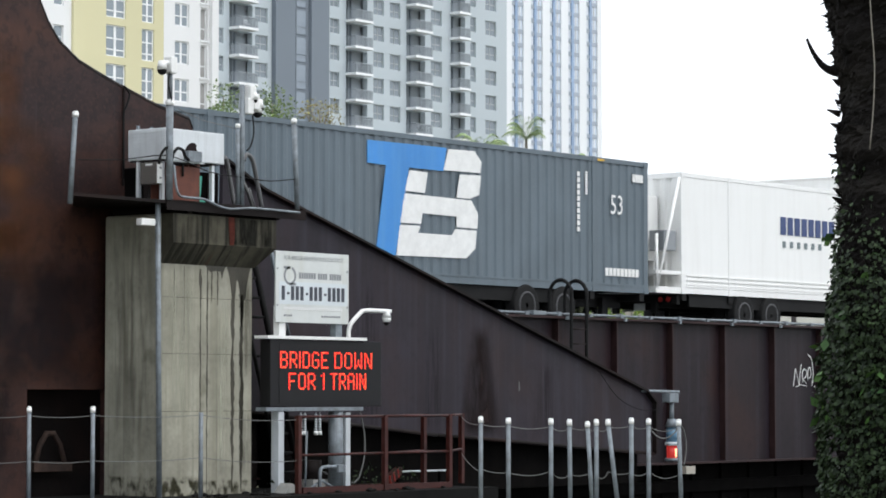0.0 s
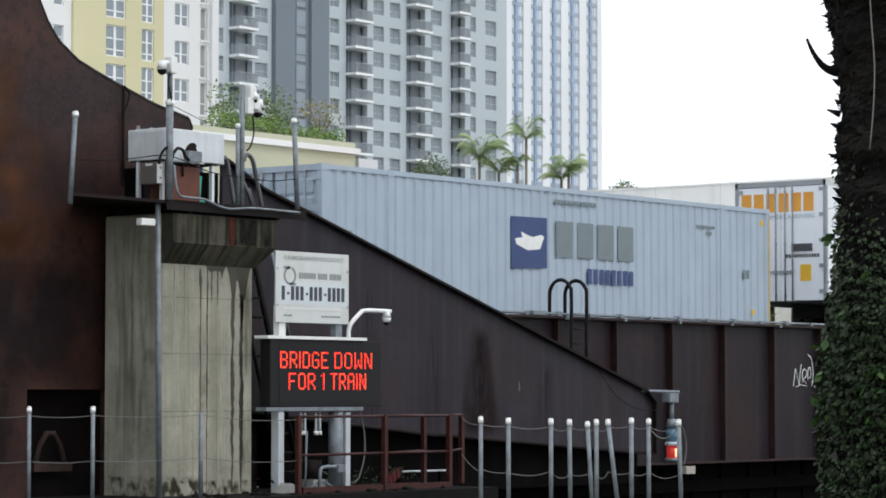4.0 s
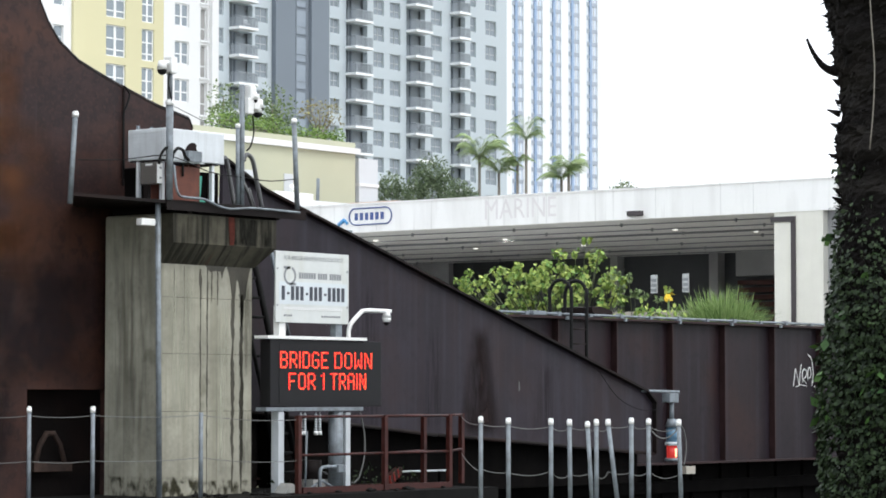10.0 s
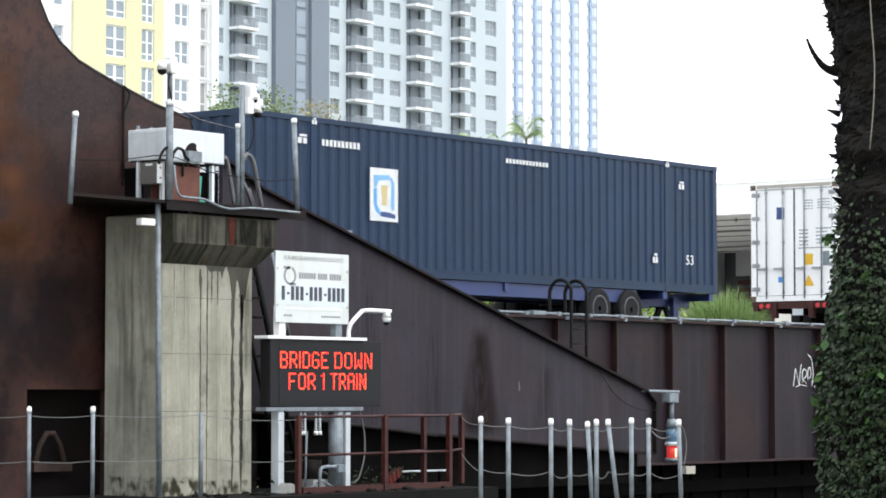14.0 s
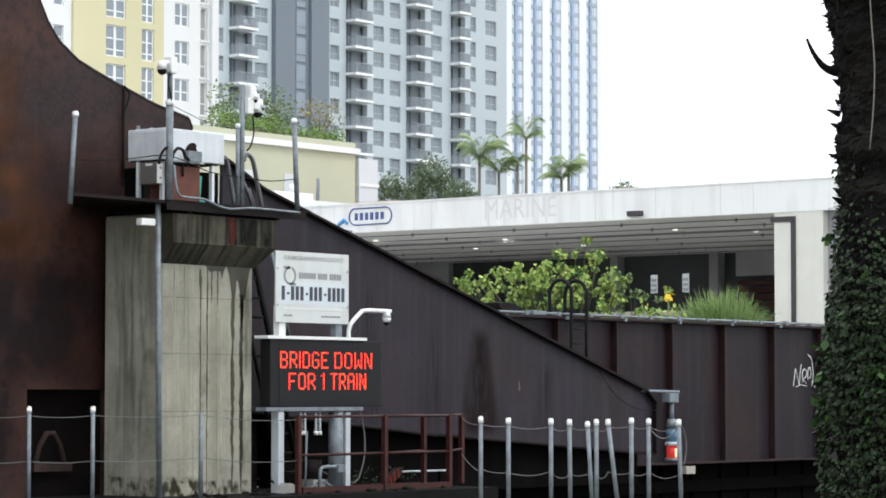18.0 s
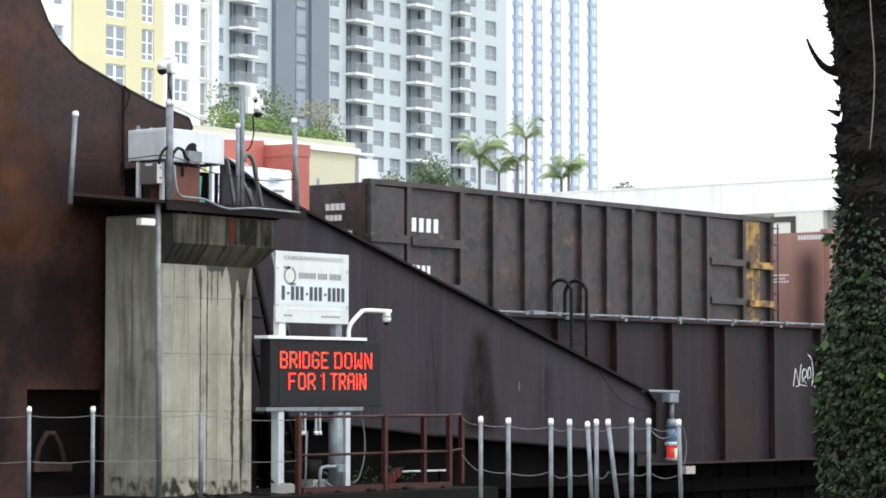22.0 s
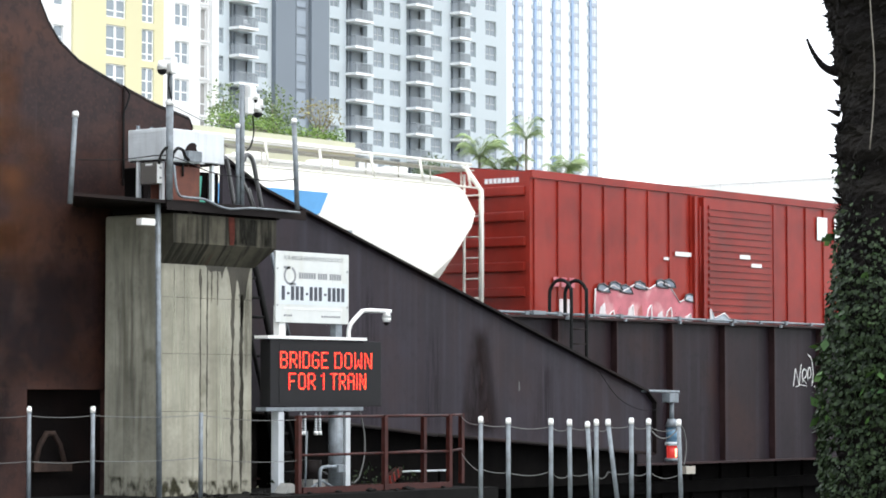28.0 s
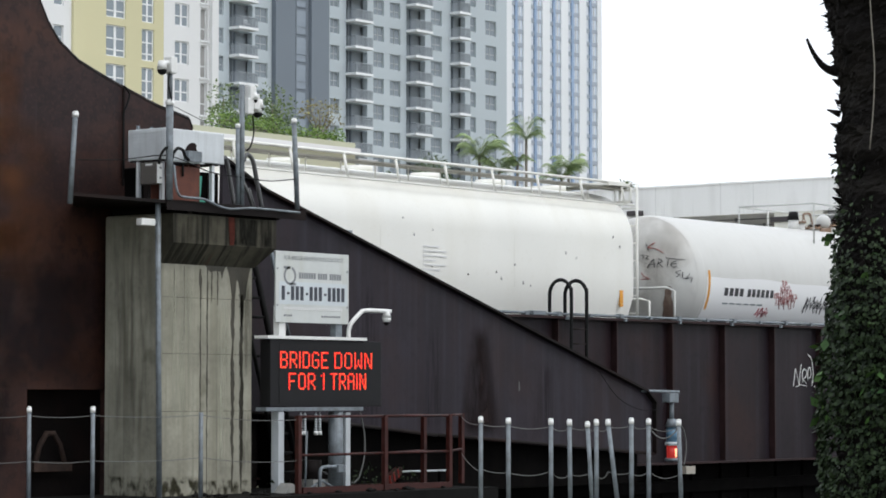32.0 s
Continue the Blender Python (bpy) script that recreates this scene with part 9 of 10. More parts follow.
    c = gondola("gondola_car", "black-brown rusty gondola car with an ochre end", -197.0, L, 7.12, P_STK, (0.02, 1.12, 2.81, 3.89, 4.97, 5.94, 7.0, 7.93, 8.9, 9.87, 10.85, 11.9, 13.44, L - 0.2))
    for z in (1.74, 2.62):
        box_part("end_beam", -0.06, 1.1, -1.58, -1.40, z, z + 0.16, P_STK, c)
        box_part("end_beam", -0.08, 0.05, -1.4, 1.4, z, z + 0.14, P_STK, c)
        box_part("end_beam", 1.25, 2.81, -1.53, -1.40, z - 0.02, z + 0.14, P_STK, c)
        box_part("end_beam", 12.05, 13.42, -1.53, -1.40, z + 0.03, z + 0.18, P_STK, c)
        box_part("end_beam", L - 1.2, L - 0.15, -1.56, -1.46, z, z + 0.15, P_STK_Y, c)
    box_part("bulged_end", 0.05, 1.05, -1.48, -1.40, 1.3, 3.68, P_STK, c)
    box_part("painted_end", L - 1.28, L - 0.62, -1.46, -1.40, 1.0, 3.72, P_STK_Y, c, "ochre rusty end panel")
    for x in (L - 0.12, L + 0.12):
        part("ladder_rail", bm_tube(bmesh.new(), (x, -1.50, 1.0), (x, -1.50, 3.7), 0.022, 6), P_STK, c)
    for k in range(7):
        part("ladder_rung", bm_tube(bmesh.new(), (L - 0.12, -1.54, 1.3 + k * 0.38), (L + 0.12, -1.54, 1.3 + k * 0.38), 0.016, 6), P_STK, c)
    bars("owner_mark", 1.38, 2.88, 0.92, 0.27, 4, -1.405, D_WHITE, c, 0.42)
    bars("number_mark", 1.38, 1.98, 0.64, 0.25, 4, -1.405, D_WHITE, c, 0.42)
    end_bars("number_mark", -0.35, 3.25, 0.5, 0.13, 4, 0.045, FADED, c, 0.2)
    end_bars("number_mark", -0.35, 3.05, 0.42, 0.11, 4, 0.045, FADED, c, 0.2)
    bars("data_print", 0.5, 1.06, 0.7, 0.05, 6, -1.485, FADED, c, 0.3)
    box_part("pale_tag", 8.4, 8.65, -1.412, -1.405, 1.1, 1.32, D_WHITE, c)

    # centre-beam flat car with wrapped lumber
    L, u = 23.0, -221.6
    c = rolling("centre_beam_car", "orange-red centre-beam flat car loaded with lumber", "flat car", u, RAIL)
    W, h0, h1 = 1.35, 1.2, 4.34
    box_part("deck", 0.0, L, -W, W, h0 - 0.3, h0, P_CB, c)
    box_part("centre_sill", -0.6, L + 0.6, -0.2, 0.2, 0.55, h0 - 0.3, P_DEEP, c)
    bogies(c, (1.9, L - 1.9))
    for x in (0.0, L - 0.42):
        b = box_part("bulkhead", x + 0.1, x + 0.32, -W + 0.1, W - 0.1, h0, h1 - 0.24, P_CB_SHADE, c, "recessed bulkhead panel with painted-in shade")
        for yy in (-W, -0.32, W - 0.2):
            box_part("bulkhead_post", x, x + 0.42, yy, yy + (0.2 if abs(yy) > 0.5 else 0.5), h0, h1 - (0.225 if abs(yy) > 0.5 else 0.505), P_CB, b)
        box_part("bulkhead_head", x + 0.012, x + 0.408, -W + 0.205, W - 0.205, h1 - 0.5, h1 - 0.225, P_CB, b)
        for zz in (1.32, 2.08, 2.98, 3.3):
            box_part("bulkhead_bar", x + 0.015, x + 0.1, -W + 0.2, W - 0.2, zz, zz + 0.07, P_CB, b)
        box_part("top_plate", x - 0.012, x + 0.432, -W - 0.012, W + 0.012, h1 - 0.22, h1, P_CB, b)
        box_part("number_plate_back", x + 0.05, x + 0.1, -0.95, -0.18, 3.40, 3.64, D_DARK, b, "dark painted panel")
    part("rung", bm_tube(bmesh.new(), (-0.05, -1.3, 2.42), (-0.05, -0.2, 2.42), 0.02, 6), P_CB, c)
    for k in range(2):
        part("rung", bm_tube(bmesh.new(), (-0.05, -1.3, 1.42 + 0.5 * k), (-0.05, -0.75, 1.42 + 0.5 * k), 0.02, 6), P_CB, c)
    part("grab_iron", bm_tube(bmesh.new(), (-0.05, -0.75, 1.3), (-0.05, -0.75, 2.7), 0.02, 6), P_CB, c)
    end_bars("owner_mark", -0.25, 3.46, 0.65, 0.1, 9, 0.05, FADED, c, 0.3)
    box_part("centre_beam", 0.42, L - 0.42, -0.16, 0.16, h0, h1 + 0.04, WRAP_END, c, "dark centre beam under tarpaulin")
    box_part("top_chord", 0.42, L - 2.4, -0.7, 0.7, h1 - 0.08, h1 - 0.02, WRAP_END, c)
    outline = [(L - 2.6, h1 - 0.02), (L - 0.42, h1 + 0.1), (L - 0.42, h1 - 0.6), (L - 2.2, h1 - 0.6)]
    part("end_gusset", bm_prism(bmesh.new(), outline, -0.6, -0.5), P_CB, c)
    for k in range(15):
        x = 1.0 + k * 1.42
        box_part("stake", x, x + 0.2, -0.95, -0.70, h1 - 0.62, h1 - 0.44, RUST_ORANGE, c)
        part("strap", bm_tube(bmesh.new(), (x - 0.65, -0.18, h1 + 0.03), (x + 0.45, -1.34, h1 - 0.50), 0.022, 5), PAINTGREY, c)
    n = 9
    pl = (L - 0.9) / n
    rng = random.Random(3)
    for side in (-1, 1):
        for tier, (za, zb) in enumerate(((h0 + 0.06, h0 + 1.17), (h0 + 1.20, h0 + 2.64))):
            for k in range(n):
                x0 = 0.45 + k * pl
                b = rolling("lumber_pack", "white plastic-wrapped lumber pack held by dark straps" if side < 0 else "white plastic-wrapped lumber pack", "lumber", u + x0, RAIL + za, "lumber packs")
                w, hh = pl - 0.012, zb - za - (0.05 if tier and k % 3 == 0 else 0.0)
                y0, y1 = (-1.33, -0.2) if side < 0 else (0.2, 1.33)
                if side > 0:
                    part("wrap", bevel(bm_box(bmesh.new(), 0, w, y0, y1, 0, hh), 0.04, 2), WRAP, b)
                    continue
                # folded sheet: a fine grid over front and top, sagging and creased
                nx, nz = 44, 26
                bm = bmesh.new()
                grid = []
                for i in range(nx + 1):
                    col = []
                    for j in range(nz + 5):
                        x, z = w * i / nx, hh * min(j, nz) / nz
                        q = Vector((x * 1.7 + k * 7.3, z * 1.7 + tier * 31, 0.3))
                        r = Vector((x * 5 + z * 3.5 + k * 3, z * 2 - x * 1.5, tier * 5.0))
                        d = 0.022 * noise.noise(q) + 0.026 * (0.5 - abs(noise.noise(r)) * 2) + 0.012 * noise.noise(r * 2.3)
                        d *= min(1.0, 6 * min(i, nx - i) / nx + 0.15)
                        if j <= nz:
                            edge = 0.03 * max(0.0, 1 - (hh - z) / 0.06)
                            col.append(bm.verts.new((x, y0 + 0.012 - d + edge, z)))
                        else:
                            f = (j - nz) / 4
                            col.append(bm.verts.new((x, y0 + 0.04 + (y1 - y0 - 0.04) * f, hh + 0.02 * noise.noise(q * 2) * (1 - f))))
                    grid.append(col)
                for i in range(nx):
                    for j in range(nz + 4):
                        bm.faces.new((grid[i][j], grid[i + 1][j], grid[i + 1][j + 1], grid[i][j + 1])).smooth = True
                for col, flip in ((grid[0], False), (grid[-1], True)):
                    low = bm.verts.new((col[0].co.x, y1, 0))
                    loop = col + [low]
                    bm.faces.new(loop if flip else loop[::-1])
                part("wrap", bm, WRAP, b)
                line = random.Random(90 + k)
                spots = [line.uniform(0.005, 0.02), line.uniform(0.40, 0.60)]
                for j, fx in enumerate(spots):
                    m = WRAP_YELLOW if (k * 2 + j) % 5 == 1 else WRAP_GREY
                    x = fx * w
                    lean = rng.uniform(-0.02, 0.02)
                    pts = [(x, -0.03), (x + 0.062, -0.03), (x + 0.062 + lean, hh + 0.004), (x + lean, hh + 0.004)]
                    part("strap", bm_prism(bmesh.new(), pts, y0 - 0.05, y0 - 0.042), m, b)
                gaps = [0.0] + [f * w + 0.08 for f in spots]
                ends = [f * w - 0.03 for f in spots] + [w]
                for j, (ga, gb) in enumerate(zip(gaps, ends)):
                    if gb - ga < 0.42:
                        continue
                    px = ga + rng.uniform(0.05, max(0.06, gb - ga - 0.42))
                    drop = rng.uniform(-0.03, 0.03)
                    for q, (zz, ww, hb) in enumerate(((0.84, 0.36, 0.045), (0.80, 0.26, 0.02), (0.69, 0.40, 0.05), (0.645, 0.34, 0.03), (0.53, 0.30, 0.016), (0.495, 0.34, 0.016), (0.46, 0.28, 0.016), (0.34, 0.2, 0.03))):
                        if (hh < 1.2 and q in (5, 7)) or rng.random() < 0.08:
                            continue
                        z = (zz + drop) * hh
                        part("print_bar", bm_prism(bmesh.new(), [(px + 0.05 * (q % 3), z), (px + ww, z + 0.008), (px + ww, z + hb + 0.008), (px + 0.05 * (q % 3), z + hb)], y0 - 0.046, y0 - 0.040), INKGREY if q in (2, 3) else D_STEELBLUE if q == 0 else FADEINK, b)

    tank_car("black", -240.6, 17.1, 7.13)
    boxcar()
    hopper_open()
    tank_car("white", -295.3, 17.7, 7.09)
    hopper_round()


def lathe_x(profile, seg=40):
    """A round body about the x axis from (x, r) points."""
    bm = bmesh.new()
    rings = []
    for x, r in profile:
        rings.append([bm.verts.new((x, r * math.cos(2 * math.pi * k / seg), r * math.sin(2 * math.pi * k / seg))) for k in range(seg)])
    for a, b in zip(rings, rings[1:]):
        for k in range(seg):
            f = bm.faces.new((a[k], a[(k + 1) % seg], b[(k + 1) % seg], b[k]))
            f.smooth = True
    bm.faces.new(rings[0][::-1]), bm.faces.new(rings[-1])
    return bm


def tank_car(colour, u, L, top):
    white = colour == "white"
    paint = P_WTANK if white else P_BTANK
    c = rolling("tank_car", "white tank car with spray-painted scrawls" if white else "glossy black tank car with yellow reflectors", "tank car", u, RAIL)
    R = 1.5
    zc = top - R - RAIL
    prof = [(0.0, 0.05)] + [(0.85 * (1 - math.cos(a)), R * math.sin(a)) for a in np.linspace(0.12, math.pi / 2, 9)]
    prof = prof + [(L - x, r) for x, r in prof[::-1]]
    tank = part("tank", lathe_x(prof), paint, c)
    tank.location = (0, 0, zc)
    for x in (0.9, L - 0.9, L * 0.36, L * 0.64):
        bm = lathe_x([(x - 0.02, R - 0.004), (x - 0.015, R + 0.002), (x + 0.015, R + 0.002), (x + 0.015, R - 0.004)])
        part("weld_seam", bm, paint, tank)
    box_part("centre_sill", -0.7, L + 0.7, -0.25, 0.25, 0.6, 0.95, P_DEEP, c)
    for x in (1.7, L - 1.7):
        box_part("bolster", x - 0.25, x + 0.25, -1.4, 1.4, 0.75, zc - 0.9, P_DEEP, c)
    bogies(c, (1.7, L - 1.7))
    y = -math.sqrt(R * R - 0.3 ** 2) - 0.005
    m = L * (0.476 if white else 0.49)
    rail = P_WTANK if white else CABLE_DARK
    x0, x1 = (m - 1.9, m + 1.57) if white else (m - 2.3, m + 2.3)
    top_l = zc + R
    # manway platform
    p = part("platform", bm_box(bmesh.new(), x1 - 0.8 if white else m - 0.2, x1 if white else m + 1.5, -1.1, -0.55 if white else -0.45, top_l - (0.30 if white else 0.10), top_l - (0.25 if white else 0.04)), rail, c)
    for yy in (-1.05, 1.05):
        pts = [Vector((x0, yy, top_l - 0.42)), Vector((x0, yy, top_l + 0.55)), Vector((x1, yy, top_l + (0.52 if white else 0.62))), Vector((x1, yy, top_l - (0.42 if white else 0.2)))]
        part("handrail", bm_rail(bmesh.new(), pts, 0.022, 6), rail, p)
        for x in (m - 0.54, m + 0.8) if white else (x0 + 1.5, x1 - 1.0):
            part("handrail_post", bm_tube(bmesh.new(), (x, yy, top_l - (0.42 if white else 0.2)), (x, yy, top_l + 0.58), 0.022, 6), rail, p)
    part("end_handrail", bm_rail(bmesh.new(), [Vector((x1, -1.05, top_l + (0.52 if white else 0.6))), Vector((x1, 1.05, top_l + (0.52 if white else 0.6)))], 0.022, 6), rail, p)
    part("end_handrail", bm_rail(bmesh.new(), [Vector((x0, -1.05, top_l + 0.55)), Vector((x0, 1.05, top_l + 0.55))], 0.022, 6), rail, p)
    if white:
        part("manway", bm_tube(bmesh.new(), (m + 0.39, 0, top_l - 0.1), (m + 0.39, 0, top_l + 0.1), 0.2, 16), FLANGE_RUST, c, "rusty bolted manway ring")
        bm = bmesh.new()
        bmesh.ops.create_uvsphere(bm, u_segments=16, v_segments=10, radius=0.185, matrix=Matrix.Translation((m + 0.39, 0, top_l + 0.25)))
        for q in bm.faces:
            q.smooth = True
        part("manway_dome", bm, rail, c)
        for dx, r, h in ((-0.16, 0.22, 0.04), (1.41, 0.2, 0.10), (-0.75, 0.15, 0.16), (0.85, 0.09, 0.14)):
            v = part("valve_body", bm_tube(bmesh.new(), (m + dx, 0, top_l - 0.1), (m + dx, 0, top_l + h), r * 0.8, 14), rail, c)
            part("flange_rim", bm_tube(bmesh.new(), (m + dx, 0, top_l + h), (m + dx, 0, top_l + h + 0.05), r, 14), FLANGE_RUST, v, "rusty flange")
            for q in range(6):
                o = Vector((m + dx + r * 0.8 * math.cos(q * 1.05), r * 0.8 * math.sin(q * 1.05), top_l + h + 0.05))
                part("bolt", bm_tube(bmesh.new(), o, o + Vector((0, 0, 0.04)), 0.018, 6), FLANGE_RUST, v)
        vent = part("vent_pipe", bm_tube(bmesh.new(), (m - 1.25, -0.1, top_l - 0.1), (m - 1.25, -0.1, top_l + 0.22), 0.13, 12), rail, c, "white capped vent")
        part("vent_cap", bm_tube(bmesh.new(), (m - 1.25, -0.1, top_l + 0.22), (m - 1.25, -0.1, top_l + 0.42), 0.15, 12, 0.11), CABLE_DARK, vent, "black vent cap")
        for dx, r, h in ((1.05, 0.11, 0.30), (1.3, 0.11, 0.24), (0.02, 0.14, 0.12)):
            v = part("valve_body", bm_tube(bmesh.new(), (m + dx, 0.05, top_l - 0.1), (m + dx, 0.05, top_l + h), r * 0.7, 12), HEAD_RUST, c, "brown valve")
            part("flange_rim", bm_tube(bmesh.new(), (m + dx, 0.05, top_l + h), (m + dx, 0.05, top_l + h + 0.05), r * 1.2, 12), RUST_STAIN, v)
            part("flange_rim", bm_tube(bmesh.new(), (m + dx, 0.05, top_l + h * 0.35), (m + dx, 0.05, top_l + h * 0.35 + 0.04), r * 1.2, 12), RUST_STAIN, v)
        part("valve_pipe", bm_path(bmesh.new(), [Vector((m - 0.75, -0.1, top_l + 0.25)), Vector((m - 0.75, -0.1, top_l + 0.38)), Vector((m - 0.45, -0.1, top_l + 0.4)), Vector((m - 0.3, -0.1, top_l + 0.12))], 0.03, 8), FLANGE_RUST, c)
    else:
        k = m - 0.3
        part("manway", bm_tube(bmesh.new(), (k, 0, top_l - 0.1), (k, 0, top_l + 0.22), 0.32, 16), rail, c, "bolted manway dome")
        part("manway_lid", bm_tube(bmesh.new(), (k, 0, top_l + 0.22), (k, 0, top_l + 0.40), 0.36, 16, 0.14), rail, c)
        for dx in (0.55, 0.95):
            v = part("valve_flange", bm_tube(bmesh.new(), (k + dx, -0.2, top_l - 0.05), (k + dx, -0.2, top_l + 0.16), 0.09, 12), RUST_STAIN if white else BLACK, c)
            part("flange_rim", bm_tube(bmesh.new(), (k + dx, -0.2, top_l + 0.16), (k + dx, -0.2, top_l + 0.21), 0.15, 12), rail, v)
        k = m - (1.15 if white else 1.4)
        part("valve_housing", bm_tube(bmesh.new(), (k, 0, top_l - 0.05), (k, 0, top_l + 0.22), 0.13, 12, 0.11), RUST_STAIN if white else BLACK, c)
        part("valve_cap", bm_tube(bmesh.new(), (k, 0, top_l + 0.22), (k, 0, top_l + 0.28), 0.17, 12, 0.1), rail, c)
    if not white:
        part("valve_bonnet", bm_box(bmesh.new(), m - 1.3, m - 0.75, -0.8, -0.2, top_l - 0.1, top_l + 0.4), BLACK, c)
    # side ladder over the curve
    for x in (m + 1.25, m + 1.62) if white else (m + 1.0, m + 1.4):
        pts = [Vector((x, -(R + 0.06) * math.cos(a), zc + (R + 0.06) * math.sin(a))) for a in np.linspace(-0.5, 1.35, 10)]
        part("ladder_rail", bm_rail(bmesh.new(), pts, 0.022, 6), rail, c)
    lx = m + 1.25 if white else m + 1.0
    for a in np.linspace(-0.45, 1.25, 9):
        part("ladder_rung", bm_tube(bmesh.new(), (lx, -(R + 0.07) * math.cos(a), zc + (R + 0.07) * math.sin(a)), (lx + 0.38, -(R + 0.07) * math.cos(a), zc + (R + 0.07) * math.sin(a)), 0.016, 6), rail, c)
    def curved(name, xa, xb, a0, a1, material, label="", lift=0.006):
        if name not in ("dark_reflection", "hazard_frame", "hazard_inner"):
            a0, a1 = a0 + (0.2 if white else 0.16), a1 + (0.2 if white else 0.16)
        bm = bmesh.new()
        k = 6
        cols = [[bm.verts.new((x, -(R + lift) * math.cos(a0 + (a1 - a0) * i / k), zc + (R + lift) * math.sin(a0 + (a1 - a0) * i / k))) for i in range(k + 1)] for x in (xa, xb)]
        for i in range(k):
            bm.faces.new((cols[0][i], cols[1][i], cols[1][i + 1], cols[0][i + 1]))
        part(name, bm, material, c, label)
    if not white:
        for x in (7.77, 11.0, 13.9, 16.3):
            curved("reflector", x, x + 0.13, -0.42, -0.1, D_YELLOW, "yellow reflector strip")
        curved("placard", 11.3, 12.1, -0.42, -0.22, D_LEMON, "yellow lettered placard")
        for k in range(8):
            curved("data_line", 15.1, 15.95, -0.52 + k * 0.055, -0.49 + k * 0.055, D_GREY)
        curved("hazard_frame", 14.5, 14.85, -0.85, -0.65, D_WHITE)
        curved("hazard_inner", 14.55, 14.8, -0.82, -0.68, D_DARK, lift=0.009)
        # dark reflections low on the gloss, drawn as flat black strips
        for k in range(12):
            curved("dark_reflection", 8.0 + k * 0.72, 8.2 + k * 0.72 + 0.1 * (k % 3), -0.95, -0.5 - 0.06 * (k % 4), BLACK)
    else:
        for x in (1.05, 16.4):
            curved("reflector", x, x + 0.09, -0.65, -0.05, D_ORANGE, "amber reflector strip")
        for k in range(4):
            curved("owner_mark", 1.75 + k * 0.22, 1.91 + k * 0.22, -0.42, -0.30, D_DARK)
        for k in range(6):
            curved("number_mark", 2.75 + k * 0.2, 2.89 + k * 0.2, -0.42, -0.30, D_DARK)
        for k in range(6):
            curved("small_print", 1.75 + k * 0.3, 1.98 + k * 0.3, -0.55, -0.53, D_GREY)
        for k in range(7):
            curved("data_line", 14.8, 15.65, -0.66 + k * 0.046, -0.628 + k * 0.046, D_DARK, lift=0.009)
        curved("warning_label", 10.98, 11.5, -0.68, -0.5, D_YELLOW)
        yy = lambda z: -math.sqrt(max(0.1, (R + 0.012) ** 2 - (z - zc) ** 2))
        rng = random.Random(8)
        # flame-like red tags: tall strokes rising from a looped oval
        for x, w in ((4.05, 0.75), (7.3, 0.78), (10.15, 0.55), (13.75, 0.65)):
            for q in range(9):
                xs = x + w * q / 8
                tip = xs + rng.uniform(-0.06, 0.06) + 0.25 * (q / 8 - 0.5) * w
                zt = 2.42 - 0.35 * abs(q / 8 - 0.45) - rng.uniform(0, 0.22)
                pts = [(xs + 0.04, 1.78 + rng.uniform(0, 0.15)), (xs - 0.03, 2.05), (tip, zt), (tip + 0.05, zt - 0.1), (xs + 0.09, 2.0), (xs + rng.uniform(0.02, 0.3), 1.7 + rng.uniform(0, 0.2))]
                part("scrawl", bm_path(bmesh.new(), [Vector((a, yy(z), z)) for a, z in pts], 0.0075, 4), SPRAY_RED, c)
            for q in range(2):
                rx, rz, o = w * rng.uniform(0.25, 0.48), rng.uniform(0.08, 0.17), rng.uniform(0, 6)
                pts = [(x + w / 2 + rx * math.cos(o + a * 0.62), 1.90 + 0.10 * q + rz * math.sin(o + a * 0.62) + 0.03 * math.sin(a * 2.1)) for a in range(8)]
                part("scrawl", bm_path(bmesh.new(), [Vector((a, yy(z), z)) for a, z in pts], 0.0075, 4), SPRAY_RED, c)
        # small tags: zigzags and loops on one line
        for x, w, z0, h, m2 in ((5.35, 1.2, 1.72, 0.26, SPRAY_BLACK), (6.7, 0.8, 1.62, 0.2, SPRAY_SLATE), (8.45, 0.85, 1.66, 0.2, SPRAY_SLATE), (10.95, 1.1, 1.84, 0.17, SPRAY_VIOLET), (11.55, 1.0, 1.5, 0.2, SPRAY_RED), (12.45, 0.5, 1.6, 0.3, SPRAY_SLATE), (9.2, 0.5, 1.5, 0.12, SPRAY_SLATE), (3.3, 0.6, 1.55, 0.14, SPRAY_PINK)):
            for q in range(3):
                pts, k, n = [], 0, max(5, int(w / 0.085))
                for k in range(n):
                    xk = x + w * k / n + rng.uniform(-0.04, 0.04)
                    pts.append((xk, z0 + (h if k % 2 else 0) + rng.uniform(-0.35, 0.35) * h))
                    if rng.random() < 0.35:
                        pts += [(xk + 0.07, z0 + h * 0.6), (xk + 0.02, z0 + h * 0.3)]
                cut = rng.randrange(2, len(pts) - 2)
                for piece in (pts[:cut], pts[cut:]):
                    if len(piece) > 1:
                        part("scrawl", bm_path(bmesh.new(), [Vector((a, yy(z), z)) for a, z in piece], 0.0065, 4), m2, c)
        # road grime to a wavy line along the belly
        n = 60
        xs = [1.0 + (L - 2.0) * k / n for k in range(n + 1)]
        v, f = [], []
        for k, x in enumerate(xs):
            e = 0.02 + 0.035 * math.sin(x * 0.5 + 0.4) + 0.012 * math.sin(x * 2.3)
            v += [(x, -(R + 0.003) * math.cos(-1.1 + (e + 1.1) * j / 10), zc + (R + 0.003) * math.sin(-1.1 + (e + 1.1) * j / 10)) for j in range(11)]
        for k in range(n):
            f += [(k * 11 + j, (k + 1) * 11 + j, (k + 1) * 11 + j + 1, k * 11 + j + 1) for j in range(10)]
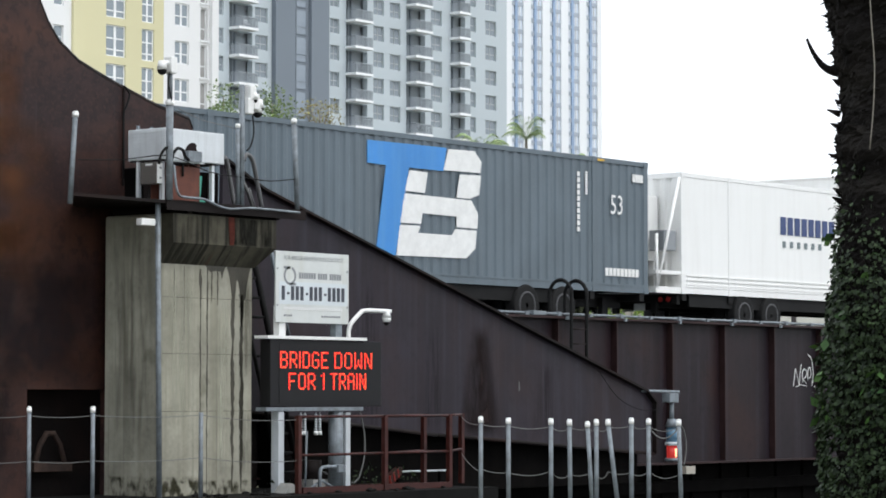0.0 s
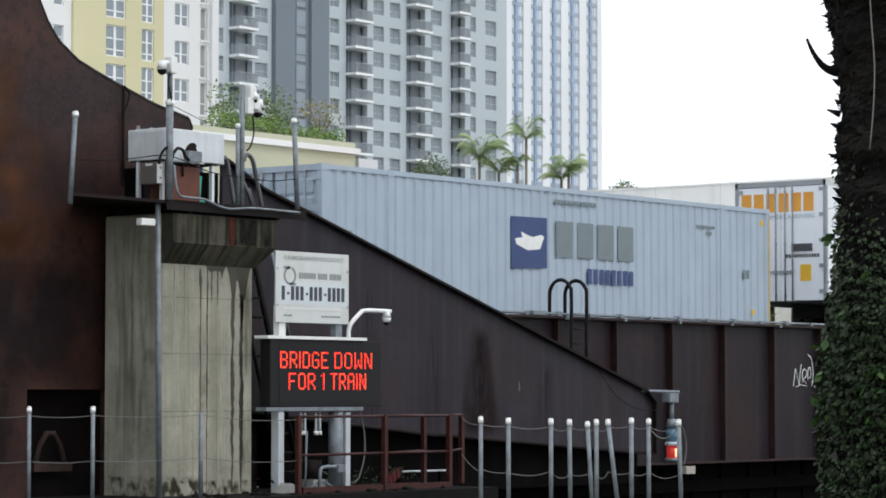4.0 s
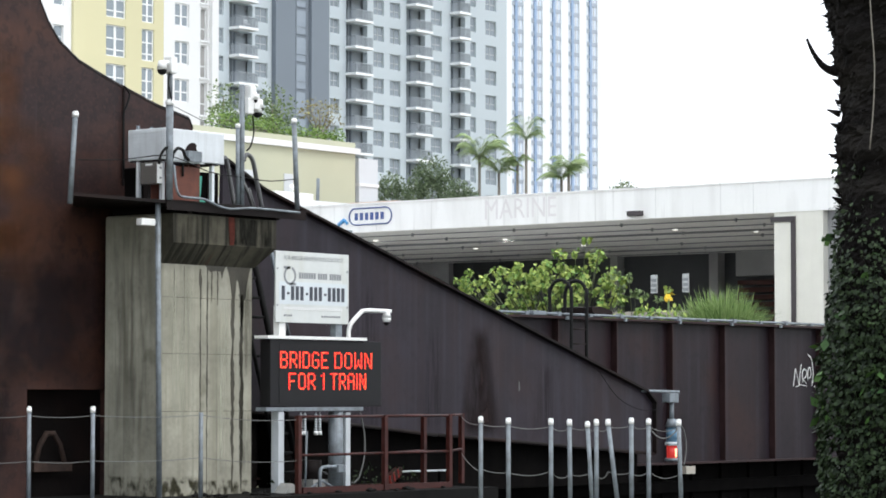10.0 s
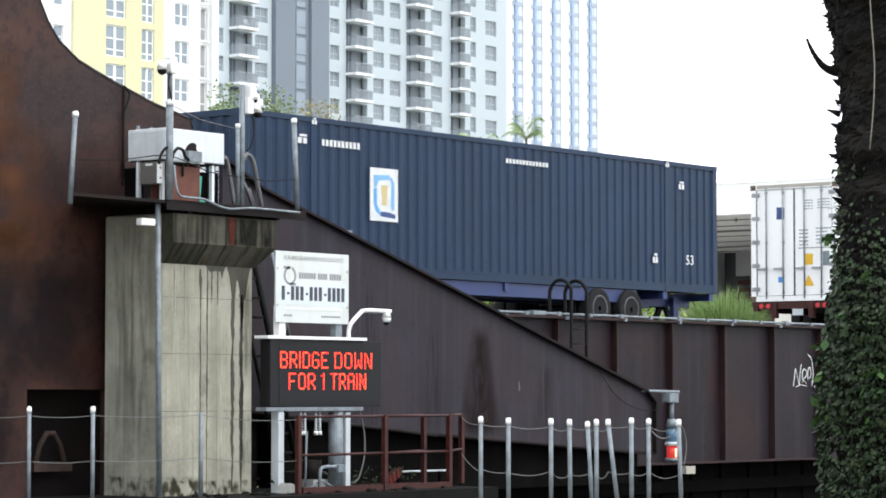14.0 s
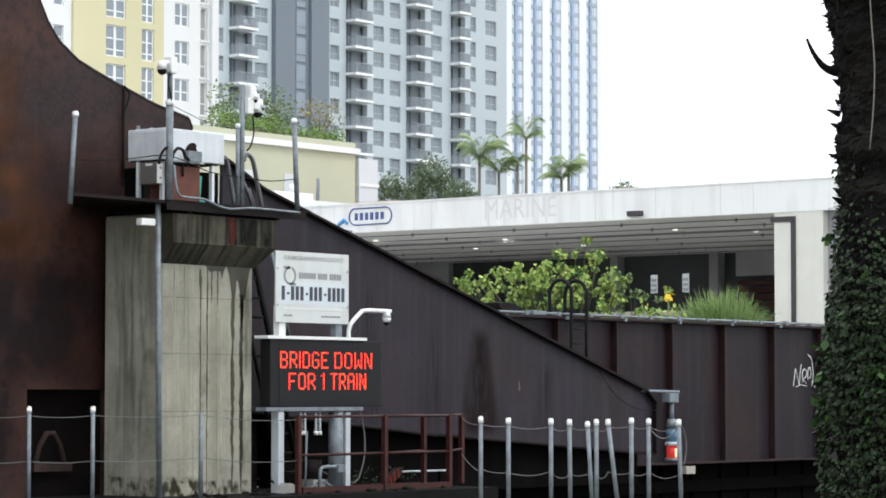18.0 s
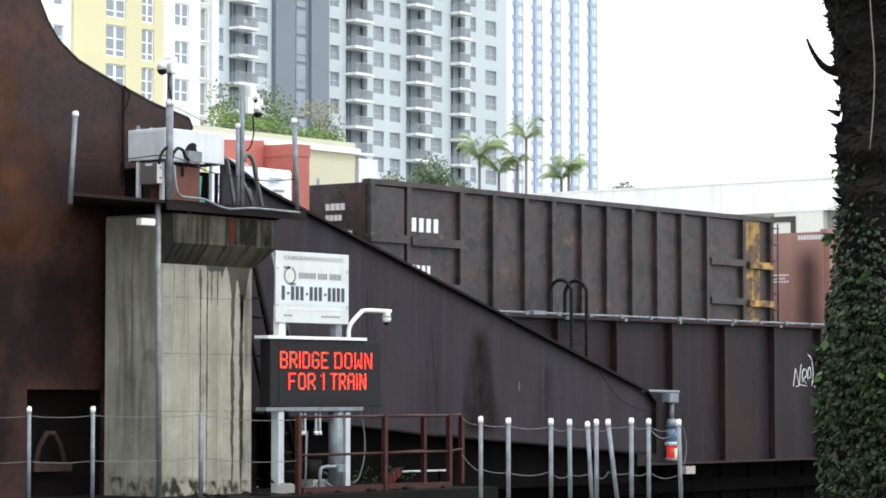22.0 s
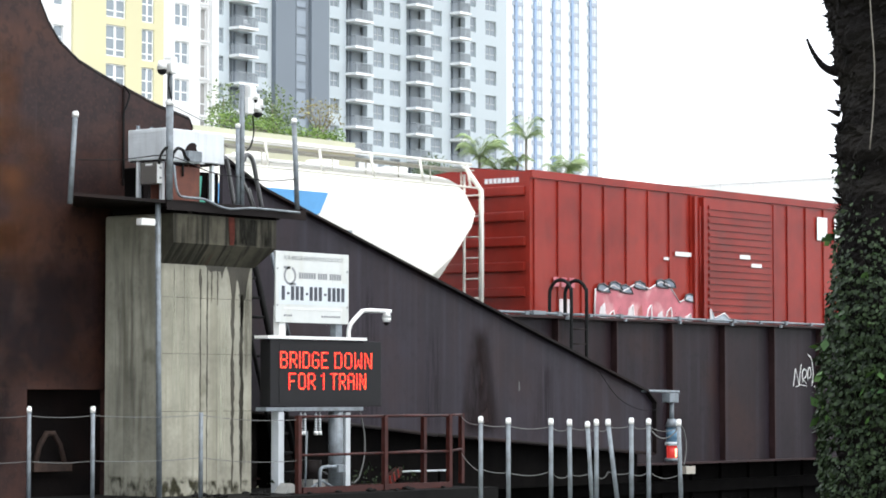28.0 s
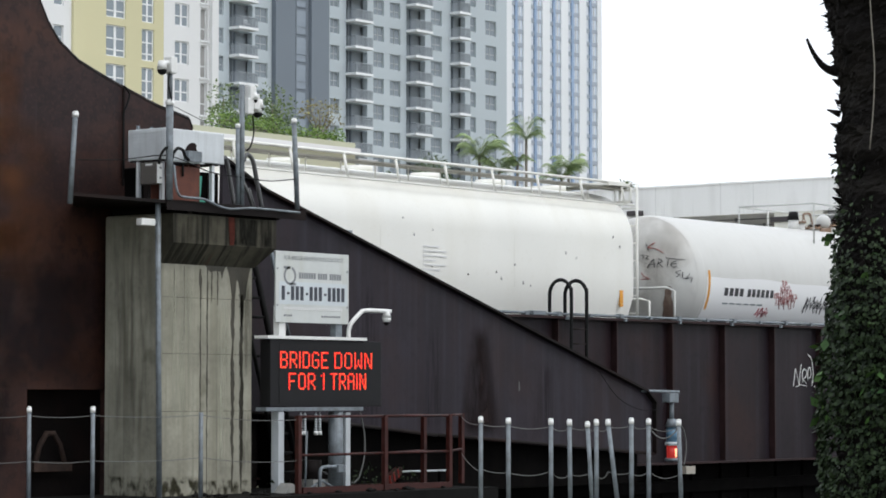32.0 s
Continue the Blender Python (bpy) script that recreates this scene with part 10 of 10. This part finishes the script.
        me = bpy.data.meshes.new("grime_film")
        me.from_pydata(v, [], f)
        for q in me.polygons:
            q.use_smooth = True
        part("grime_film", me, P_WTANK_GRIME, c, "grey film of road grime")
        curved("label_panel", 13.6, 13.85, -0.62, -0.5, D_DARK)
        for x in (13.5, 6.95):
            curved("reflector", x, x + 0.07, -0.42, -0.22, D_ORANGE, "amber reflector strip")
        curved("print_panel", 14.72, 15.72, -0.68, -0.33, D_WHITE)
        curved("data_line", 14.95, 15.5, -0.22, -0.2, D_GREY)
        curved("data_line", 15.0, 15.45, -0.12, -0.1, D_GREY)
        # scrawls on the trailing head
        def on_head(a, z, lift=0.012):
            return Vector((0.85 * (1 - math.sqrt(max(0.02, 1 - (a * a + (z - zc) ** 2) / R / R))) - lift, a - lift * 0.5, z))
        for m2, pts in ((SPRAY_BLACK, [(-0.40, 3.12), (-0.50, 2.94)]), (SPRAY_RED, [(-0.62, 3.13), (-0.46, 3.02), (-0.66, 2.98), (-0.85, 2.88)]),
                        (SPRAY_BLACK, [(-0.52, 2.56), (-0.64, 2.76), (-0.68, 2.56)]), (SPRAY_BLACK, [(-0.55, 2.63), (-0.69, 2.63)]), (SPRAY_BLACK, [(-0.74, 2.56), (-0.76, 2.76), (-0.84, 2.70), (-0.77, 2.65), (-0.86, 2.56)]),
                        (SPRAY_BLACK, [(-0.90, 2.77), (-1.26, 2.73)]), (SPRAY_BLACK, [(-0.96, 2.75), (-0.95, 2.56)]), (SPRAY_BLACK, [(-1.12, 2.70), (-1.02, 2.66), (-1.04, 2.56), (-1.14, 2.57)]), (SPRAY_BLACK, [(-1.03, 2.63), (-1.13, 2.64)]),
                        (SPRAY_BLACK, [(-1.21, 2.49), (-1.12, 2.44), (-1.20, 2.39), (-1.13, 2.34)]), (SPRAY_BLACK, [(-1.25, 2.46), (-1.25, 2.32), (-1.33, 2.31)]), (SPRAY_BLACK, [(-1.36, 2.42), (-1.31, 2.30), (-1.40, 2.34), (-1.38, 2.22)]),
                        (SPRAY_BLACK, [(-0.33, 2.84), (-0.41, 2.84), (-0.38, 2.76)]), (SPRAY_BLACK, [(-0.46, 2.83), (-0.52, 2.82), (-0.46, 2.76), (-0.53, 2.75)]), (SPRAY_RED, [(-0.38, 2.45), (-0.44, 2.36), (-0.58, 2.30), (-0.36, 2.30)])):
            fine = []
            for (a0, z0), (a1, z1) in zip(pts, pts[1:]):
                fine += [on_head(a0 + (a1 - a0) * k / 4, z0 + (z1 - z0) * k / 4) for k in range(4)]
            part("scrawl", bm_path(bmesh.new(), fine + [on_head(*pts[-1])], 0.009, 4, False), m2, c)
        part("head_grime", lathe_x([(x - 0.004, r + 0.003) for x, r in prof[2:9]], 48), HEAD_FILM, tank, "brown dirt film on the tank head")
        q = [Vector((-0.35, -1.5, 0.9)), Vector((-0.35, -1.5, 2.0)), Vector((-0.35, -1.3, 2.08)), Vector((-0.35, 0.4, 2.08))]
        part("end_handrail", bm_rail(bmesh.new(), q, 0.03, 6), P_WTANK, c)
        bm = bmesh.new()
        rows = []
        for k in range(9):
            z, h = 2.13 - 0.1 * k, 0.05 + 0.012 * k + 0.012 * math.sin(k * 2.1)
            rows.append([bm.verts.new(on_head(-0.98 + 0.012 * k + h * j, z, 0.02)) for j in (-1, -0.3, 0.3, 1)])
        for p0, p1 in zip(rows, rows[1:]):
            for j in range(3):
                bm.faces.new((p0[j], p0[j + 1], p1[j + 1], p1[j]))
        part("rust_stain", bm, HEAD_RUST, c)


def boxcar():
    u, L, W = -257.25, 15.4, 1.52
    c = rolling("boxcar", "bright oxide-red boxcar with a ribbed sliding door", "boxcar", u, RAIL)
    h0, h1 = 0.95, 7.62 - RAIL
    for y in (-W, W - 0.05):
        s = -1 if y < 0 else 1
        side = box_part("side_wall", 0.0, L, y, y + 0.05, h0, h1 - 0.1, P_BOX, c)
        for k in range(19):
            x = 0.08 + k * (L - 0.25) / 18
            if 6.2 < x < 9.5:
                continue
            yo = y - 0.035 if s < 0 else y + 0.05
            bm = bmesh.new()
            bm_prism(bm, [(x, h0 + 0.05), (x + 0.09, h0 + 0.05), (x + 0.09, h1 - 0.18), (x, h1 - 0.18)], yo, yo + 0.035)
            part("side_rib", bm, P_BOX, side)
        box_part("top_plate", -0.02, L + 0.02, y - (0.05 if s < 0 else 0), y + 0.1, h1 - 0.16, h1, P_BOX, c)
        box_part("side_sill", 0.0, L, y - (0.03 if s < 0 else 0), y + 0.08, h0 - 0.2, h0, P_BOX, c)
    v = [(0, -W, h1 - 0.02), (0, 0, h1 + 0.12), (0, W, h1 - 0.02), (L, -W, h1 - 0.02), (L, 0, h1 + 0.12), (L, W, h1 - 0.02)]
    sheet("roof", v, [(0, 1, 4, 3), (1, 2, 5, 4)], STEELBAR, c, "dull metal roof")
    d = box_part("door", 6.5, 9.45, -W - 0.09, -W - 0.04, h0 + 0.1, h1 - 0.22, P_BOX, c)
    for k in range(19):
        zz = h0 + 0.18 + k * 0.152
        bm = bm_box(bmesh.new(), 6.62, 9.3, -W - 0.125, -W - 0.09, zz, zz + 0.075)
        part("door_rib", bm, P_BOX, d)
    for x in (6.42, 9.42, 6.05):
        box_part("door_post", x, x + 0.1, -W - 0.11, -W, h0 + 0.05, h1 - 0.2, P_BOX, c)
    part("lock_rod", bm_tube(bmesh.new(), (6.3, -W - 0.08, h0 + 0.2), (6.3, -W - 0.08, h1 - 0.4), 0.02, 6), P_BOX, c)
    box_part("door_track", 2.6, 9.6, -W - 0.10, -W, h0 - 0.05, h0 + 0.05, P_BOX, c)
    for x in (0.0, L - 0.05):
        bm = bmesh.new()
        rim = [(-W + 0.05, h0), (W - 0.05, h0), (W - 0.05, h1 - 0.03), (0, h1 + 0.11), (-W + 0.05, h1 - 0.03)]
        va, vb = [bm.verts.new((x, yy, zz)) for yy, zz in rim], [bm.verts.new((x + 0.05, yy, zz)) for yy, zz in rim]
        bm.faces.new(va), bm.faces.new(vb[::-1])
        for i in range(5):
            bm.faces.new((va[i], va[(i + 1) % 5], vb[(i + 1) % 5], vb[i]))
        e = part("end_wall", bm, P_BOX, c)
        for k in range(6):
            zz = h0 + 0.25 + k * 0.52
            yo = x - 0.07 if x == 0 else x + 0.05
            box_part("end_rib", yo, yo + 0.07, -W + 0.12, W - 0.12, zz, zz + 0.2, P_BOX, e, "", 0.03)
        box_part("end_cap", x - 0.03, x + 0.08, -W, -W + 0.12, h0, h1, P_BOX, e)
    for k in range(6):
        part("rung", bm_tube(bmesh.new(), (L - 0.65, -W - 0.08, 1.2 + k * 0.42), (L - 0.1, -W - 0.08, 1.2 + k * 0.42), 0.014, 6), P_BOX, c)
    y = -W
    bars("company_mark", 11.55, 2.45 + 0.95, 3.3, 0.55, 4, y - 0.036, D_WHITE, c, 0.42)
    for x, zz, w, h in ((5.35, 1.82, 0.65, 0.14), (4.9, 1.72, 0.2, 0.08), (7.9, 1.85, 0.45, 0.14), (8.4, 1.68, 0.45, 0.12)):
        box_part("stencil_plate", x, x + w, y - 0.135 if x > 6.5 else y - 0.04, y - 0.036 if x < 6.5 else y - 0.125, zz + 0.95, zz + 0.95 + h * 0.7, FADED, c)
    bars("number_mark", 0.75, 1.95, 0.85, 0.2, 3, y - 0.036, SPRAY_PINK, c, 0.35)
    bars("number_mark", 0.95, 1.3, 0.55, 0.4, 2, y - 0.036, SPRAY_PALE, c, 0.3)
    end_bars("number_mark", -0.35, 4.08, 0.9, 0.1, 8, -0.01, FADED, c, 0.25)
    z = 1.13
    spray("spray_band", [(2.2, z), (6.15, z - 0.02), (6.2, z + 0.55), (5.9, z + 0.75), (5.5, z + 0.62), (5.1, z + 0.98), (4.75, z + 1.05), (4.3, z + 0.88), (3.8, z + 0.98), (3.3, z + 0.80), (2.9, z + 0.92), (2.5, z + 0.76), (2.25, z + 0.82)], y - 0.040, SPRAY_PINK, c, SPRAY_PALE)
    spray("spray_band", [(6.62, z - 0.05), (7.5, z - 0.05), (8.4, z - 0.05), (8.1, z + 0.25), (7.6, z + 0.2), (7.2, z + 0.42), (6.8, z + 0.30), (6.65, z + 0.5)], y - 0.13, SPRAY_BLUE, c, SPRAY_PALE)
    rng = random.Random(6)
    for k in range(10):
        x, w, h = 2.3 + k * 0.37, rng.uniform(0.2, 0.42), rng.uniform(0.3, 0.6)
        spray("spray_shape", [(x, z + 0.05), (x + w, z + 0.08), (x + w * 0.8, z + h), (x + w * 0.35, z + h * 0.8)], y - 0.045, (SPRAY_PALE, SPRAY_RED, SPRAY_PINK)[k % 3], c, SPRAY_PALE if k % 2 else None)
    for x, top in ((2.3, 0.86), (2.75, 0.92), (3.15, 0.86), (3.7, 0.96), (4.55, 1.02), (4.85, 1.04), (5.7, 0.74)):
        spray("spray_crown", [(x, z + top - 0.06), (x + 0.2, z + top - 0.09), (x + 0.5, z + top - 0.1), (x + 0.42, z + top + 0.02), (x + 0.22, z + top + 0.08), (x + 0.06, z + top + 0.05)], y - 0.048, SPRAY_SLATE if x < 5 else SPRAY_BLUE, c, SPRAY_BLACK)
    box_part("centre_sill", -0.6, L + 0.6, -0.25, 0.25, 0.55, h0, P_DEEP, c)
    bogies(c, (1.7, L - 1.7))


def loft(name, stations, section, material, parent):
    """Skin through cross-sections: stations are (x, lowest z, widening), section gives (y, z) points."""
    bm = bmesh.new()
    rings = []
    for x, zb, k in stations:
        pts = [(yy * k, max(zb, z)) for yy, z in section]
        rings.append([bm.verts.new((x, yy, z)) for yy, z in pts])
    n = len(section)
    for a, b in zip(rings, rings[1:]):
        for i in range(n):
            f = bm.faces.new((a[i], a[(i + 1) % n], b[(i + 1) % n], b[i]))
            f.smooth = True
    bm.faces.new(rings[0][::-1]), bm.faces.new(rings[-1])
    bmesh.ops.remove_doubles(bm, verts=bm.verts[:], dist=0.0005)
    ob = part(name, bm, material, parent)
    ob.data.set_sharp_from_angle(angle=radians(24))
    return ob


def hopper_section(h, w=1.5, low=1.05):
    """Half a barrel on upright sides, mirrored."""
    half = [(0.35, low), (w * 0.9, low + 0.25), (w, low + 0.8), (w, low + 1.3)]
    half += [(w * math.cos(a) ** 0.8, h - 1.15 + 1.15 * math.sin(a)) for a in np.linspace(0.02, 1.35, 12)]
    return [(-a, b) for a, b in half] + [(a, b) for a, b in half[::-1]]


def roof_walk(c, L, h, paint, x0=0.0):
    for y in (-0.95, 0.95):
        w = box_part("running_board", x0, L, y - 0.22, y + 0.22, h + 0.05, h + 0.08, WALKWAY, c, "dull cream grating roof walk")
        for k in range(18):
            x = x0 + 0.15 + k * (L - x0 - 0.3) / 17
            part("walk_bracket", bm_tube(bmesh.new(), (x, y, h - 0.25), (x, y, h + 0.06), 0.015, 5), paint, w)
    for k in range(12):
        x = x0 + 0.35 + k * (L - x0 - 0.7) / 11
        part("side_stanchion", bm_tube(bmesh.new(), (x, -1.24, h + 0.17), (x, -1.34, h - 0.30), 0.028, 6), paint, c)
    part("top_rail", bm_tube(bmesh.new(), (x0 + 0.2, -1.24, h + 0.17), (L - 0.2, -1.24, h + 0.17), 0.03, 6), paint, c)
    part("side_rail", bm_tube(bmesh.new(), (x0, -1.34, h - 0.30), (L, -1.34, h - 0.30), 0.02, 6), paint, c)
    for k in range(8):
        x = x0 + 1.2 + k * (L - x0 - 2.4) / 7
        part("hatch", bm_tube(bmesh.new(), (x, 0, h - 0.02), (x, 0, h + 0.1), 0.32, 14), paint, c)


def hopper_open():
    u, L = -276.1, 17.4
    c = rolling("covered_hopper", "cream-white covered hopper with sweeping blue stripes", "hopper car", u, RAIL)
    h = 7.46 - RAIL
    st = [(0.55, h - 0.85, 0.97), (0.8, h - 1.0, 1.0), (1.6, h - 1.9, 1.0), (2.5, 1.05, 1.0), (15.3, 1.05, 1.0), (16.3, h - 1.7, 1.0), (16.9, h - 1.1, 0.99), (17.2, h - 0.8, 0.9), (17.35, h - 0.55, 0.7)]
    loft("body", st, hopper_section(h), P_HOP, c)
    roof_walk(c, L, h, P_HOP)
    # trailing end: upright panel, posts and slope sheet
    box_part("end_panel", 0.5, 0.56, -1.1, 1.1, h - 1.05, h - 0.15, P_HOP, c)
    for yy in (-1.1, -0.55, 0.0, 0.55, 1.1):
        box_part("end_post", 0.42, 0.5, yy - 0.05, yy + 0.05, h - 1.05, h - 0.1, P_HOP, c)
        part("slope_rib", bm_tube(bmesh.new(), (0.46, yy, h - 1.05), (2.3, yy * 0.9, 1.2), 0.05, 5), P_HOP, c)
    for y in (-1.38, 1.38):
        part("corner_post", bm_rail(bmesh.new(), [Vector((0.15, y, 0.9)), Vector((0.15, y, h - 0.35)), Vector((0.15, y * 0.82, h + 0.15))], 0.055, 6), P_HOP, c)
        part("corner_post", bm_rail(bmesh.new(), [Vector((L - 0.05, y, 0.9)), Vector((L - 0.05, y, h - 0.35)), Vector((L - 0.3, y * 0.82, h + 0.15))], 0.055, 6), P_HOP, c)
        part("inner_post", bm_tube(bmesh.new(), (0.85, y, 0.9), (0.85, y, 2.2), 0.035, 6), P_HOP, c)
        part("end_rail", bm_tube(bmesh.new(), (0.15, y, 1.65), (0.85, y, 1.65), 0.022, 6), P_HOP, c)
    for x in (0.15, L - 0.05):
        for k in range(7):
            zz = 1.2 + k * 0.42
            part("rung", bm_tube(bmesh.new(), (x, -1.38, zz), (x, -0.95, zz), 0.016, 6), P_HOP, c)
        part("ladder_rail", bm_tube(bmesh.new(), (x, -0.95, 0.9), (x, -0.95, h), 0.03, 6), P_HOP, c)
        part("cross_rail", bm_tube(bmesh.new(), (x, -1.38, 1.65), (x, 1.38, 1.65), 0.025, 6), P_HOP, c)
    part("roof_end_walk", bm_box(bmesh.new(), 0.0, 0.4, -1.25, 1.25, h + 0.12, h + 0.16), STEELBAR, c)
    part("brake_wheel", bm_tube(bmesh.new(), (0.36, -0.3, h - 0.4), (0.40, -0.3, h - 0.4), 0.22, 14), P_HOP, c)
    end_bars("number_mark", -0.1, h - 0.62, 0.5, 0.13, 4, 0.5, D_DARK, c, 0.25)
    end_bars("number_mark", -0.1, h - 0.82, 0.55, 0.12, 5, 0.5, D_DARK, c, 0.25)
    y, d = -1.512, 1.0
    for pts in ([(5.36, 1.91), (8.65, 1.98), (9.11, 2.26), (9.34, 2.46), (12.45, 2.47), (12.21, 2.08), (11.6, 1.86), (8.99, 1.79), (8.54, 1.86), (5.36, 1.79)],
                [(5.5, 0.98), (8.64, 1.0), (10.86, 0.98), (11.58, 0.77), (11.87, 0.45), (9.32, 0.39), (8.76, 0.81), (5.5, 0.84)]):
        outline_part("blue_stripe", [(a, b + d) for a, b in pts], y, D_HBLUE, c, "sweeping mid-blue stripe", 0.008)
    bars("owner_mark", 1.98, 1.26 + d, 0.98, 0.22, 4, y, D_DARK, c, 0.3)
    bars("number_mark", 1.98, 0.92 + d, 1.05, 0.2, 5, y, D_DARK, c, 0.3)
    bars("small_print", 1.95, 0.55 + d, 1.1, 0.05, 8, y, D_GREY, c, 0.3)
    for k in range(5):
        box_part("data_line", 13.9, 15.1, y - 0.006, y, 0.5 + d + k * 0.09, 0.53 + d + k * 0.09, FADED, c)
    box_part("data_frame", 3.45, 3.7, y - 0.006, y, 1.0 + d, 1.28 + d, FADED, c)
    for x in (4.6, 8.7, 12.8):
        bm = bmesh.new()
        bm_prism(bm, [(x - 1.6, 1.1), (x + 1.6, 1.1), (x + 0.5, 0.35), (x - 0.5, 0.35)], -0.9, 0.9)
        part("discharge_bay", bm, P_HOP, c)
    box_part("centre_sill", -0.7, L + 0.7, -0.25, 0.25, 0.6, 0.95, P_DEEP, c)
    bogies(c, (1.7, L - 1.7))


def hopper_round():
    u, L = -314.8, 17.8
    c = rolling("covered_hopper", "ivory round-sided covered hopper with chipped paint", "hopper car", u, RAIL)
    h = 7.42 - RAIL
    st = [(0.5, h - 1.0, 0.9), (0.8, h - 1.6, 1.0), (1.6, h - 2.4, 1.0), (2.6, 1.0, 1.0), (17.1, 1.0, 1.0), (17.5, 1.2, 0.99), (17.62, 1.5, 0.96), (17.7, 1.8, 0.9)]
    loft("body", st, hopper_section(h), P_HOP2, c)
    roof_walk(c, L, h, P_HOP2)
    for x in (L + 0.0, 0.1):
        for yy in (-1.42, -0.98):
            part("ladder_rail", bm_tube(bmesh.new(), (x, yy, 0.9), (x, yy, h + 0.18), 0.03, 6), P_HOP2, c)
        for k in range(9):
            part("rung", bm_tube(bmesh.new(), (x, -1.42, 1.1 + k * 0.38), (x, -0.98, 1.1 + k * 0.38), 0.016, 6), P_HOP2, c)
    f = box_part("roof_end_frame", L - 0.9, L, -1.3, 1.3, h + 0.10, h + 0.16, P_HOP2, c)
    for y in (-1.3, 1.26):
        box_part("end_bracket", L - 0.08, L, y, y + 0.04, h - 0.25, h + 0.2, P_HOP2, f)
    box_part("end_bar", L - 0.06, L, -1.3, 1.3, h - 0.25, h - 0.19, P_HOP2, f)
    part("end_handrail", bm_rail(bmesh.new(), [Vector((L + 0.35, -1.5, 0.9)), Vector((L + 0.35, -1.5, 1.75)), Vector((L + 0.35, -1.3, 1.8)), Vector((L + 0.35, 0.5, 1.8))], 0.028, 6), P_HOP2, c)
    y = -1.508
    rng = random.Random(21)
    for k in range(16):
        x, z = rng.uniform(8.5, 17.0), rng.uniform(1.9, h - 0.9)
        w = rng.uniform(0.012, 0.032)
        outline_part("paint_chip", [(x, z), (x + w, z + w * 1.3), (x + w * 1.4, z - w * 0.6), (x + w * 0.3, z - w)], y, RUST_STAIN, c, "", 0.004)
    for k in range(7):
        box_part("data_line", 10.2, 10.2 + rng.uniform(0.3, 0.8), y - 0.006, y, 2.05 + k * 0.09, 2.08 + k * 0.09, FADED, c)
    for x in (4.6, 8.9, 13.2):
        box_part("weld_seam", x, x + 0.02, -1.503, -1.495, 1.9, h - 1.2, P_HOP2, c)
    box_part("corner_mark", 17.0, 17.12, y - 0.004, y + 0.01, 1.6, 1.95, D_ORANGE, c)
    box_part("centre_sill", -0.7, L + 0.7, -0.25, 0.25, 0.6, 0.95, P_DEEP, c)
    bogies(c, (1.7, L - 1.7))


# ---- motion: the whole train rolls by at nearly eleven metres a second ----
def run(t):
    return 10.65 * t + 0.005 * t * t


def motions():
    for t, u, z in TRAIN:
        walk(t, [(s, pose(u + run(s), TRACK, z)) for s in (0, 4, 8, 12, 16, 20, 24, 28, 32)])


ground()
bridge()
machinery_deck()
signs()
fence()
canopy_building()
grey_tower()
yellow_block()
white_tower()
green_block()
plants()
intermodal()
freight()
motions()
